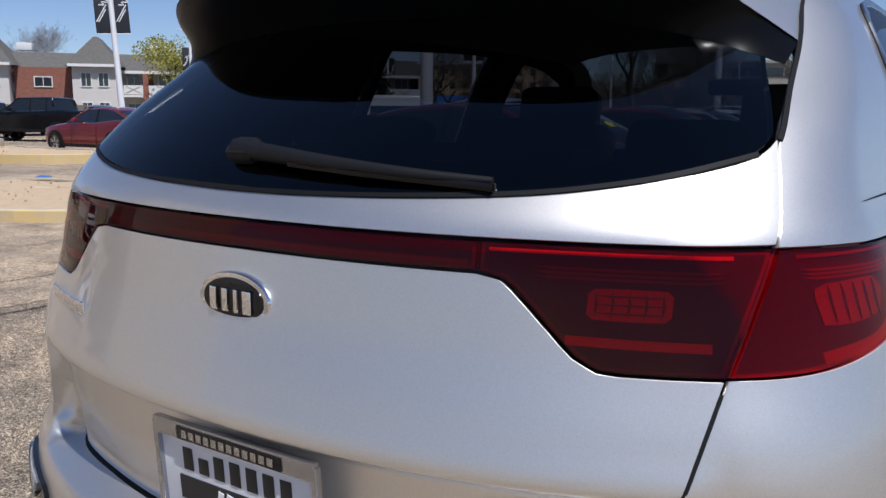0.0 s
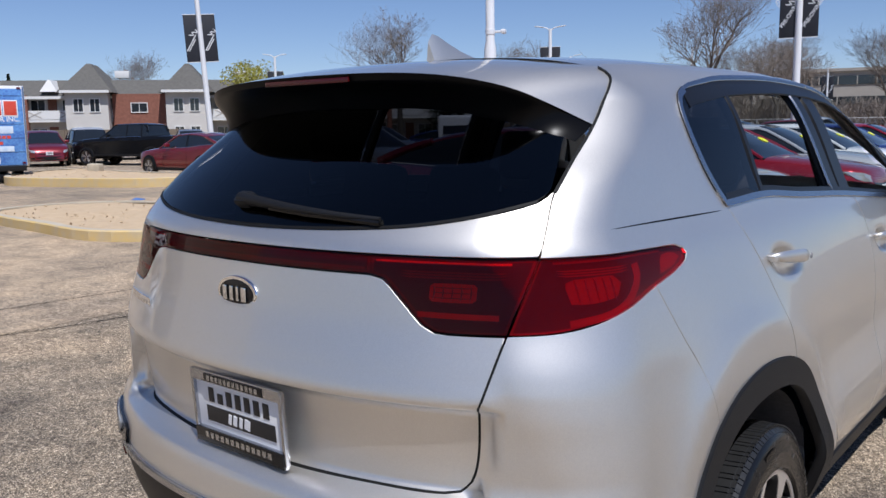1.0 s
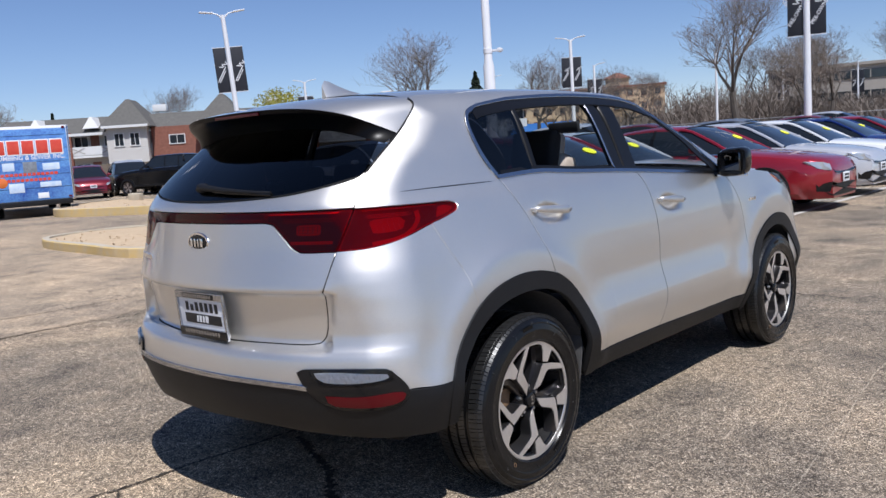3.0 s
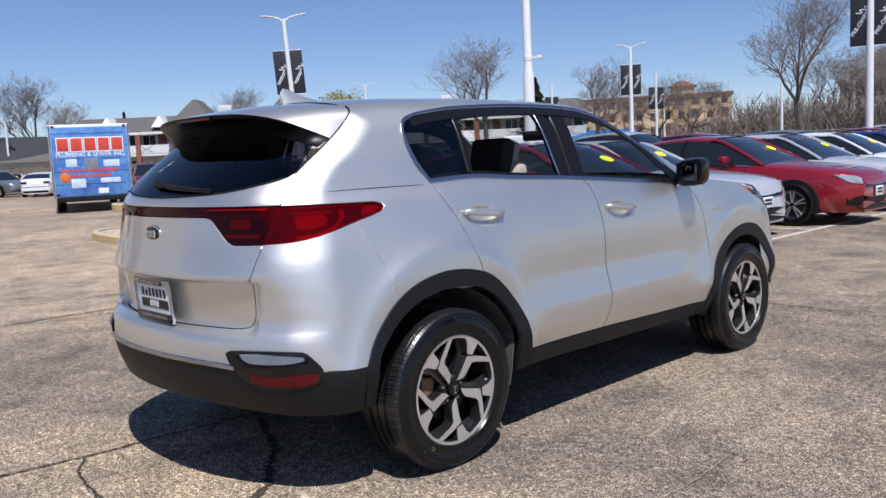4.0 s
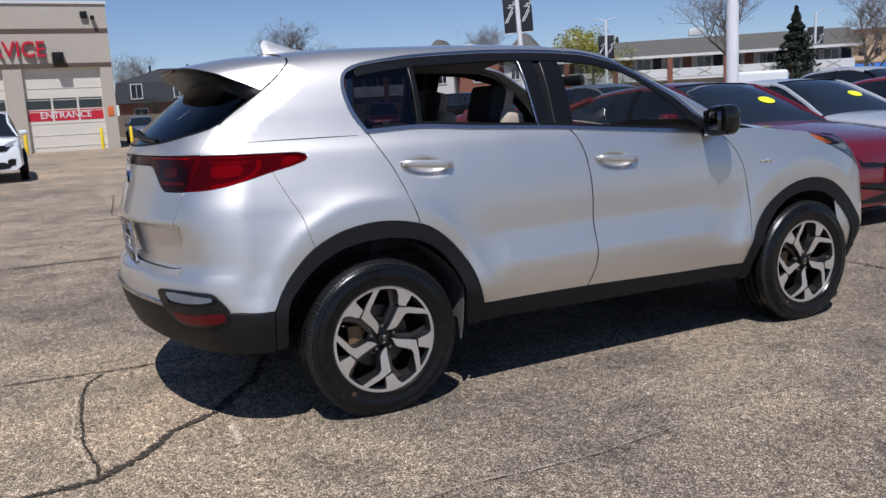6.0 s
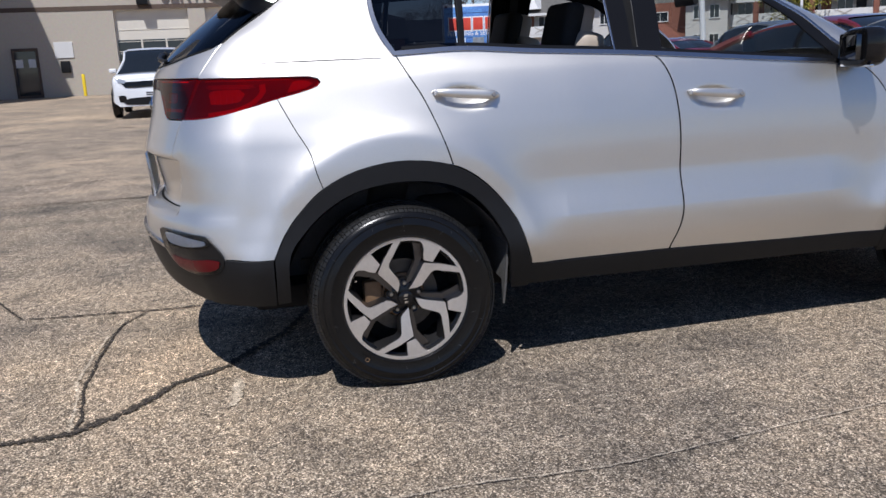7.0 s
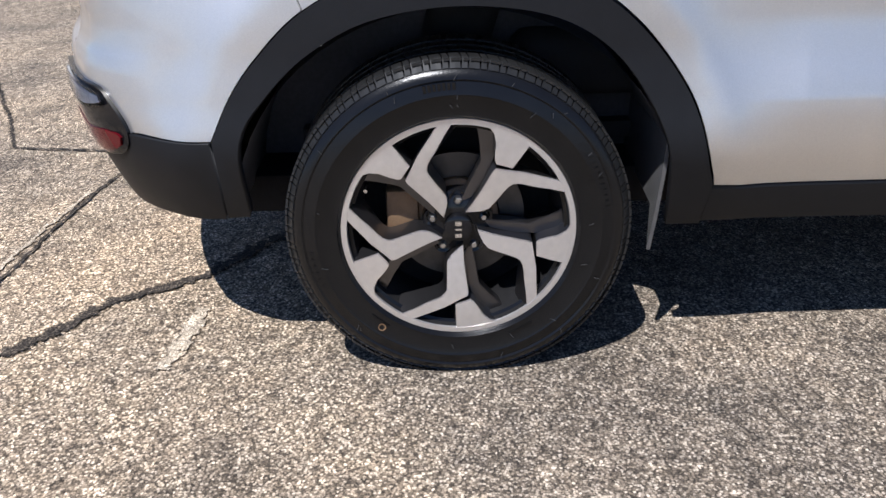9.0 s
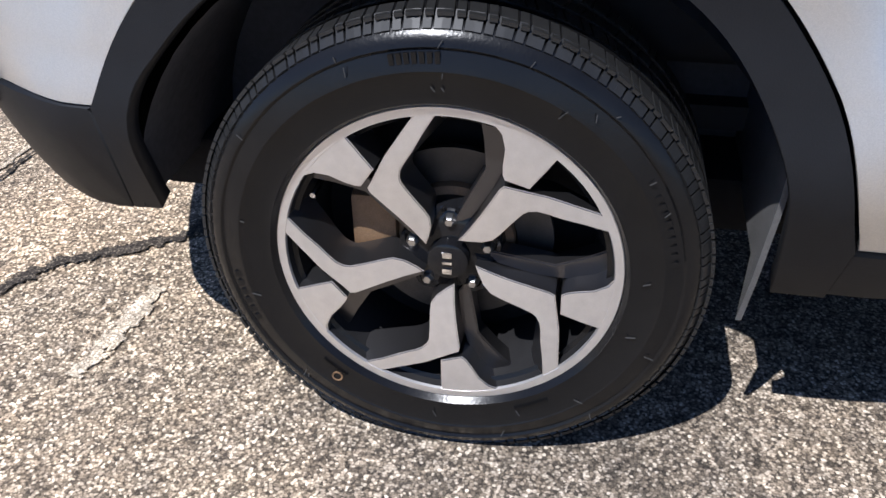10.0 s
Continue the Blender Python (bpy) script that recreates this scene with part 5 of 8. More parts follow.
def underside(car):
    part("floor_pan", solid((1.40, 3.6, 0.10), (0, 1.25, 0.34), None, 0.03), UNDER, car)
    part("rear_beam", solid((1.1, 0.8, 0.14), (0, -0.22, 0.47), None, 0.03), UNDER, car)
    part("silencer", solid((0.75, 0.26, 0.16), (-0.1, -0.55, 0.42), None, 0.06, 3), UNDER, car)
    for yw in (0.0, BASE):
        part("axle_beam", tube([(-0.7, yw, 0.32), (0.7, yw, 0.32)], 0.05, 10), UNDER, car)
        for s in (1, -1):
            def liner(a, t):
                ang = radians(4 + 172 * a)
                r = 0.455
                return s * (0.56 + 0.335 * t), yw + r * math.cos(ang) * 1.0, 0.343 + r * math.sin(ang) * 0.97
            grid_part("wheel_liner", liner, 30, 3, LINER, car)
            def wall(a, t):
                ang = radians(4 + 172 * a)
                r = 0.455 * t
                return s * 0.56, yw + r * math.cos(ang), 0.343 + r * math.sin(ang) * 0.97
            grid_part("wheel_liner", wall, 20, 4, LINER, car)
    for s in (1, -1):
        part("splash_panel", solid((0.24, 0.08, 0.22), (s * 0.70, -0.530, 0.49), None, 0.02), UNDER, car)
        # unseen box added to keep sun out of the car's shadow
        part("sill_sun_block", solid((0.26, 1.68, 0.10), (s * 0.735, 1.34, 0.385), None, 0.02), UNDER, car)
        # the flap's inner half is added out of sight, to block sun
        flap = [(-0.15, 0.15), (-0.15, 0.42), (0.16, 0.45), (0.205, 0.38), (0.215, 0.25), (0.205, 0.10), (0.19, 0.0), (0.16, 0.12)]
        bm = bmesh.new()
        f = bm.faces.new([bm.verts.new((s * (0.70 + a * 0.92), 0.402 + 0.05 * b, 0.262 + b * 0.8)) for a, b in flap])
        out = bmesh.ops.extrude_face_region(bm, geom=[f])
        bmesh.ops.translate(bm, vec=(0, 0.008, 0), verts=[v for v in out["geom"] if isinstance(v, bmesh.types.BMVert)])
        bmesh.ops.recalc_face_normals(bm, faces=bm.faces)
        part("mud_guard", bm, GUARD, car)


def wheel(car, yw, s):
    """An alloy wheel with five forked, machined spokes, turned so that a spoke's notch stands 10 degrees below the front."""
    hub = new("wheel")
    tagged(hub, "five-spoke machined alloy wheel with black tyre")
    hub.parent = car
    hub.matrix_world = Matrix.Translation((s * 0.925, yw, WHEEL_Z)) @ Matrix.Diagonal((s, 1, 1, 1))
    prof = [(0.222, -0.215), (0.236, -0.225), (0.262, -0.238), (0.300, -0.243), (0.330, -0.232), (0.346, -0.214), (0.3515, -0.19), (0.353, -0.16)]
    for x in (-0.155, -0.11, -0.065):
        prof += [(0.353, x - 0.004), (0.345, x - 0.003), (0.345, x + 0.003), (0.353, x + 0.004)]
    prof += [(0.353, -0.055), (0.3515, -0.035), (0.347, -0.014), (0.339, 0.002), (0.326, 0.013), (0.318, 0.0155), (0.314, 0.013), (0.296, 0.019), (0.290, 0.0205), (0.287, 0.0185), (0.268, 0.018), (0.256, 0.014), (0.247, 0.015), (0.2435, 0.010), (0.239, 0.003), (0.232, -0.004), (0.217, -0.012)]
    tyre = part("tyre", lathe(prof, 96), RUBBER, hub, "black all-season tyre")
    bm = bmesh.new()
    for i in range(178):
        a = 2 * math.pi * (i + 0.12 * (i % 3)) / 178
        turn = Euler((a, 0, 0)).to_matrix()
        for x, w, sl in ((-0.026, 0.046, 0.5), (-0.190, 0.046, -0.5), (-0.088, 0.032, 0.9), (-0.132, 0.032, -0.9)):
            p = turn @ Vector((0, 0.3508, 0))
            block(bm, (w, 0.0046, 0.0102), (x, p.y, p.z), turn @ Euler((0, radians(14 * sl), 0)).to_matrix())
        p = turn @ Vector((0, 0.3438, 0))
        block(bm, (0.026, 0.0042, 0.0102), (-0.0050, p.y, p.z), turn @ Euler((0, 0, radians(-38 - 2 * (i % 2)))).to_matrix())
    tread = tagged(part("tread", bm, TREAD, tyre, smooth=False), kind="stuff")
    # raised marks on the sidewall, moulding hairs and the maker's dot
    marks = bmesh.new()
    for a0, n, r, w, h in ((97, 7, 0.306, 0.006, 0.014), (97, 9, 0.293, 0.003, 0.005), (196, 6, 0.296, 0.010, 0.022), (20, 9, 0.300, 0.008, 0.014), (300, 12, 0.262, 0.003, 0.005), (230, 10, 0.262, 0.003, 0.005)):
        for i in range(n):
            a = radians(a0) + (i - n / 2) * w * 1.55 / r
            turn = Euler((a, 0, 0)).to_matrix()
            p = turn @ Vector((0, r, 0))
            block(marks, (0.003, h, w), (0.0172, p.y, p.z), turn)
    tagged(part("sidewall_lettering", marks, RUBBER, tyre, smooth=False), kind="stuff")
    hairs = bmesh.new()
    rng = random.Random(5)
    for i in range(26):
        a, r = rng.uniform(0, 2 * math.pi), rng.choice((0.268, 0.285, 0.305, 0.322))
        turn = Euler((a + rng.uniform(-0.7, 0.7), 0, 0)).to_matrix()
        block(hairs, (0.0012, rng.uniform(0.005, 0.014), 0.001), (0.0205 if r < 0.31 else 0.016, r * math.cos(a), r * math.sin(a)), turn)
    tagged(part("moulding_hair", hairs, HAIR, tyre, smooth=False), kind="stuff")
    dot = lathe([(0.006, 0.0), (0.0085, 0.0008), (0.0085, -0.002)], 20)
    bmesh.ops.translate(dot, vec=(0.0195, 0.272 * math.cos(radians(232)), 0.272 * math.sin(radians(232))), verts=dot.verts)
    part("balance_mark", dot, RUST, tyre, "small rust-red ring mark")
    part("rim", lathe([(0.2455, -0.004), (0.2465, 0.004), (0.2450, 0.0062), (0.2335, 0.0062), (0.2320, 0.0020)], 80), MACHINED, hub, "machined rim edge")
    part("barrel", lathe([(0.2320, 0.0020), (0.226, -0.02), (0.212, -0.06), (0.205, -0.13), (0.215, -0.21), (0.222, -0.215)], 64), SHADED_BARREL, hub)
    # black sheet added behind the spokes to darken the wheel's depth
    part("shade_disc", lathe([(0.04, -0.12), (0.21, -0.125)], 32), UNDER, hub)
    reach = lambda r: r + 0.0065 * max(0, min(1, (r - 0.19) / 0.04))
    pol = lambda pts: [(reach(r) * math.cos(radians(a)), reach(r) * math.sin(radians(a))) for r, a in pts]
    arm = pol([(0.040, -4), (0.070, -9.5), (0.097, -10.5), (0.150, -10.6), (0.158, -11.5), (0.163, -16), (0.187, -28.5), (0.2335, -45.5), (0.2345, -52.5), (0.205, -46.2), (0.183, -40.5), (0.168, -35.0), (0.160, -32.0), (0.150, -29.8), (0.142, -29.2), (0.122, -30.6), (0.092, -34.5), (0.078, -36.5), (0.062, -33), (0.047, -20)])
    foot = pol([(0.166, -10.0), (0.172, -8.0), (0.185, -6.0), (0.205, -4.0), (0.220, -1.0), (0.2325, 4.0), (0.2335, -3), (0.2335, -10), (0.2315, -20.0), (0.205, -20.5), (0.176, -21.0)])
    for k in range(5):
        turn = Matrix.Rotation(radians(72 * k), 4, "X")
        for nm, line, x in (("spoke", arm, 0.0054), ("spoke_foot", foot, 0.0057)):
            bm = extruded(line, 0.050, 0.0016)
            for v in bm.verts:
                r = math.hypot(v.co.y, v.co.z)
                if v.co.x < -0.02:
                    # the cast flanks splay towards the barrel
                    a, mid = math.atan2(v.co.z, v.co.y), radians(-17 if nm == "spoke" else -9)
                    a = mid + (a - mid) * (1.22 if r > 0.09 else 1.0)
                    v.co.y, v.co.z = r * math.cos(a), r * math.sin(a)
                v.co.x += x - 0.020 * max(0, 1 - r / 0.20) ** 1.3
            bmesh.ops.transform(bm, matrix=turn, verts=bm.verts)
            ob = part(nm, bm, GUNMETAL, hub)
            ob.data.materials.append(MACHINED)
            for f in ob.data.polygons:
                if f.normal.x > 0.9:
                    f.material_index = 1
        # dark pocket floor beside each spoke
        pocket = pol([(0.05, 14), (0.10, 3), (0.15, -1), (0.19, 4), (0.222, 8), (0.231, 3), (0.222, -6), (0.165, -9), (0.12, -11), (0.07, -8)])
        bm = extruded(pocket, 0.03, 0.002)
        for v in bm.verts:
            v.co.x += -0.030
        bmesh.ops.transform(bm, matrix=turn, verts=bm.verts)
        part("spoke_flank", bm, GUNMETAL, hub)
        a = radians(18 + 72 * k)
        bm = lathe([(0.0, 0.008), (0.006, 0.008), (0.0095, 0.004), (0.010, -0.02)], 6)
        bmesh.ops.translate(bm, vec=(-0.030, 0.057 * math.cos(a), 0.057 * math.sin(a)), verts=bm.verts)
        part("wheel_nut", bm, STEEL, hub)
        bm = lathe([(0.013, -0.004), (0.019, -0.002), (0.0195, -0.03)], 20)
        bmesh.ops.translate(bm, vec=(-0.030, 0.057 * math.cos(a), 0.057 * math.sin(a)), verts=bm.verts)
        part("nut_seat", bm, GLOSS_BLACK, hub)
    part("hub", lathe([(0.0, -0.026), (0.05, -0.028), (0.074, -0.040), (0.078, -0.075)], 40), GLOSS_BLACK, hub)
    cap = part("centre_cap", lathe([(0.0, -0.006), (0.022, -0.007), (0.029, -0.010), (0.0305, -0.025)], 40), GLOSS_BLACK, hub, "black centre cap with plain bright marks")
    for dz, wd in ((-0.014, 0.008), (0.0, 0.004), (0.013, 0.009)):
        part("cap_mark", solid((0.0015, 0.013, wd), (-0.0055, 0.0, dz)), CHROME, cap)
    disc = part("brake_disc", lathe([(0.088, -0.084), (0.092, -0.078), (0.145, -0.078), (0.145, -0.09), (0.088, -0.09)], 48), DULL_STEEL, hub, "dull steel brake disc")
    part("disc_hat", lathe([(0.05, -0.066), (0.080, -0.066), (0.086, -0.070), (0.088, -0.090)], 40), RUST, disc, "rusty hat of the brake disc")
    part("caliper", solid((0.06, 0.07, 0.12), (-0.085, -0.118, 0.01), None, 0.012), RUST, hub, "rusty brake caliper")
    if yw == 0.0:
        part("valve", lathe([(0.0, 0.02), (0.004, 0.02), (0.005, -0.02)], 8), CHROME, hub).location = (-0.03, -0.19, 0.09)
    k = Matrix.Diagonal((1, 0.976, 0.976, 1))
    for ob in hub.children:
        if ob != tyre:
            ob.data.transform(k)
            ob.location = k @ ob.location
    return hub


silver_car()
# ---- cars parked round about ----
GLASS_CAR = material("dark_car_glass", (0.012, 0.015, 0.018), 0.04, coat=0.3)
HEAD_LAMP = material("headlamp_glass", (0.45, 0.47, 0.50), 0.08, 0.4, 0.8)
STICKER = material("yellow_sticker", (0.80, 0.82, 0.03), 0.5)
PAINTS = {}
for key, col, metal in (("red", (0.30, 0.008, 0.018), 0.35), ("maroon", (0.17, 0.008, 0.016), 0.35), ("white", (0.72, 0.73, 0.74), 0.0), ("pearl", (0.50, 0.51, 0.54), 0.2), 
                        ("blue", (0.012, 0.03, 0.16), 0.3), ("grey", (0.22, 0.24, 0.27), 0.5), ("bright_red", (0.42, 0.012, 0.02), 0.1)):
    PAINTS[key] = flake_paint(key + "_paint", col, metal, 0.3)
PAINTS["black"] = material("black_paint", (0.006, 0.006, 0.007), 0.10, spec=0.35, spots=0.3, size=3)


def body_curves(kind):
    """Length, half width, lower edge, line of bonnet, belt and boot, roof, cabin."""
    if kind == "sedan":
        return dict(L=4.85, w=0.92, base=(1.06, 3.92), r=0.335, low=0.20, top=[(0, 0.80), (0.06, 1.0), (0.5, 1.08), (1.0, 1.06), (2.0, 0.98), (3.1, 0.96), (3.5, 0.94), (4.2, 0.87), (4.62, 0.80), (4.79, 0.73), (4.85, 0.60)],
                    roof=[(0.25, 1.09), (0.8, 1.28), (1.4, 1.41), (1.95, 1.445), (2.45, 1.42), (2.95, 1.22), (3.42, 0.96)])
    if kind == "pickup":
        return dict(L=5.6, w=0.99, base=(1.15, 4.75), r=0.41, low=0.42, top=[(0, 1.30), (0.1, 1.33), (2.0, 1.33), (3.8, 1.28), (4.0, 1.27), (5.2, 1.17), (5.5, 1.0), (5.6, 0.8)],
                    roof=[(1.40, 1.34), (1.52, 1.84), (2.0, 1.91), (3.2, 1.89), (3.6, 1.60), (4.05, 1.28)])
    if kind == "boxy_suv":
        return dict(L=4.95, w=0.99, base=(0.95, 3.85), r=0.38, low=0.32, top=[(0, 1.0), (0.08, 1.12), (1.0, 1.14), (3.3, 1.12), (3.6, 1.12), (4.6, 1.10), (4.88, 1.06), (4.95, 0.96)],
                    roof=[(0.06, 1.13), (0.3, 1.66), (0.8, 1.76), (2.4, 1.78), (2.8, 1.72), (3.3, 1.38), (3.65, 1.12)])
    return dict(L=4.6, w=0.93, base=(0.85, 3.55), r=0.36, low=0.26, top=[(0, 0.95), (0.06, 1.06), (1.0, 1.10), (2.6, 1.05), (3.2, 1.04), (4.1, 0.93), (4.45, 0.8), (4.6, 0.6)],
                roof=[(0.10, 1.07), (0.45, 1.48), (0.9, 1.60), (1.9, 1.65), (2.4, 1.57), (2.9, 1.30), (3.3, 1.04)])


def car_wheel(r):
    hub = new("wheel")
    part("tyre", lathe([(r * 0.66, -0.20), (r * 0.9, -0.205), (r * 0.985, -0.18), (r, -0.15), (r, -0.05), (r * 0.985, -0.015), (r * 0.9, 0.006), (r * 0.72, 0.004), (r * 0.66, -0.01)], 36), RUBBER, hub)
    part("rim", lathe([(r * 0.66, -0.01), (r * 0.70, 0.002), (r * 0.64, -0.004), (r * 0.62, -0.014), (r * 0.55, -0.022), (0.02, -0.022)], 30), GUNMETAL, hub)
    for k in range(5):
        for da in (-9, 9):
            a = radians(72 * k + da + 18)
            line = [(r * 0.10, a - 0.25 * np.sign(da)), (r * 0.10, a + 0.25 * np.sign(da)), (r * 0.65, a + 0.045), (r * 0.65, a - 0.045)]
            line = sorted([(p[0] * math.cos(p[1]), p[0] * math.sin(p[1])) for p in line], key=lambda q: math.atan2(q[1] - r * 0.38 * math.sin(a), q[0] - r * 0.38 * math.cos(a)))
            bm = extruded(line, 0.018)
            bmesh.ops.translate(bm, vec=(-0.004, 0, 0), verts=bm.verts)
            part("spoke", bm, MACHINED, hub, smooth=False)
    part("centre_cap", lathe([(0, -0.004), (r * 0.10, -0.003), (r * 0.11, -0.02)], 16), GLOSS_BLACK, hub)
    return hub


def parked_car(kind, paint, label, place, sticker=False, group="", roof_paint=None):
    """A parked car: lofted body, dark glasshouse under a painted roof, wheels, lamps. Its length runs along +y, its middle of the ground at the origin."""
    c = body_curves(kind)
    L, w, low, r = c["L"], c["w"], c["low"], c["r"]
    car = thing("pickup" if kind == "pickup" else "suv" if "suv" in kind else "sedan", label, "car", group)
    top, roof = curve(c["top"]), curve(c["roof"])
    blunt = 0.90 if kind in ("boxy_suv", "pickup") else 0.66
    plan = curve([(0, w * 0.80), (0.12, w * 0.90), (0.5, w * 0.985), (1.4, w), (L - 1.5, w), (L - 0.7, w * 0.975), (L - 0.25, w * (0.70 + 0.28 * blunt)), (L, w * blunt)])
    y0, y1 = c["roof"][0][0], c["roof"][-1][0]
    st = np.concatenate([np.linspace(0, 0.35, 6), np.linspace(0.5, L - 0.8, 22), np.linspace(L - 0.7, L, 10)])
    verts, faces = [], []
    for s in st:
        h, t = float(plan(s)), float(top(s))
        up = low + (0.10 if 0.3 < s < L - 0.3 else 0.10 * (1 + 0.5 * 0))
        flare = 0.018 * sum(math.exp(-(((s - b) / 0.33) ** 2)) for b in c["base"])
        ring = [(0.0, low), (h * 0.86, low), (h * 0.97 + flare, low + 0.09), (h + flare, 0.46 + flare), (h * 0.985 + flare * 0.5, 0.62), (h * 0.99, t - 0.22), (h * 0.975, t - 0.10), (h * 0.93, t - 0.02), (h * 0.84, t + 0.012), (h * 0.45, t + 0.035), (0.0, t + 0.042)]
        ring = [(x, max(low, min(z, t + 0.045))) for x, z in ring]
        full = ring + [(-x, z) for x, z in ring[-2:0:-1]]
        verts += [(x, s - L / 2, z) for x, z in full]
    k = 20
    for j in range(len(st) - 1):
        faces += [(j * k + i, j * k + (i + 1) % k, (j + 1) * k + (i + 1) % k, (j + 1) * k + i) for i in range(k)]
    faces += [tuple(range(k))[::-1], tuple((len(st) - 1) * k + i for i in range(k))]
    faces = [f[::-1] for f in faces]
    body = mesh_part("body", verts, faces, paint, car)
    # glasshouse
    verts, faces = [], []
    cs = np.concatenate([np.linspace(y0, y0 + 0.5, 7), np.linspace(y0 + 0.6, y1 - 0.7, 12), np.linspace(y1 - 0.6, y1, 8)])
    def gh(s):
        h, b, t = float(plan(s)), float(top(s)), float(roof(s))
        k = min(1, max(0, (t - b) / (0.40)))
        return h, b, t, h * (0.90 - 0.20 * k)
    for s in cs:
        h, b, t, hr = gh(s)
        ring = [(h * 0.90, b - 0.01), (h * 0.90 + (hr - h * 0.9) * 0.55, b + (t - b) * 0.6), (hr, t - 0.035 * min(1, (t - b) / 0.2)), (hr * 0.86, t - 0.004), (hr * 0.4, t + 0.012), (0, t + 0.016)]
        full = ring + [(-x, z) for x, z in ring[-2::-1]]
        verts += [(x, s - L / 2, z) for x, z in full]
    k = 11
    for j in range(len(cs) - 1):
        faces += [(j * k + i, (j + 1) * k + i, (j + 1) * k + i + 1, j * k + i + 1) for i in range(k - 1)]
    faces = [f[::-1] for f in faces]
    glasshouse = mesh_part("glasshouse", verts, faces, GLASS_CAR, car, "dark windows")
    # painted roof and pillars
    ra, rb = (y0 + 0.75, y1 - 0.95) if kind == "sedan" else (y0 + 0.12, y1 - 0.85)
    rs = np.linspace(ra, rb, 14)
    verts, faces = [], []
    for s in rs:
        h, b, t, hr = gh(s)
        half = [(hr * 1.02, t - 0.06), (hr * 1.012, t - 0.03), (hr * 0.87, t + 0.004), (hr * 0.4, t + 0.02), (0, t + 0.024)]
        verts += [(x, s - L / 2, z) for x, z in half + [(-x, z) for x, z in half[-2::-1]]]
    k = 9
    for j in range(len(rs) - 1):
        faces += [(j * k + i, j * k + i + 1, (j + 1) * k + i + 1, (j + 1) * k + i) for i in range(k - 1)]
    mesh_part("roof", verts, faces, roof_paint or paint, car)
    def rail(s):
        h, b, t, hr = gh(s)
        return hr * 1.01, t - 0.03
    for sx in (1, -1):
        a_line = [(sx * rail(s)[0], s - L / 2, rail(s)[1]) for s in np.linspace(rb - 0.05, y1 - 0.03, 10)]
        part("pillar", tube(a_line, 0.028, 6), paint, car)
        c_line = [(sx * rail(s)[0], s - L / 2, rail(s)[1]) for s in np.linspace(ra + 0.05, y0 + 0.05, 8)]
        part("pillar", tube(c_line, 0.04, 6, 1.6), paint, car)
        mids = [ra + (rb - ra) * (0.62 if kind == "sedan" else 0.60)] + ([ra + (rb - ra) * 0.12] if kind != "sedan" else [])
        for s in mids:
            h, b, t, hr = gh(s)
            part("pillar", tube([(sx * (h * 0.905), s - L / 2, b), (sx * (hr * 1.005 + (h * 0.9 - hr) * 0.42), s + 0.02 - L / 2, b + (t - b) * 0.6), (sx * hr * 1.0, s + 0.05 - L / 2, t - 0.05)], 0.030, 6), GLOSS_BLACK, car)
        s = y1 - 0.62
        h, b, t, hr = gh(s)
        mirror = solid((0.20, 0.13, 0.13), (sx * (h * 0.93 + 0.11), s - L / 2, b + 0.09), None, 0.045, 3)
        part("wing_mirror", mirror, paint, car)
        belt = [(sx * float(plan(q)) * 0.935, q - L / 2, float(top(q)) - 0.008) for q in np.linspace(y0 + 0.3, y1 - 0.25, 14)]
        part("belt_trim", tube(belt, 0.009, 5), CHROME, car)
        for q in (y0 + (y1 - y0) * 0.32, y0 + (y1 - y0) * 0.60):
            part("door_handle", solid((0.03, 0.17, 0.025), (sx * (float(plan(q)) * 0.985 + 0.008), q - L / 2, float(top(q)) - 0.13), None, 0.008), paint, car)
        for q in (y0 + (y1 - y0) * 0.20, y0 + (y1 - y0) * 0.50, y1 - 0.30):
            line = [(sx * (float(plan(q)) * f + 0.001), q - L / 2, z) for f, z in ((0.945, float(top(q)) - 0.03), (0.978, float(top(q)) - 0.10), (0.992, float(top(q)) - 0.25), (0.99, 0.60), (1.003, 0.46), (0.985, low + 0.10))]
            part("door_seam", tube(line, 0.004, 4), SEAL, car)
        part("sill", solid((0.03, c["base"][1] - c["base"][0] - 0.8, 0.09), (sx * w * 0.985, sum(c["base"]) / 2 - L / 2, low + 0.06), None, 0.01), BLACK_PLASTIC, car)
        for b_ in c["base"]:
            # flush black disc stands in for the shaded wheel well
            arch = lathe([(0.02, -0.16), (r + 0.055, -0.16), (r + 0.055, 0.0), (0.02, 0.001)], 32)
            for v in arch.verts:
                v.co.x *= sx
            bmesh.ops.translate(arch, vec=(sx * (w + 0.0195), b_ - L / 2, r), verts=[v for v in arch.verts])
            cut = [v for v in arch.verts if v.co.z < low - 0.005]
            for v in cut:
                v.co.z = low - 0.005
            bmesh.ops.recalc_face_normals(arch, faces=arch.faces)
            part("arch_shade_disc", arch, UNDER, car)
            wl = car_wheel(r)
            wl.parent = car
            wl.matrix_world = Matrix.Translation((sx * (w + 0.046), b_ - L / 2, r)) @ Matrix.Diagonal((sx, 1, 1, 1))
    # nose and tail
    f = L / 2
    def front(x, z):
        """Where the nose lies."""
        s = np.linspace(L - 1.2, L, 60)
        ok = [q for q in s if abs(x) <= float(plan(q)) * 0.99 and z <= float(top(q))]
        return (max(ok) if ok else L - 1.2) - L / 2
    def face_patch(nm, mat, outline, lift=0.012, thick=0.03):
        """A plate bent over the nose: outline in (x, z)."""
        pts = smooth_line(outline, 0.08, closed=True)
        bm = bmesh.new()
        a = [bm.verts.new((x, front(x, z) + lift, z)) for x, z in pts]
        cx, cz = pts.mean(0)
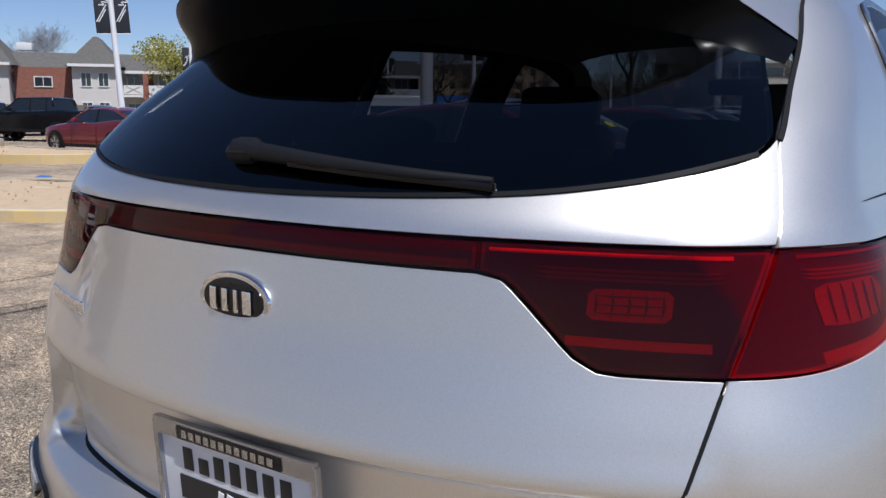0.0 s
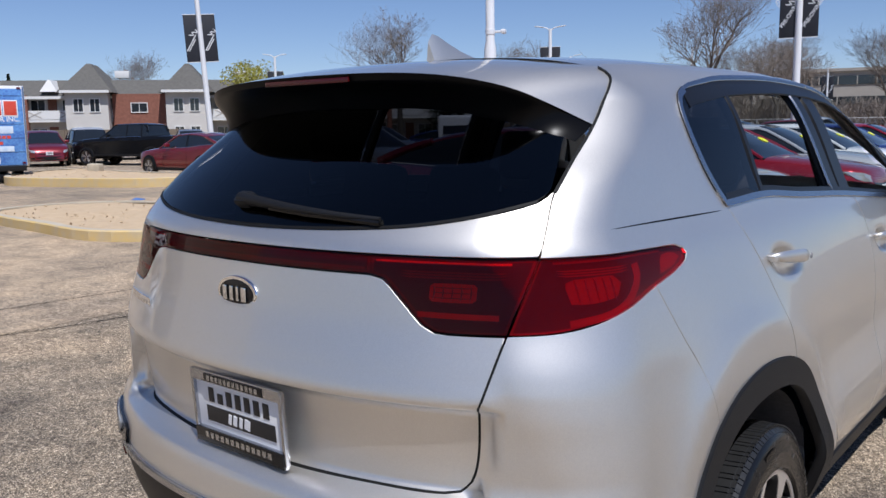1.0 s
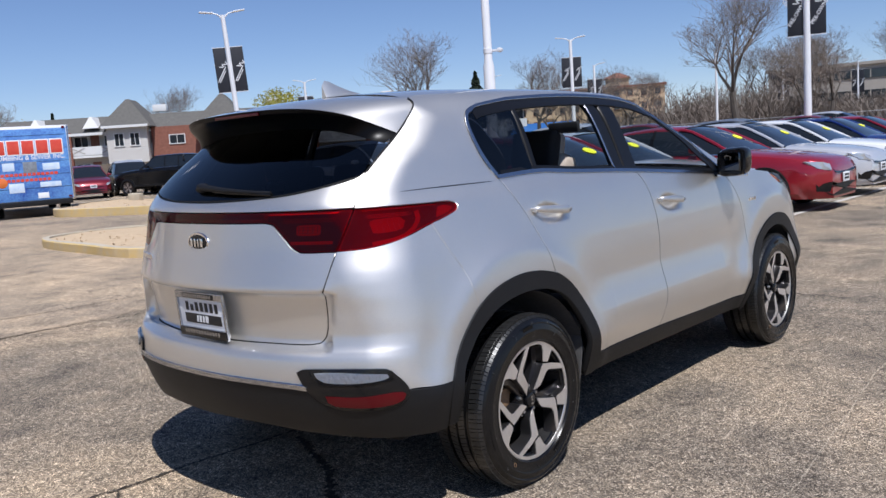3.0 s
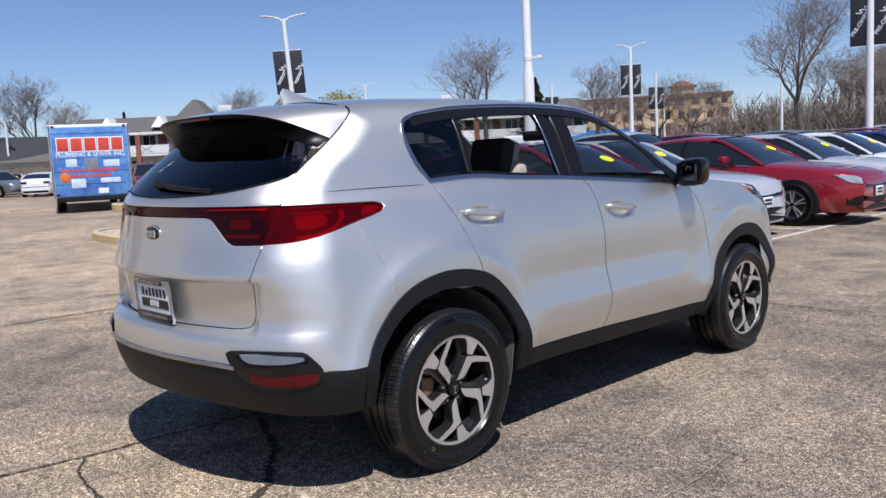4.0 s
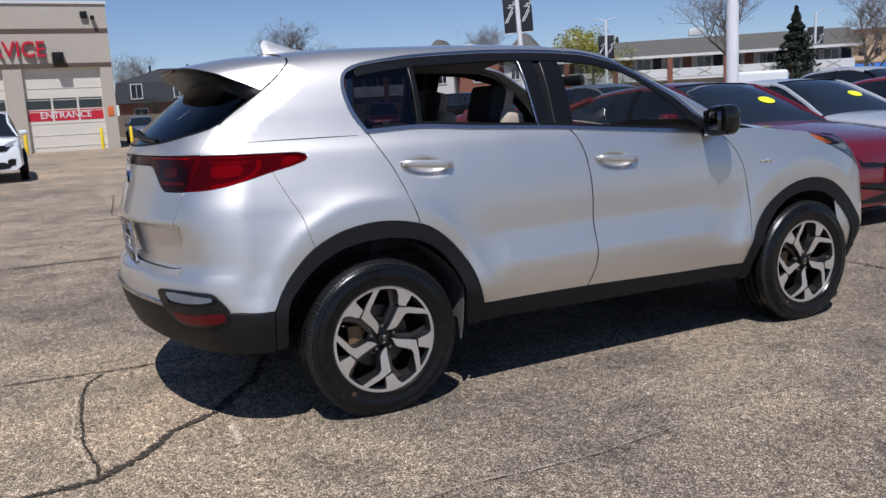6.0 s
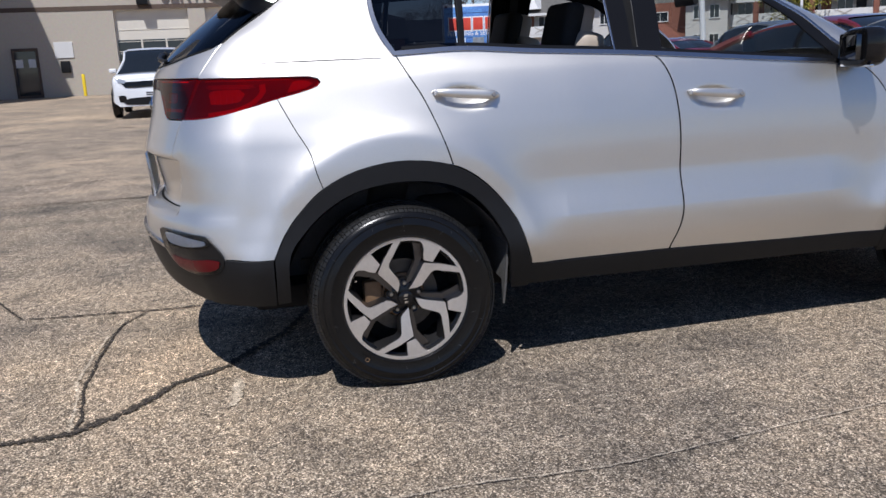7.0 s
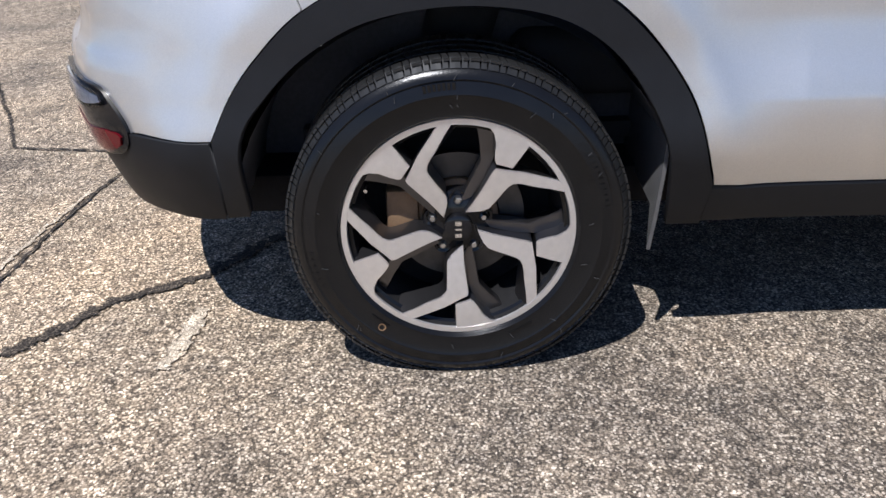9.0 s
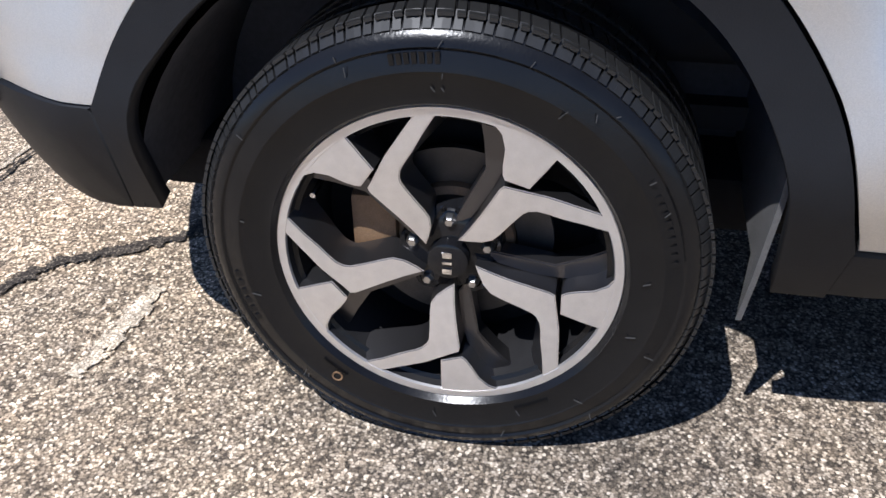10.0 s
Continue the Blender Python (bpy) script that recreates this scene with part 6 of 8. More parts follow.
        mid = bm.verts.new((cx, front(cx, cz) + lift + 0.004, cz))
        b = [bm.verts.new((x, front(x, z) - thick, z)) for x, z in pts]
        for i in range(len(a)):
            j = (i + 1) % len(a)
            bm.faces.new((a[i], a[j], mid))
            bm.faces.new((a[j], a[i], b[i], b[j]))
        bmesh.ops.recalc_face_normals(bm, faces=bm.faces)
        return part(nm, bm, mat, car)
    t0 = float(top(L - 0.12))
    if kind == "boxy_suv":
        t0 = 1.02
        face_patch("grille", GLOSS_BLACK, [(-0.62, 1.0), (-0.60, 0.80), (0, 0.79), (0.60, 0.80), (0.62, 1.0), (0, 1.01)])
    else:
        face_patch("grille", GLOSS_BLACK, [(-0.55, t0 - 0.03), (-0.5, t0 - 0.17), (0, t0 - 0.20), (0.5, t0 - 0.17), (0.55, t0 - 0.03), (0, t0 - 0.015)])
    face_patch("lower_grille", BLACK_PLASTIC, [(-0.60, low + 0.05), (-0.52, low + 0.20), (0.52, low + 0.20), (0.60, low + 0.05)])
    for sx in (1, -1):
        face_patch("headlamp", HEAD_LAMP, [(sx * 0.56, t0 - 0.04), (sx * 0.60, t0 - 0.13), (sx * 0.76, t0 - 0.09), (sx * 0.83, t0 + 0.02), (sx * 0.70, t0 + 0.0)], 0.014)
        face_patch("air_intake", GLOSS_BLACK, [(sx * 0.62, low + 0.10), (sx * 0.60, low + 0.26), (sx * 0.78, low + 0.27), (sx * 0.76, low + 0.12)], 0.008)
        tl = float(top(0.1)) - 0.16
        part("tail_lamp", solid((0.34, 0.05, 0.13 if kind != "pickup" else 0.36), (sx * (w * 0.68), 0.005 - f, tl), None, 0.015), RED_REFLEX, car)
    part("plate", solid((0.30, 0.012, 0.15), (0, front(0, 0.52) + 0.022, 0.50 if kind == "sedan" else 0.62), None, 0.004), WHITE_PAINT, car, "white dealer plate")
    for z in (0.03, -0.02):
        part("plate_bar", solid((0.22, 0.004, 0.03), (0, front(0, 0.52) + 0.030, (0.50 if kind == "sedan" else 0.62) + z)), INK, car)
    part("rear_plate", solid((0.30, 0.012, 0.15), (0, -f - 0.006, 0.75), None, 0.004), WHITE_PAINT, car)
    part("rear_bumper", solid((w * 1.5, 0.05, 0.14), (0, -f + 0.01, low + 0.12), None, 0.02), BLACK_PLASTIC, car)
    if sticker:
        s = y1 - 0.42
        h, b, t, hr = gh(s)
        bm = lathe([(0.0, 0.0), (0.085, 0.0), (0.085, -0.004)], 20, "z")
        slope = math.atan2(float(roof(s - 0.1)) - float(roof(s + 0.1)), 0.2)
        bmesh.ops.scale(bm, vec=(1.3, 1.0, 1.0), verts=bm.verts)
        bmesh.ops.transform(bm, matrix=Matrix.Translation((-hr * 0.45, s - L / 2, t + 0.022)) @ Euler((-slope, 0, 0)).to_matrix().to_4x4(), verts=bm.verts)
        part("price_sticker", bm, STICKER, car, "round yellow windscreen sticker")
    car.matrix_world = place
    return car


def faced(x, y, heading):
    """The pose of a car whose nose looks along heading, in degrees from +x towards +y."""
    return pose(x, y, 0, 0, 0, heading - 90)


ROWED = "cars in the sales row"
ROW = [("maroon", "maroon sedan with yellow windscreen sticker in a sales row", -0.9, 6.1), ("pearl", "pale silver sedan with yellow windscreen sticker in a sales row", -1.75, 8.75),
       ("red", "metallic red sedan with yellow windscreen sticker in a sales row", -1.2, 11.4), ("pearl", "pale silver sedan with yellow windscreen sticker in a sales row", -1.35, 14.1),
       ("white", "white sedan with yellow windscreen sticker in a sales row", -1.4, 16.8), ("blue", "dark blue sedan with yellow windscreen sticker in a sales row", -1.4, 19.5), ("red", "metallic red sedan with yellow windscreen sticker in a sales row", -1.4, 22.2)]
made = {}
for key, label, nx, ny in ROW:
    place = faced(nx - 4.85 / 2, ny, 0)
    if key in made:
        tagged(copy_thing(made[key], place), label)
    else:
        made[key] = parked_car("sedan", PAINTS[key], label, place, sticker=True, group=ROWED)
suv_white = parked_car("boxy_suv", PAINTS["white"], "white boxy suv parked before the service doors", faced(-21.3, -2.1, 0))
# second row behind the first, and stragglers further off
back = "cars in the rear rows"
suv_black = parked_car("suv", PAINTS["black"], "black suv with pale roof in a rear row", faced(-10.9, 19.7, 0) @ Matrix.Scale(1.08, 4), group=back, roof_paint=PAINTS["pearl"])
suv_maroon = parked_car("suv", PAINTS["maroon"], "maroon suv in a rear row", faced(-10.0, 22.5, 0), group=back)
suv_grey = parked_car("suv", PAINTS["grey"], "grey suv in a rear row", faced(-9.0, 27.0, 0), group=back)
for src, x, y, label in ((suv_grey, -13.0, 12.4, "grey suv in a rear row"), (made["blue"], -9.2, 30.0, "dark blue sedan in a rear row"), (made["white"], -9.2, 33.0, "white sedan in a rear row"), (suv_maroon, -9.4, 36.2, "maroon suv in a rear row"), (suv_black, -9.5, 39.5, "black suv in a rear row"),
                         (made["red"], -13.5, 30.5, "metallic red sedan in a rear row"), (suv_grey, -17.0, 31.5, "grey suv in a rear row"), (suv_black, -17.5, 35.0, "black suv in a rear row"), (made["pearl"], -17.5, 38.5, "pale silver sedan in a rear row"), (made["blue"], -20.5, 26.0, "dark blue sedan in a rear row"), (made["maroon"], -22.0, 29.5, "maroon sedan in a rear row"), (suv_grey, -22.0, 22.5, "grey suv in a rear row")):
    tagged(copy_thing(src, faced(x, y, 0)), label, group=back)
for src, x, y, hd, label in ((made["maroon"], -23.2, 14.9, 182, "red sedan parked beside a gravel bed"), (suv_maroon, -38.8, 17.0, -20, "red suv parked in a far row"), (suv_black, -39.4, 19.6, -20, "black suv parked in a far row"),
                             (suv_grey, -54.5, 14.2, 20, "grey suv parked along a far fence"), (suv_white, -61.0, 12.8, -8, "white suv parked along a far fence"), (suv_black, -54.5, 9.0, 170, "black suv parked along a far fence"),
                             (made["white"], -50.5, 15.6, 150, "white sedan parked along a far fence"), (suv_grey, -54.0, 6.3, -6, "grey suv parked along a far fence"), (suv_white, -67.0, 14.0, -8, "white suv parked along a far fence"), (made["white"], -60.5, 16.8, -20, "white sedan parked along a far fence"), (made["maroon"], -53.5, 17.6, 0, "maroon sedan parked along a far fence"),
                             (made["blue"], -44.0, 24.0, -30, "dark blue sedan in a far row"), (suv_grey, -41.5, 27.0, -30, "grey suv in a far row"), (made["white"], -40.0, 30.5, -30, "white sedan in a far row")):
    tagged(copy_thing(src, faced(x, y, hd)), label, group="cars in the far rows")
pickup = parked_car("pickup", PAINTS["black"], "black crew-cab pickup parked beyond a gravel bed", faced(-34.8, 19.4, 201))


# ---- lorry with a printed rear ----
def lorry():
    BLUE = material("blue_print", (0.015, 0.055, 0.32), 0.45, spots=0.6, size=1.6, second=(0.16, 0.38, 0.72))
    RED_PRINT = material("red_print", (0.50, 0.018, 0.02), 0.45, spots=0.35, size=3, second=(0.62, 0.10, 0.05))
    PALE_PRINT = material("pale_blue_print", (0.35, 0.50, 0.70), 0.45, spots=0.5, size=4, second=(0.70, 0.75, 0.80))
    WHITE_BODY = material("white_box", (0.75, 0.76, 0.78), 0.5, spots=0.06, size=3)
    ob = thing("box_truck", "white box truck with blue printed advertising rear", "truck", place=pose(-24.95, 8.62, 0, 0, 0, -19))
    part("box", solid((6.0, 2.5, 2.42), (-3.0, 0, 1.72), None, 0.03), WHITE_BODY, ob)
    part("rear_door", solid((0.02, 2.36, 2.28), (0.012, 0, 1.70), None, 0.005), BLUE, ob, "blue printed roller door")
    for i in range(5):
        part("door_joint", solid((0.004, 2.36, 0.012), (0.0245, 0, 0.95 + 0.42 * i)), INK, ob)
    for i in range(5):
        part("title_rim", solid((0.005, 0.40, 0.49), (0.0255, -0.84 + 0.42 * i, 2.26), None, 0.002), WHITE_BODY, ob)
        part("title_bar", solid((0.006, 0.34, 0.42), (0.027, -0.84 + 0.42 * i, 2.26), None, 0.002), RED_PRINT, ob, "bold red bar of a title")
    m = Matrix.Translation((0.028, 0, 1.93)) @ Euler((radians(90), 0, radians(90))).to_matrix().to_4x4()
    words("PLUMBING & SEWER INC.", 0.20, 0.003, WHITE_BODY, "lettering", ob, m, wide=0.95)
    for z, wd in ((1.40, 1.9), (1.22, 1.3)):
        for k in range(int(wd / 0.13)):
            part("text_bar", solid((0.004, 0.10, 0.09), (0.026, -wd / 2 + 0.13 * k, z)), RED_PRINT, ob)
    bm = lathe([(0, 0.006), (0.15, 0.006), (0.16, 0)], 24)
    bmesh.ops.translate(bm, vec=(0.024, -0.85, 1.42 - 0.25), verts=bm.verts)
    part("round_mark", bm, AMBER, ob)
    part("picture_patch", solid((0.004, 0.40, 0.35), (0.0255, 0.0, 1.62), None, 0.001), material("grey_print", (0.25, 0.28, 0.32), 0.5, spots=0.5, size=9), ob)
    for y, z, wd, hh in ((0.55, 1.05, 0.62, 0.16), (-0.45, 0.98, 0.44, 0.30), (0.62, 1.62, 0.50, 0.22), (-0.62, 1.66, 0.34, 0.26)):
        part("picture_patch", solid((0.004, wd, hh), (0.0255, y, z), None, 0.001), PALE_PRINT, ob)
    part("door_edge", solid((0.03, 0.05, 2.40), (0.014, -1.215, 1.71), None, 0.006), SATIN, ob, "bright door frame")
    part("door_edge", solid((0.03, 0.05, 2.40), (0.014, 1.215, 1.71), None, 0.006), SATIN, ob, "bright door frame")
    part("plate", solid((0.01, 0.32, 0.18), (0.026, 0.3, 0.70), None, 0.003), WHITE_PAINT, ob)
    part("bumper", solid((0.16, 2.3, 0.16), (0.05, 0, 0.46), None, 0.02), BLACK_PLASTIC, ob)
    part("chassis", solid((8.0, 0.9, 0.25), (-4.1, 0, 0.55), None, 0.02), UNDER, ob)
    part("cab", solid((1.9, 2.1, 1.7), (-7.3, 0, 1.35), None, 0.15, 3), WHITE_BODY, ob)
    for sy in (1, -1):
        for x in (-1.4, -7.2):
            bm = lathe([(0.02, -0.02), (0.22, -0.02), (0.24, 0.0), (0.42, 0.0), (0.44, -0.03), (0.44, -0.25), (0.40, -0.28), (0.02, -0.28)], 30)
            bmesh.ops.transform(bm, matrix=Matrix.Translation((x, sy * 1.15, 0.44)) @ Euler((0, 0, radians(90 * sy))).to_matrix().to_4x4(), verts=bm.verts)
            part("wheel", bm, RUBBER, ob)
        for z in (0.62, 2.86):
            part("marker_lamp", solid((0.02, 0.10, 0.06), (0.03, sy * 1.1, z), None, 0.004), RED_REFLEX, ob)
    return ob


lorry()

# ---- lamp posts ----
POLE_WHITE = material("white_pole_paint", (0.72, 0.73, 0.75), 0.45, spots=0.08, size=3)
BANNER = material("black_banner", (0.012, 0.014, 0.022), 0.6, spots=0.3, size=5)


def lamp_post(x, y, label, h=9.2, thick=0.11, banner=True, heads=2, turn=0.0, lettered=False, zb=6.4, bh=2.4, lean=0.0):
    ob = thing("lamp_post", label, "lamp post", "lamp posts of the lot", pose(x, y, 0, 0, lean, turn))
    part("base", lathe([(0.0, 0.62), (0.24, 0.60), (0.27, 0.55), (0.29, 0.0)], 20, "z"), CONCRETE, ob, "concrete foot")
    part("pole", tube([(0, 0, 0.55), (0, 0, h * 0.5), (0, 0, h)], thick * 1.15, 12, 0.72), POLE_WHITE, ob)
    for k in range(heads):
        s = 1 if k == 0 else -1
        part("arm", tube(smooth_line([(0, 0, h - 0.45), (s * 0.10, 0, h - 0.12), (s * 0.30, 0, h + 0.06), (s * 0.55, 0, h + 0.12)], 0.1), 0.05, 8, 0.7), POLE_WHITE, ob)
        part("lamp_head", solid((0.70, 0.34, 0.06), (s * 0.86, 0, h + 0.17), Euler((0, radians(-7 * s), 0)).to_matrix(), 0.025, 2), POLE_WHITE, ob)
    if banner:
        for s in (1, -1):
            sheet_ob = part("banner", solid((0.66, 0.012, bh), (s * 0.46, 0, zb), None, 0.003), BANNER, ob, "black vertical banner with plain white marks")
            for dz in (bh / 2, -bh / 2):
                part("banner_arm", tube([(0, 0, zb + dz), (s * 0.80, 0, zb + dz)], 0.018, 6), POLE_WHITE, ob)
            for face in (-1, 1):
                turnz = Matrix.Translation((s * 0.46, face * 0.0085, zb)) @ Euler((radians(90), radians(0), radians(0 if face < 0 else 180))).to_matrix().to_4x4() @ Euler((0, 0, radians(58))).to_matrix().to_4x4()
                if lettered:
                    words("PRE-OWNED", 0.24, 0.002, POLE_WHITE, "lettering", sheet_ob, turnz @ Matrix.Translation((-0.10, -0.20, 0)))
                    n = 0
                else:
                    bm = bmesh.new()
                    block(bm, (0.95, 0.045, 0.004), (-0.20, -0.10, 0))
                    block(bm, (0.70, 0.045, 0.004), (-0.28, -0.19, 0))
                    bmesh.ops.transform(bm, matrix=turnz, verts=bm.verts)
                    part("banner_bar", bm, POLE_WHITE, sheet_ob)
                for k in range(4):
                    bm = bmesh.new()
                    block(bm, (0.045, 0.20, 0.004), (0, 0, 0), Euler((0, 0, radians(25 * (-1) ** k))).to_matrix())
                    bmesh.ops.transform(bm, matrix=turnz @ Matrix.Translation((0.14 + 0.11 * k, 0.10 - 0.05 * k, 0)), verts=bm.verts)
                    part("banner_bar", bm, POLE_WHITE, sheet_ob)
    return ob


lamp_post(-36.0, 24.6, "white lamp post with two black banners, leaning a little", 9.2, 0.14, turn=60, zb=6.3, lean=-3.0)
lamp_post(-34.7, 55.7, "white lamp post with two black banners", 9.2, 0.15, turn=30, zb=6.6)
lamp_post(-10.1, 36.7, "white lamp post with two lettered black banners", 10.5, 0.15, turn=14, lettered=True, zb=6.45, bh=2.5)
lamp_post(-67.0, 54.6, "white lamp post with a black banner far off", 9.1, 0.14, turn=50)
lamp_post(-46.5, 78.5, "white lamp post with a black banner far off", 9.1, 0.14, heads=1, turn=30)
lamp_post(-33.2, 79.8, "plain white lamp post far off", 9.1, 0.12, banner=False, heads=1)
lamp_post(-41.3, 121.0, "white lamp post with a black banner far off", 9.1, 0.14, heads=1, turn=10, bh=3.2)
lamp_post(-31.7, 122.3, "white lamp post with a black banner far off", 9.1, 0.14, heads=1, turn=10, bh=3.2)
lamp_post(-59.6, 76.9, "white lamp post with a black banner far off", 9.1, 0.14, heads=1, turn=40)
lamp_post(-56.0, 95.8, "plain white lamp post far off", 7.4, 0.12, banner=False, heads=1)
lamp_post(-113.0, 32.5, "dark lamp post far off", 8.0, 0.14, banner=False, heads=2)
tall = thing("light_mast", "thick white square light mast with a camera bracket", "lamp post", place=pose(-8.75, 12.1, 0, 0, 0, 20))
part("base", lathe([(0.0, 0.75), (0.30, 0.74), (0.33, 0.68), (0.33, 0.0)], 24, "z"), CONCRETE, tall, "concrete foot")
part("mast", lathe([(0.128, 0.7), (0.122, 3.05), (0.090, 3.22), (0.080, 10.9), (0.0, 10.95)], 24, "z"), POLE_WHITE, tall)
part("bracket", solid((0.22, 0.04, 0.05), (0.17, 0, 3.40), None, 0.01), POLE_WHITE, tall)
part("camera_housing", solid((0.10, 0.16, 0.09), (0.28, 0, 3.40), None, 0.03), POLE_WHITE, tall)
part("collar", lathe([(0.088, 3.34), (0.098, 3.35), (0.098, 3.45), (0.088, 3.46)], 24, "z"), POLE_WHITE, tall)
for s in (1, -1):
    part("flood_lamp", solid((0.5, 0.4, 0.14), (s * 0.5, 0, 11.1), None, 0.03), POLE_WHITE, tall)

# ---- trees ----
BARK = material("grey_bark", (0.10, 0.085, 0.072), 0.95, spots=0.4, size=4, bump=0.01)
TWIG = material("bare_twigs", (0.20, 0.165, 0.14), 0.95, spots=0.3, size=6)
LEAF_YELLOW = material("spring_leaves", (0.30, 0.27, 0.035), 0.7, spots=0.5, size=2, second=(0.20, 0.21, 0.03))
LEAF_DARK = material("conifer_needles", (0.018, 0.035, 0.018), 0.8, spots=0.5, size=3)
LEAF_PALE = material("budding_leaves", (0.34, 0.30, 0.17), 0.8, spots=0.4, size=2)


def bare_tree(label, h, spread, seed, place, levels=6):
    """A leafless tree: tapered trunk, forking limbs and fine twigs."""
    rng = random.Random(seed)
    limbs, twigs = ([], []), ([], [])

    def bar(store, a, b, ra, rb, n):
        v, f = store
        d = (b - a).normalized()
        s = d.orthogonal().normalized()
        u = d.cross(s)
        k = len(v)
        for p, r in ((a, ra), (b, rb)):
            v.extend([tuple(p + r * (math.cos(2 * math.pi * i / n) * s + math.sin(2 * math.pi * i / n) * u)) for i in range(n)])
        f.extend([(k + i, k + (i + 1) % n, k + n + (i + 1) % n, k + n + i) for i in range(n)])

    def grow(p, d, length, r, lev):
        steps = 3 if lev < 3 else 2 if lev < 6 else 1
        for i in range(steps):
            d = (d + Vector((rng.gauss(0, 0.04 if lev == 0 else 0.13), rng.gauss(0, 0.04 if lev == 0 else 0.13), rng.gauss(0.07, 0.10)))).normalized()
            q = p + d * length / steps
            r2 = max(0.009, r * (0.86 if lev else 0.9))
            bar(limbs if lev < 2 else twigs, p, q, r, r2, 7 if lev == 0 else 5 if lev < 3 else 3)
            p, r = q, r2
            if lev >= 1 and lev < levels and rng.random() < (0.92 if lev < 3 else 0.5):
                side = Vector((rng.gauss(0, 1), rng.gauss(0, 1), rng.gauss(0.35, 0.5))).normalized()
                grow(p, (d * 0.6 + side * 0.75 * spread).normalized(), length * rng.uniform(0.55, 0.8), r * 0.6, lev + 1)
        if lev < levels:
            for _ in range(3 if lev < 3 else 2 if lev < 5 else 1 + (rng.random() < 0.6)):
                side = Vector((rng.gauss(0, 1), rng.gauss(0, 1), rng.gauss(0.25, 0.4))).normalized()
                grow(p, (d * 0.75 + side * 0.8 * spread).normalized(), length * rng.uniform(0.62, 0.82), r * rng.uniform(0.55, 0.72), lev + 1)
    grow(Vector((0, 0, -0.1)), Vector((0, 0, 1)), h * 0.30, h * 0.024, 0)
    tree = thing("tree", label, "tree", place=place)
    mesh_part("trunk", *limbs, BARK, tree)
    tagged(mesh_part("crown", *twigs, TWIG, tree), kind="stuff")
    return tree


def leafy_tree(label, h, wide, seed, place, mat, conifer=False, leaves=5200):
    rng = np.random.default_rng(seed)
    tree = thing("tree", label, "tree", place=place)
    part("trunk", tube([(0, 0, -0.1), (0.05, 0, h * 0.4), (0, 0.05, h * (0.95 if conifer else 0.7))], h * 0.022, 8, 0.3), BARK, tree)
    verts, faces = [], []
    lumps = [(np.array([rng.normal(0, wide * 0.25), rng.normal(0, wide * 0.25), h * rng.uniform(0.42, 0.86)]), rng.uniform(0.5, 1.0) * wide * 0.24) for _ in range(26)]
    for i in range(leaves):
        if conifer:
            t = rng.random() ** 0.7
            a = rng.random() * 2 * math.pi
            rad = wide * 0.5 * (1 - t) * (0.55 + 0.45 * math.cos(9 * t * math.pi) ** 2) * rng.uniform(0.55, 1.05)
            c = np.array([rad * math.cos(a), rad * math.sin(a), h * (0.10 + 0.9 * t) - 0.12 * rad])
        else:
            m, r = lumps[rng.integers(len(lumps))]
            d = rng.normal(0, 1, 3)
            c = m + d / np.linalg.norm(d) * r * rng.uniform(0.6, 1.1)
        s = rng.uniform(0.06, 0.16) * (1.5 if conifer else 1.0) * h / 9
        u, v = rng.normal(0, 1, (2, 3))
        u /= np.linalg.norm(u)
        v = np.cross(u, v)
        v /= np.linalg.norm(v)
        k = len(verts)
        verts += [tuple(c + s * u), tuple(c + s * 0.6 * v), tuple(c - s * u), tuple(c - s * 0.6 * v)]
        faces.append((k, k + 1, k + 2, k + 3))
    tagged(mesh_part("crown", verts, faces, mat, tree), kind="stuff")
    return tree


t1 = bare_tree("bare spreading tree behind the lot", 14.5, 0.95, 11, pose(-56.7, 62.3, 0))
t2 = bare_tree("tall bare tree behind the lot", 14.5, 0.9, 5, pose(-25.3, 66.0, 0))
t3 = bare_tree("low bare tree with a wide crown", 10.5, 1.15, 23, pose(-43.3, 80.2, 0))
for src, x, y, k, rz, label in ((t1, -119.0, 38.0, 1.12, 40, "bare tree with a broad crown far off"), (t3, -26.4, 92.9, 1.15, 80, "low bare tree with a wide crown"), (t2, -19.5, 99.0, 0.9, 130, "bare tree far off"), (t1, -47.0, 68.0, 0.75, 200, "bare tree behind the lot"),
                                (t3, -41.1, 61.5, 0.75, 10, "low bare tree with a wide crown"), (t2, -106.0, 62.0, 0.95, 60, "bare tree far off"), (t1, -12.0, 105.0, 0.95, 300, "bare tree far off"), (t1, -125.0, 45.0, 0.9, 120, "bare tree far off"), (t3, -118.0, 30.0, 1.0, 220, "bare tree far off"), (t2, -3.0, 112.0, 0.85, 20, "bare tree far off"), (t1, -140.0, 18.0, 0.9, 70, "bare tree far off"), (t3, -52.0, 88.0, 1.0, 160, "low bare tree with a wide crown"), (t2, -36.5, 100.0, 0.85, 250, "bare tree far off"), (t1, -31.0, 104.0, 0.95, 15, "bare tree far off"), (t2, -27.5, 88.0, 0.8, 100, "bare tree far off")):
    tagged(copy_thing(src, pose(x, y, 0, 0, 0, rz) @ Matrix.Scale(k, 4)), label)
leafy_tree("tree in yellow-green spring leaf", 9.4, 7.0, 3, pose(-70.5, 55.5, 0), LEAF_YELLOW)
leafy_tree("dark green pointed conifer far off", 9.8, 7.6, 4, pose(-60.5, 75.0, 0), LEAF_DARK, True, 6000)
leafy_tree("dark green pointed conifer far off", 9.5, 4.0, 6, pose(-93.0, 77.0, 0), LEAF_DARK, True, 3000)
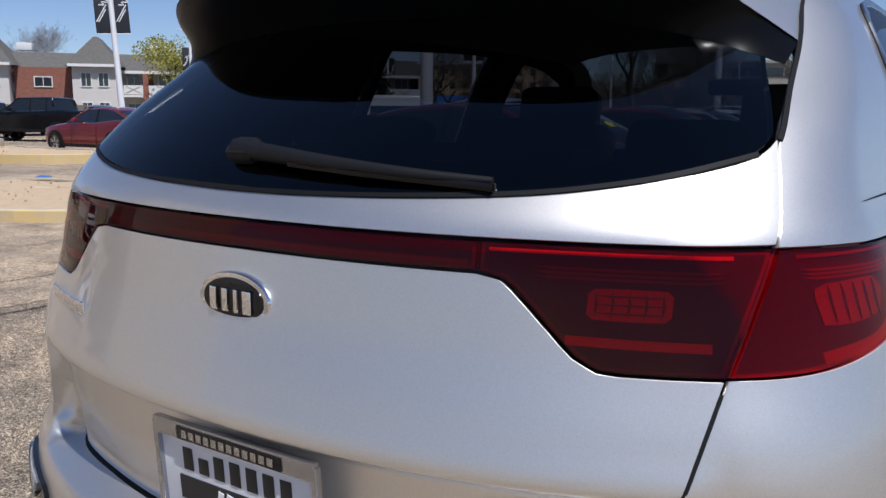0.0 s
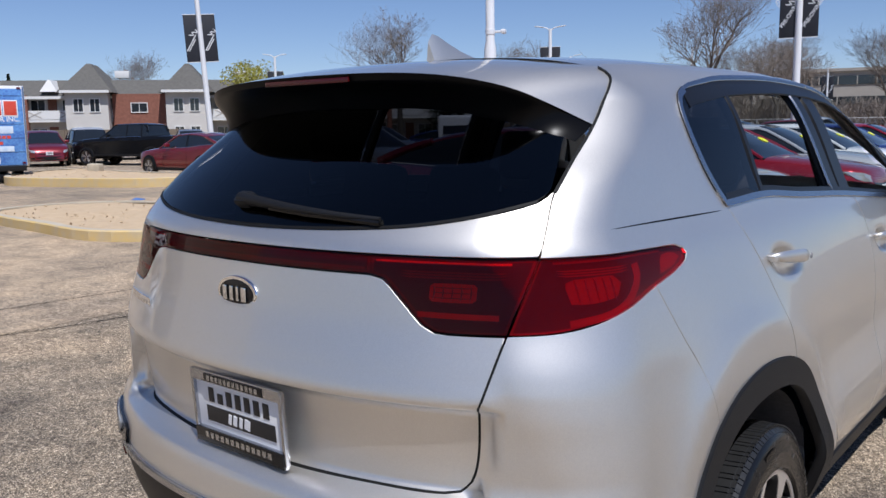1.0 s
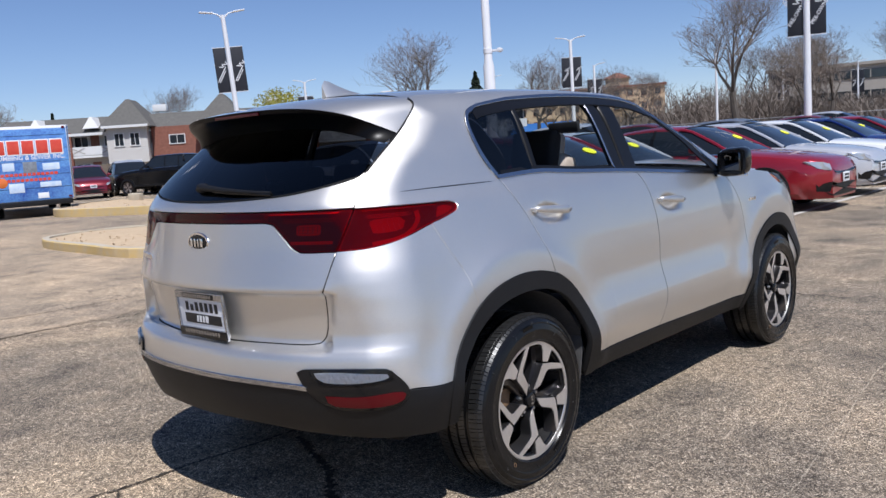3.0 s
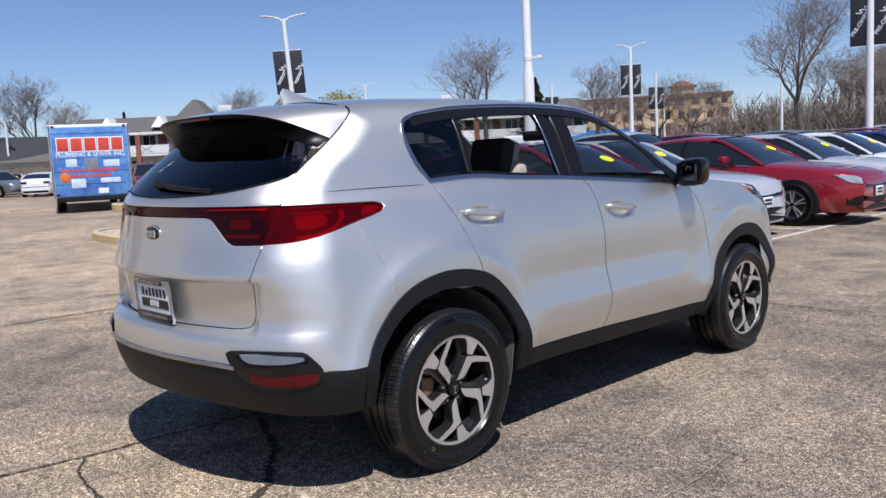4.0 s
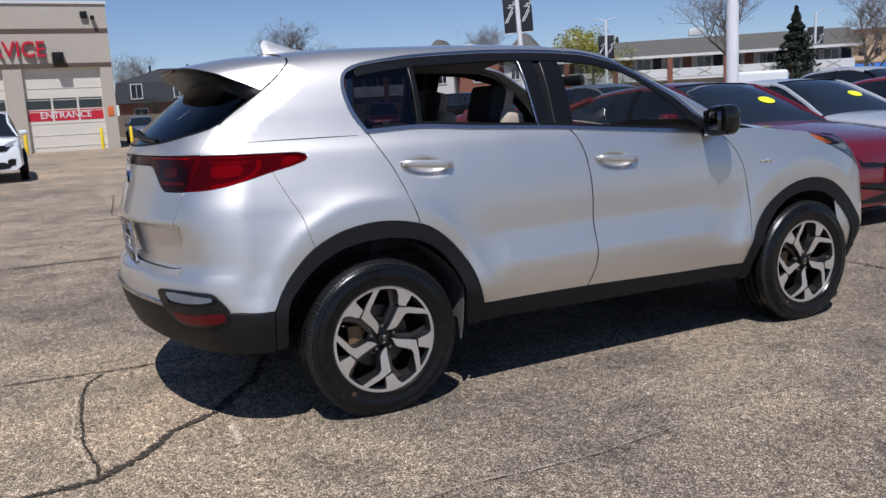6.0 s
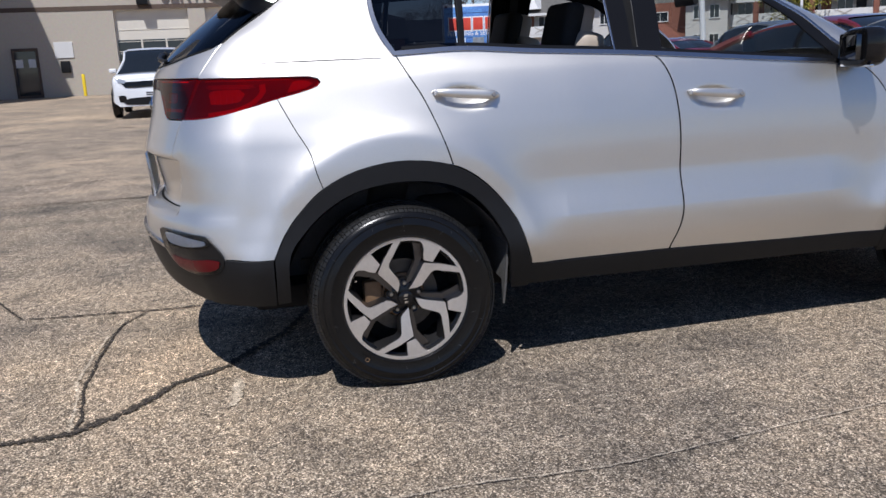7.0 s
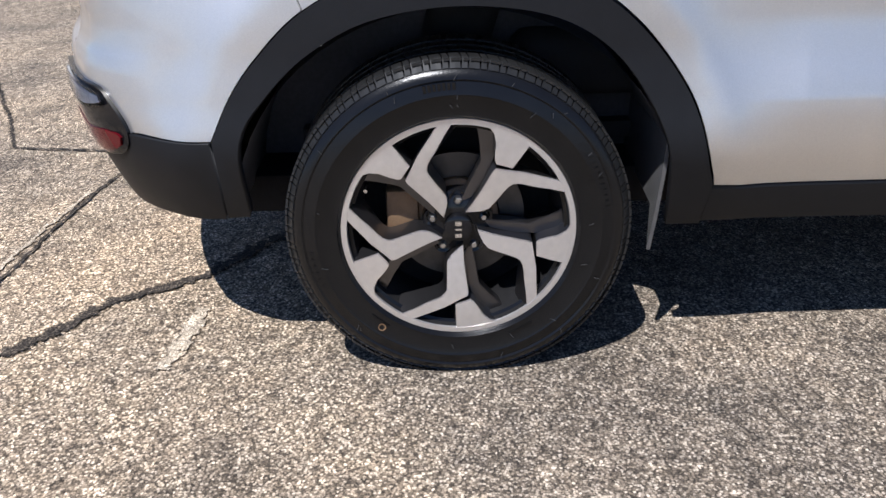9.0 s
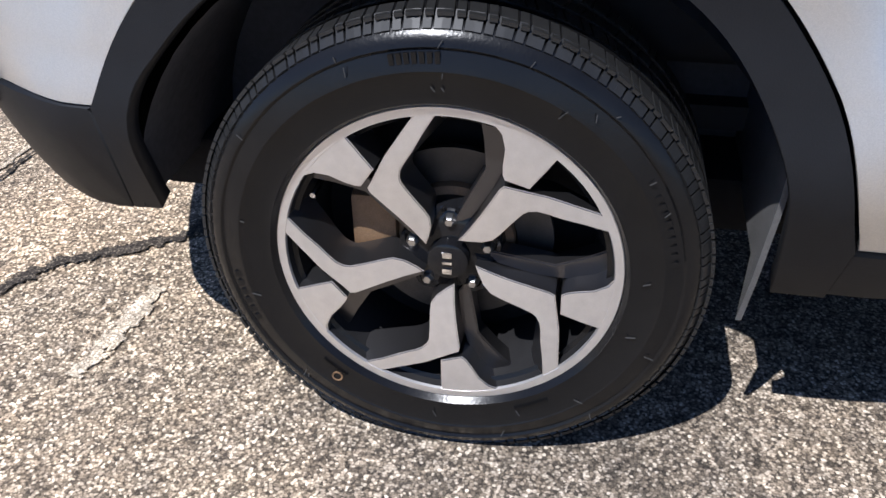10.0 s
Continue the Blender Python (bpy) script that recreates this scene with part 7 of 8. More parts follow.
leafy_tree("dark green pointed conifer far off", 10.0, 4.0, 7, pose(-122.0, 52.0, 0), LEAF_DARK, True, 3000)
leafy_tree("tree in pale spring bud", 9.5, 6.5, 8, pose(-122.0, 47.5, 0), LEAF_PALE, leaves=3500)
leafy_tree("tree in pale spring bud", 8.5, 9.0, 9, pose(-128.0, 60.0, 0), LEAF_PALE, leaves=3500)
leafy_tree("dark evergreen shrub beside a house", 4.5, 4.0, 10, pose(-100.0, 14.2, 0), LEAF_DARK, leaves=2500)


def thicket(x0, y0, x1, y1, n, h, seed):
    """A far belt of bare brush."""
    rng = np.random.default_rng(seed)
    verts, faces = [], []
    for _ in range(n):
        t = rng.random()
        b = np.array([x0 + (x1 - x0) * t + rng.normal(0, 3), y0 + (y1 - y0) * t + rng.normal(0, 3), 0.0])
        for _ in range(9):
            d = np.array([rng.normal(0, 0.35), rng.normal(0, 0.35), 1.0]) * h * rng.uniform(0.35, 1.0)
            a = b + np.array([rng.normal(0, 0.5), rng.normal(0, 0.5), 0])
            s = np.array([0.07, 0.03, 0]) * rng.uniform(0.5, 1.3)
            k = len(verts)
            verts += [tuple(a - s), tuple(a + s), tuple(a + d)]
            faces.append((k, k + 1, k + 2))
            for _ in range(3):
                q = a + d * rng.uniform(0.4, 0.9)
                e = q + np.array([rng.normal(0, 0.8), rng.normal(0, 0.8), rng.uniform(0.3, 1.2)])
                k = len(verts)
                verts += [tuple(q - s * 0.6), tuple(q + s * 0.6), tuple(e)]
                faces.append((k, k + 1, k + 2))
    ob = mesh_part("thicket", verts, faces, TWIG, None)
    return tagged(ob, "bare brown brush along the edge of the lot", "brush", kind="stuff")


thicket(-55, 105, 20, 125, 420, 5.0, 1)
thicket(-100, 85, -55, 105, 200, 4.5, 2)
thicket(-45, 93, -33, 98, 170, 7.0, 4)
thicket(-33, 99, 20, 108, 330, 4.6, 5)
thicket(-135, 25, -120, 70, 160, 5.0, 3)

# ---- buildings ----
PALE_WALL = material("off_white_siding", (0.54, 0.52, 0.49), 0.8, spots=0.08, size=1)
BRICK = material("red_brick", (0.27, 0.11, 0.075), 0.9, spots=0.4, size=4, bump=0.006)
SHINGLE = material("grey_shingle", (0.125, 0.12, 0.11), 0.9, spots=0.35, size=3, bump=0.01)
SLATE = material("dark_shingle", (0.035, 0.037, 0.042), 0.85, spots=0.3, size=3, bump=0.01)
TRIM_WHITE = material("white_trim", (0.66, 0.66, 0.65), 0.6, spots=0.05, size=2)
PANE = material("window_pane", (0.02, 0.025, 0.03), 0.05, coat=0.4)
TAN_WALL = material("tan_stucco", (0.60, 0.45, 0.29), 0.85, spots=0.12, size=0.6)
GREY_BAND = material("grey_concrete_band", (0.36, 0.33, 0.29), 0.85, spots=0.15, size=0.8)


def window(parent, at, w, h, axis, frame_mat, depth=0.10, name="window"):
    """A window on a wall that looks along -axis's normal: frame, sill and pane. at: its middle; axis: the wall's direction in degrees."""
    turn = Euler((0, 0, radians(axis))).to_matrix()
    bm = bmesh.new()
    t = 0.09
    for sx in (-1, 1):
        block(bm, (t, depth, h), Vector(at) + turn @ Vector((sx * (w - t) / 2, 0, 0)), turn)
        block(bm, (w - 2 * t, depth, t), Vector(at) + turn @ Vector((0, 0, sx * (h - t) / 2)), turn)
    block(bm, (t * 0.6, depth * 0.8, h - 2 * t), Vector(at), turn)
    ob = part(name, bm, frame_mat, parent, smooth=False)
    part("pane", solid((w - 2 * t, 0.02, h - 2 * t), Vector(at) + turn @ Vector((0, 0.012, 0)), turn), PANE, ob, smooth=False)
    return ob


def prism(points, h0, h1):
    """An upright prism over a plan."""
    bm = bmesh.new()
    a, b = [bm.verts.new((*p, h0)) for p in points], [bm.verts.new((*p, h1)) for p in points]
    bm.faces.new(a[::-1])
    bm.faces.new(b)
    for i in range(len(a)):
        j = (i + 1) % len(a)
        bm.faces.new((a[i], a[j], b[j], b[i]))
    bmesh.ops.recalc_face_normals(bm, faces=bm.faces)
    return bm


def hipped(x0, x1, y0, y1, z0, z1, inset_x, inset_y):
    bm = bmesh.new()
    a = [bm.verts.new(p) for p in ((x0, y0, z0), (x1, y0, z0), (x1, y1, z0), (x0, y1, z0))]
    b = [bm.verts.new(p) for p in ((x0 + inset_x, y0 + inset_y, z1), (x1 - inset_x, y0 + inset_y, z1), (x1 - inset_x, y1 - inset_y, z1), (x0 + inset_x, y1 - inset_y, z1))]
    bm.faces.new(a[::-1])
    bm.faces.new(b)
    for i in range(4):
        bm.faces.new((a[i], a[(i + 1) % 4], b[(i + 1) % 4], b[i]))
    bmesh.ops.remove_doubles(bm, verts=bm.verts, dist=1e-4)
    bmesh.ops.recalc_face_normals(bm, faces=bm.faces)
    return bm


def inn():
    """A long two-storey inn: pale galleries, brick bays, grey roof with gabled bays. Its front runs along local +x and looks along -y."""
    L = 60.0
    ob = thing("inn_building", "long two-storey inn with grey roof and white galleries", "building", place=pose(-97.5, 35.5, 0, 0, 0, math.degrees(math.atan2(44, 39))))
    part("wall", solid((L, 10, 6.0), (L / 2, 5.0, 3.0)), PALE_WALL, ob, smooth=False)
    part("roof", hipped(-1.0, L + 1.0, -1.6, 11.5, 5.45, 7.5, 1.0, 3.4), SHINGLE, ob, smooth=False)
    part("fascia", solid((L + 2, 0.12, 0.30), (L / 2, -1.62, 5.45)), TRIM_WHITE, ob, smooth=False)
    part("gallery_floor", solid((L, 1.5, 0.25), (L / 2, -0.75, 2.95)), TRIM_WHITE, ob, smooth=False)
    rail = bmesh.new()
    block(rail, (L, 0.06, 0.95), (L / 2, -1.48, 3.60))
    part("gallery_rail", rail, TRIM_WHITE, ob, "white gallery parapet", smooth=False)
    for i in range(18):
        x = 1.8 + i * 3.3
        for z in (1.45, 4.55):
            window(ob, (x, -0.03, z), 1.6, 1.5, 0, TRIM_WHITE)
            part("door", solid((0.95, 0.06, 2.05), (x + 1.5, -0.02, z - 0.15)), SLATE if i % 2 else BRICK, ob, smooth=False)
        part("rail_cross", solid((1.6, 0.03, 0.07), (x, -1.53, 3.62), Euler((0, radians(26), 0)).to_matrix()), GREY_BAND, ob, smooth=False)
        part("rail_cross", solid((1.6, 0.03, 0.07), (x, -1.535, 3.62), Euler((0, radians(-26), 0)).to_matrix()), GREY_BAND, ob, smooth=False)
    for x in (3.0, 7.5, 29.5, 35.0, 41.0, 47.0, 53.5):
        part("brick_pier", solid((0.55, 0.55, 5.7), (x, -1.40, 2.85)), BRICK, ob, smooth=False)
    for x in (14.2, 24.6):
        bay = part("bay", solid((4.4, 2.2, 6.0), (x, -1.9, 3.0)), PALE_WALL, ob, "white gabled bay", smooth=False)
        for s in (-1, 1):
            window(bay, (x + s * 0.85, -3.05, 4.55), 1.1, 1.5, 0, TRIM_WHITE)
            window(bay, (x + s * 0.85, -3.05, 1.55), 1.1, 1.4, 0, TRIM_WHITE)
        part("bay_roof", hipped(x - 2.9, x + 2.9, -3.7, 5.0, 5.9, 9.1, 2.7, 2.6), SHINGLE, bay, smooth=False)
        part("bay_trim", solid((5.0, 0.14, 0.28), (x, -3.66, 6.0)), TRIM_WHITE, bay, smooth=False)
    part("brick_front", solid((5.6, 1.0, 5.8), (19.4, -1.3, 2.9)), BRICK, ob, "red brick front between the bays", smooth=False)
    window(ob, (19.4, -1.85, 4.3), 1.8, 1.1, 0, TRIM_WHITE)
    for x in (4.0, 10.0):
        part("dormer", hipped(x - 0.9, x + 0.9, -1.5, 2.0, 6.1, 7.4, 0.8, 0.4), TRIM_WHITE, ob, "small white dormer", smooth=False)
    for x in (16.5, 30.0, 44.0):
        part("roof_unit", solid((1.6, 1.2, 0.8), (x, 5.0, 8.3), None, 0.05), TRIM_WHITE, ob)
    return ob


inn()


def mansard_house():
    """Brick ground floor under a dark mansard with white windows. Its front runs along local +x and looks along -y."""
    ob = thing("house", "brick house with dark mansard roof and white windows", "house", place=pose(-115.0, 12.0, 0, 0, 0, 80))
    part("wall", solid((14.5, 9, 4.0), (7.0, 4.5, 2.0)), BRICK, ob, "red brick ground floor", smooth=False)
    part("mansard", hipped(-0.8, 14.8, -0.8, 9.8, 3.7, 6.4, 0.5, 0.6), SLATE, ob, smooth=False)
    part("roof", hipped(-0.3, 14.3, -0.2, 9.2, 6.4, 8.3, 5.5, 4.2), SLATE, ob, smooth=False)
    for x in (2.2, 7.6, 11.2):
        window(ob, (x, -0.62, 5.2), 1.5, 2.0, 0, TRIM_WHITE, 0.5)
    for x in (2.5, 8.5, 11.8):
        window(ob, (x, -0.03, 2.2), 1.8, 1.6, 0, TRIM_WHITE)
    wing = part("wing", solid((11, 7, 3.4), (20.0, 5.0, 1.7)), BRICK, ob, "lower brick wing", smooth=False)
    part("wing_roof", hipped(14.0, 26.2, 0.8, 9.2, 3.3, 6.3, 0.4, 4.0), SLATE, wing, smooth=False)
    for x in (15.6, 17.4):
        part("porch_post", solid((0.25, 0.25, 3.2), (x, 0.9, 1.6)), TRIM_WHITE, wing, smooth=False)
    for x in (16.5, 20.0, 23.0):
        window(wing, (x, 1.47, 1.9), 1.4, 1.6, 0, TRIM_WHITE)
    for x, y in ((4.0, 5.0), (9.0, 4.0), (12.0, 5.0)):
        part("roof_vent", tube([(x, y, 7.2), (x, y, 8.8)], 0.15, 8), SLATE, ob)
    return ob


mansard_house()


def bungalow(x, y, rz):
    ob = thing("house", "low pale house with grey roof far off", "house", place=pose(x, y, 0, 0, 0, rz))
    part("wall", solid((14, 8, 3.0), (0, 4, 1.5)), PALE_WALL, ob, smooth=False)
    part("roof", hipped(-7.6, 7.6, -0.6, 8.6, 2.9, 5.2, 3.0, 4.2), SHINGLE, ob, smooth=False)
    for k in (-4.5, -1.0, 4.0):
        window(ob, (k, -0.03, 1.7), 1.8, 1.3, 0, TRIM_WHITE)


bungalow(-112.0, 33.0, 75)
bungalow(-118.0, 44.0, 75)


def long_block(name, label, x, y, rz, L, depth, storeys, sh, wall, band, wins, roof_lip=0.5, tower=None):
    """A far block of several storeys with rows of windows; its front runs along local +x."""
    ob = thing(name, label, "building", place=pose(x, y, 0, 0, 0, rz))
    part("wall", solid((L, depth, storeys * sh), (L / 2, depth / 2, storeys * sh / 2)), wall, ob, smooth=False)
    part("roof_edge", solid((L + 1, depth + 1, roof_lip), (L / 2, depth / 2, storeys * sh + roof_lip / 2)), band, ob, smooth=False)
    for k in range(storeys):
        z = (k + 0.55) * sh
        if wins == 0:
            part("window_band", solid((L - 1.5, 0.2, sh * 0.42), (L / 2, -0.04, z)), PANE, ob, "dark band of windows", smooth=False)
            for i in range(int(L / 3)):
                part("mullion", solid((0.16, 0.3, sh * 0.42), (1.5 + 3 * i, -0.06, z)), band, ob, smooth=False)
        else:
            for i in range(wins):
                window(ob, ((i + 0.5) * L / wins, -0.05, z), L / wins * 0.42, sh * 0.52, 0, band, 0.2)
                if i % 2 == 0:
                    part("balcony", solid((L / wins * 0.8, 1.1, 0.9), ((i + 0.5) * L / wins, -0.55, z - sh * 0.42)), wall, ob, smooth=False)
    if tower:
        part("tower", solid((6, 6, storeys * sh + 2.5), (tower, 3, (storeys * sh + 2.5) / 2)), wall, ob, smooth=False)
        part("tower_roof", hipped(tower - 3.6, tower + 3.6, -0.6, 6.6, storeys * sh + 2.5, storeys * sh + 4.0, 3.0, 3.0), BRICK, ob, smooth=False)
    return ob


long_block("apartment_block", "tan four-storey apartment block far off", -140.0, 178.0, 30, 46, 14, 4, 3.4, TAN_WALL, BRICK, 13, tower=34)
long_block("office_block", "three-storey office block with dark window bands", -55.0, 152.0, 13, 70, 20, 3, 3.5, GREY_BAND, GREY_BAND, 0)
BLUE_TARP = material("blue_awning", (0.03, 0.14, 0.42), 0.6, spots=0.2, size=2)
shed = thing("shed", "small shed with a blue roof far off", "shed", place=pose(-54.2, 79.4, 0, 0, 0, 30))
part("wall", solid((7, 4, 2.2), (0, 2, 1.1)), TAN_WALL, shed, smooth=False)
part("roof", hipped(-4, 4, -0.5, 4.5, 2.2, 3.4, 0.5, 2.2), BLUE_TARP, shed, smooth=False)
van = thing("van", "plain white delivery van in a rear row", "van", place=faced(-18.3, 23.4, -50))
part("body", solid((1.95, 5.2, 1.65), (0, 0, 1.12), None, 0.12, 3), PAINTS["white"], van)
part("windscreen", solid((1.6, 0.05, 0.55), (0, 2.585, 1.55), Euler((radians(18), 0, 0)).to_matrix(), 0.02), GLASS_CAR, van)
for sx in (1, -1):
    for y in (-1.6, 1.65):
        bm = lathe([(0.02, -0.02), (0.2, -0.02), (0.33, 0.0), (0.35, -0.03), (0.35, -0.2), (0.02, -0.22)], 28)
        for v in bm.verts:
            v.co.x *= sx
        bmesh.ops.translate(bm, vec=(sx * 0.985, y, 0.35), verts=bm.verts)
        bmesh.ops.recalc_face_normals(bm, faces=bm.faces)
        part("wheel", bm, RUBBER, van)

# fences
WIRE = material("galvanised_wire", (0.42, 0.43, 0.44), 0.4, 0.8)
TIMBER = material("weathered_fence_board", (0.20, 0.16, 0.12), 0.9, spots=0.3, size=2)


def wire_fence(a, b, h=2.0):
    ob = thing("wire_fence", "galvanised wire fence along the lot", "fence")
    a, b = Vector(a), Vector(b)
    n = int((b - a).length / 3)
    for i in range(n + 1):
        p = a.lerp(b, i / n)
        part("post", tube([(*p.xy, 0), (*p.xy, h)], 0.04, 6), WIRE, ob)
    for z in (h, h * 0.55, 0.15):
        part("rail", tube([(*a.xy, z), (*b.xy, z)], 0.025, 5), WIRE, ob)
    bm = bmesh.new()
    L = (b - a).length
    d = (b - a).normalized()
    for i in range(int(L / 0.5)):
        for s in (1, -1):
            p, q = a + d * i * 0.5, a + d * (i * 0.5 + s * h * 0.6)
            w = d * 0.012
            k = [bm.verts.new((*(p - w).xy, 0.1)), bm.verts.new((*(p + w).xy, 0.1)), bm.verts.new((*(q + w).xy, h)), bm.verts.new((*(q - w).xy, h))]
            bm.faces.new(k)
    tagged(part("mesh_wire", bm, WIRE, ob, smooth=False), kind="stuff")


wire_fence((-60, 72, 0), (10, 88, 0))
fence = thing("board_fence", "low weathered board fence before the houses", "fence")
part("boarding", solid((0.05, 60, 1.9), (-76.0, 20, 0.95)), TIMBER, fence, smooth=False)
for i in range(25):
    part("post", solid((0.12, 0.12, 2.0), (-75.95, -9 + 2.4 * i, 1.0)), TIMBER, fence, smooth=False)


# ---- service building ----
def block_wall():
    m = bpy.data.materials.new("painted_split_block")
    m.use_nodes = True
    n, l = m.node_tree.nodes, m.node_tree.links
    b = n["Principled BSDF"]
    b.inputs["Roughness"].default_value = 0.9
    where, swap, brick, noise_tex, mix = (n.new(k) for k in ("ShaderNodeTexCoord", "ShaderNodeMapping", "ShaderNodeTexBrick", "ShaderNodeTexNoise", "ShaderNodeMix"))
    swap.inputs["Rotation"].default_value = (radians(90), 0, radians(90))
    l.new(where.outputs["Object"], swap.inputs["Vector"])
    l.new(swap.outputs[0], brick.inputs["Vector"])
    l.new(where.outputs["Object"], noise_tex.inputs["Vector"])
    noise_tex.inputs["Scale"].default_value, noise_tex.inputs["Detail"].default_value = 9, 6
    for k, v in (("Scale", 1.0), ("Brick Width", 0.40), ("Row Height", 0.20), ("Mortar Size", 0.012)):
        brick.inputs[k].default_value = v
    brick.inputs["Color1"].default_value, brick.inputs["Color2"].default_value, brick.inputs["Mortar"].default_value = (0.86, 0.79, 0.68, 1), (0.74, 0.66, 0.56, 1), (0.50, 0.45, 0.38, 1)
    mix.data_type, mix.blend_type = "RGBA", "MULTIPLY"
    mix.inputs[0].default_value = 0.22
    l.new(brick.outputs["Color"], mix.inputs[6])
    l.new(noise_tex.outputs["Color"], mix.inputs[7])
    l.new(mix.outputs[2], b.inputs["Base Color"])
    bump = n.new("ShaderNodeBump")
    bump.inputs["Distance"].default_value = 0.01
    bump.invert = True
    l.new(brick.outputs["Fac"], bump.inputs["Height"])
    l.new(bump.outputs["Normal"], b.inputs["Normal"])
    return m


BLOCKS = block_wall()
BROWN_BAND = material("brown_block_band", (0.12, 0.085, 0.065), 0.9, spots=0.3, size=4, bump=0.01)
DOOR_PAINT = material("cream_roller_door", (0.68, 0.64, 0.56), 0.5, spots=0.08, size=1.5)
SIGN_RED = material("red_sign", (0.52, 0.015, 0.035), 0.4, spots=0.1, size=4)
BOLLARD = material("yellow_bollard", (0.80, 0.58, 0.02), 0.5, spots=0.15, size=5)


def service_building():
    """Its front looks along +x; local y runs along the front."""
    ob = thing("service_building", "pale block service building with two roller doors", "building", place=pose(-43.8, 0, 0))
    zt, y1, y0 = 7.45, 3.80, -30.0
    doors = [(-0.52, 3.19), (-5.1, -1.39)]
    dh = 4.25
    cuts = [y0] + [c for d in reversed(doors) for c in d] + [y1]
    for a, b in zip(cuts[0::2], cuts[1::2]):
        part("pier", solid((0.35, b - a, dh), (-0.175, (a + b) / 2, dh / 2)), BLOCKS, ob, smooth=False)
    part("upper_wall", solid((0.35, y1 - y0, zt - dh), (-0.175, (y0 + y1) / 2, (zt + dh) / 2)), BLOCKS, ob, smooth=False)
    part("side_wall", solid((24, 0.35, zt), (-12.35, y1 - 0.176, zt / 2)), BLOCKS, ob, smooth=False)
    part("rear_wall", solid((0.3, y1 - y0, zt), (-24.2, (y0 + y1) / 2, zt / 2)), BLOCKS, ob, smooth=False)
    part("far_wall", solid((24, 0.35, zt), (-12.35, y0 + 0.176, zt / 2)), BLOCKS, ob, smooth=False)
    part("roof", solid((24, y1 - y0 - 0.4, 0.2), (-12.3, (y0 + y1) / 2, zt - 0.3)), SLATE, ob, smooth=False)
    part("floor_slab", solid((23, y1 - y0 - 0.4, 0.06), (-12.0, (y0 + y1) / 2, 0.03)), CONCRETE, ob, smooth=False)
    part("coping", solid((0.5, y1 - y0 + 0.1, 0.14), (-0.175, (y0 + y1) / 2, zt + 0.07)), TRIM_WHITE, ob, smooth=False)
    for z in (dh + 0.13, 6.11):
        part("band", solid((0.02, y1 - y0 - 0.004, 0.22), (0.012, (y0 + y1) / 2, z)), BROWN_BAND, ob, "brown block band", smooth=False)
    for a, b in doors:
        mid, w = (a + b) / 2, b - a
        door = part("roller_door", solid((0.06, w, dh), (-0.29, mid, dh / 2)), DOOR_PAINT, ob, "cream sectional door with glazed panels", smooth=False)
        for k in range(7):
            part("door_rib", solid((0.02, w, 0.03), (-0.25, mid, 0.25 + 0.6 * k)), DOOR_PAINT, door, smooth=False)
        for k in range(3):
            yy = a + w * (k + 0.5) / 3
            part("pane", solid((0.012, w / 3 - 0.10, 0.54), (-0.253, yy, 2.47)), PANE, door, smooth=False)
            part("pane", solid((0.012, w / 3 - 0.10, 0.54), (-0.253, yy, 1.86)), SIGN_RED if a > -2 else PANE, door, "red sheet behind the glass" if a > -2 else "", smooth=False)
    m = Matrix.Translation((-0.24, 1.33, 1.86)) @ Euler((radians(90), 0, radians(90))).to_matrix().to_4x4()
    words("ENTRANCE", 0.46, 0.003, TRIM_WHITE, "door_lettering", ob, m, wide=1.05)
    m = Matrix.Translation((0.10, -1.0, 5.16)) @ Euler((radians(90), 0, radians(90))).to_matrix().to_4x4()
    words("SERVICE", 1.10, 0.07, SIGN_RED, "sign_lettering", ob, m, wide=0.86, shear=0.0)
    for y in (1.25, -3.6):
        part("flood_lamp", solid((0.35, 0.55, 0.55), (0.2, y, 4.75), None, 0.04), BLACK_PLASTIC, ob)
    part("camera_dome", solid((0.3, 0.2, 0.2), (0.2, 3.1, 6.75), None, 0.06), BLACK_PLASTIC, ob)
    part("alarm_bell", solid((0.12, 0.35, 0.35), (0.12, 2.7, 6.9), None, 0.05), BLACK_PLASTIC, ob)
    # a wing that stands forward, its unseen height added to lengthen its shadow, and a glazed door beside it
    part("wing_wall", solid((10.8, 0.35, 16.0), (5.4, -12.175, 8.0)), BLOCKS, ob, smooth=False)
    part("wing_front", solid((0.35, 17.6, 16.0), (10.62, -21.155, 8.0)), BLOCKS, ob, smooth=False)
    part("wing_roof", solid((10.8, 17.9, 0.2), (5.4, -21.0, 15.9)), SLATE, ob, smooth=False)
    leaf = part("entrance_door", solid((0.06, 1.25, 2.5), (0.04, -9.55, 1.25), None, 0.01), BROWN_BAND, ob, "dark framed glass entrance door", smooth=False)
    part("pane", solid((0.012, 1.0, 2.2), (0.079, -9.55, 1.25)), PANE, leaf, smooth=False)
    for y in (-9.85, -9.25):
        part("notice", solid((0.006, 0.34, 0.42), (0.09, y, 1.75)), TRIM_WHITE, leaf, smooth=False)
    part("notice_board", solid((0.04, 0.9, 0.8), (0.02, -7.7, 2.35), None, 0.01), TRIM_WHITE, ob, smooth=False)
    part("meter_box", solid((0.15, 0.45, 0.6), (0.075, -7.7, 1.5), None, 0.03), BLACK_PLASTIC, ob)
    part("notice", solid((0.02, 0.30, 0.50), (0.012, 3.5, 1.95), None, 0.004), AMBER, ob, "small amber notice")
    return ob


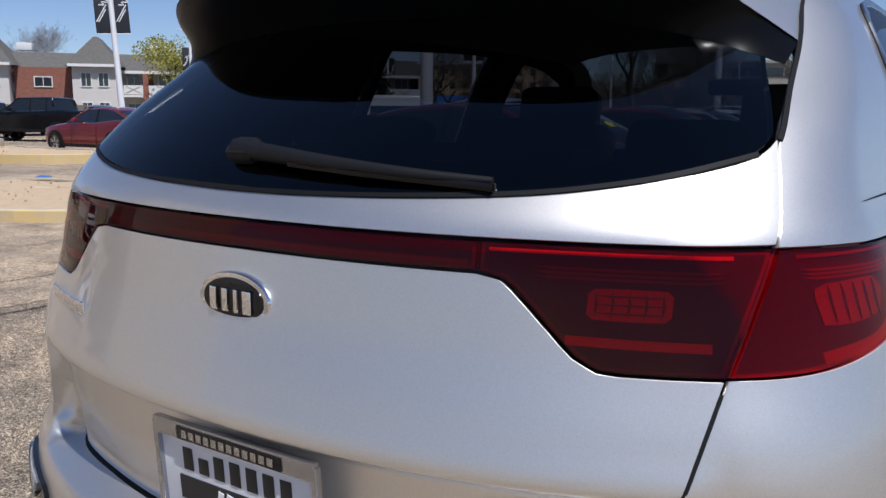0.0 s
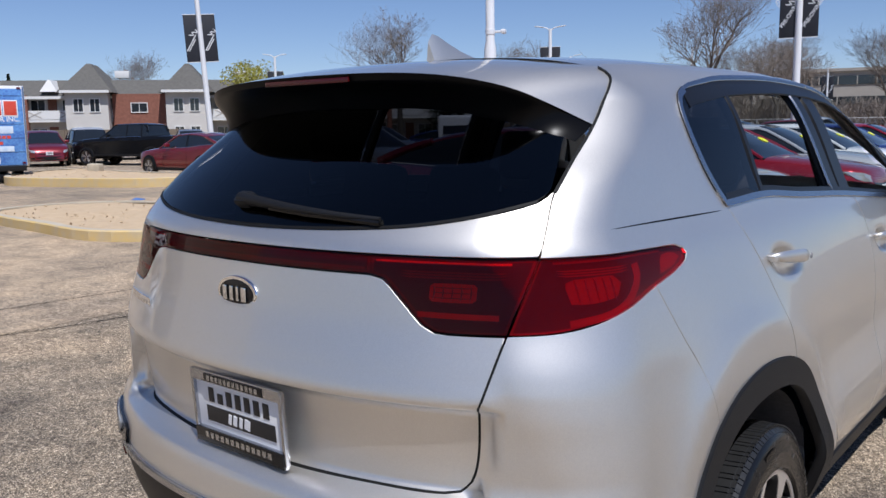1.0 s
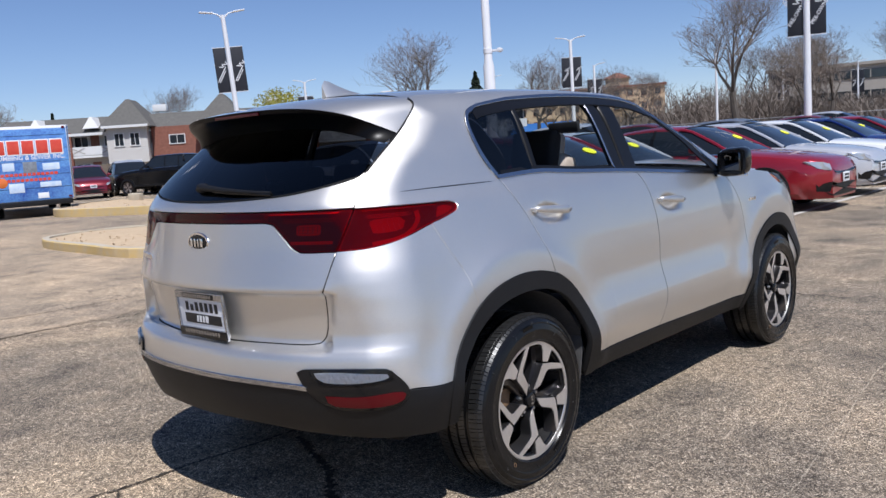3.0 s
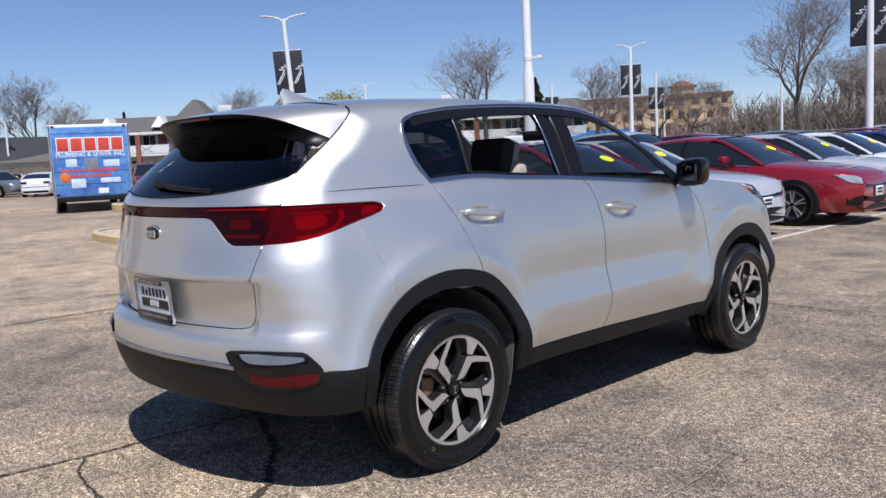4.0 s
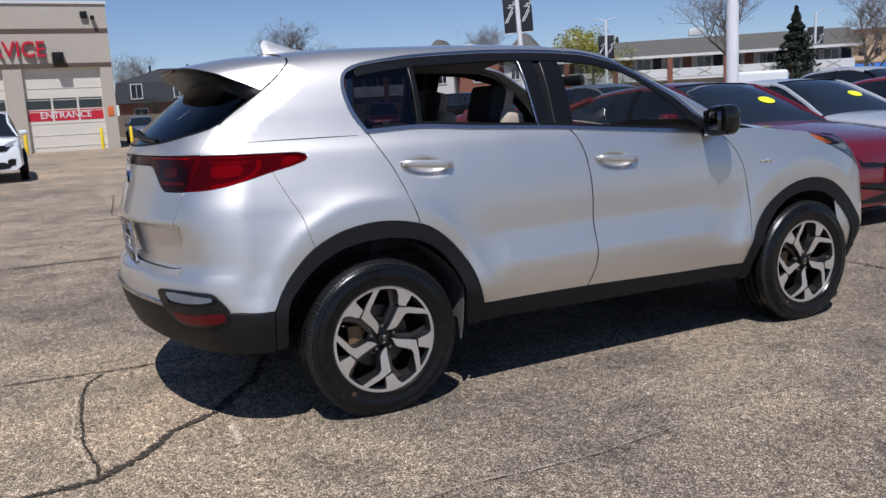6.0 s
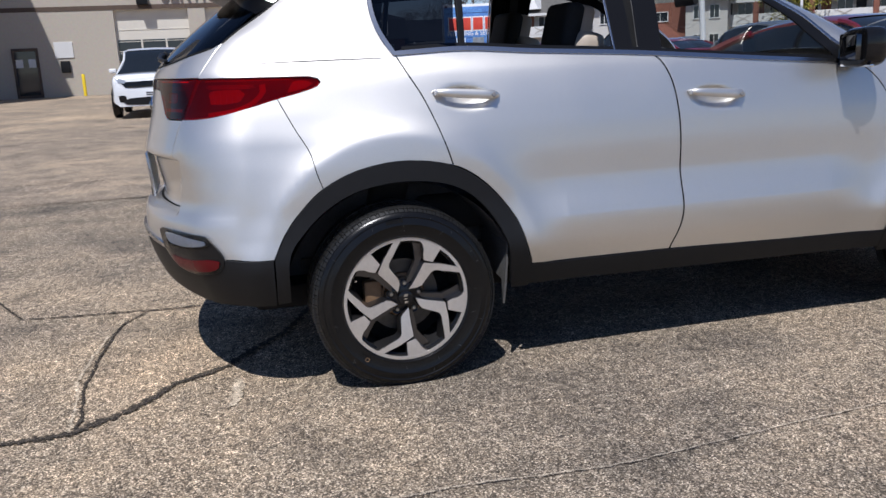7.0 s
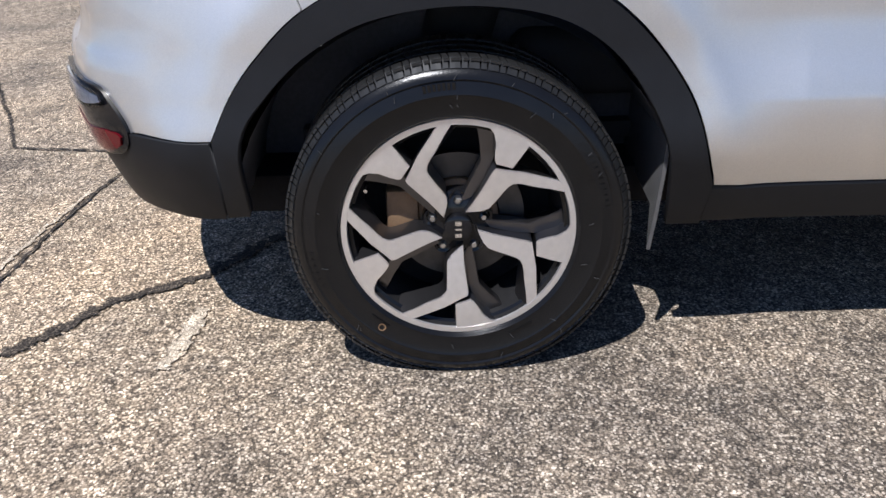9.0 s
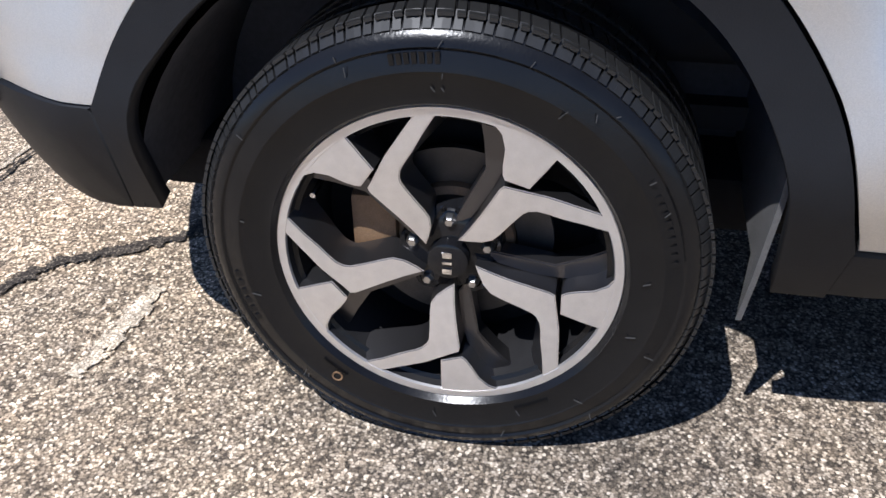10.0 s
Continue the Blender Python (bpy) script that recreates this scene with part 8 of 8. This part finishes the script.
service_building()
for y in (2.85, 4.35, -0.75, -6.85):
    b = thing("bollard", "yellow steel bollard beside a roller door", "bollard", "bollards", pose(-43.1 if y < 4 else -43.4, y, 0))
    part("post", lathe([(0.0, 1.12), (0.06, 1.11), (0.085, 1.06), (0.085, 0.0)], 20, "z"), BOLLARD, b)
scrap = tagged(part("scrap", solid((0.25, 0.16, 0.01), (-15.3, 7.9, 0.012), Euler((0.2, 0.1, 0.4)).to_matrix()), BLUE_TARP, None), "bright blue scrap of litter on the asphalt", "litter")
stone = tagged(part("kerb_stone", solid((0.42, 0.30, 0.26), (-24.55, 11.9, 0.37), Euler((0.05, 0.04, 0.5)).to_matrix(), 0.03), CONCRETE, None), "loose pale concrete block on a gravel bed", "block")
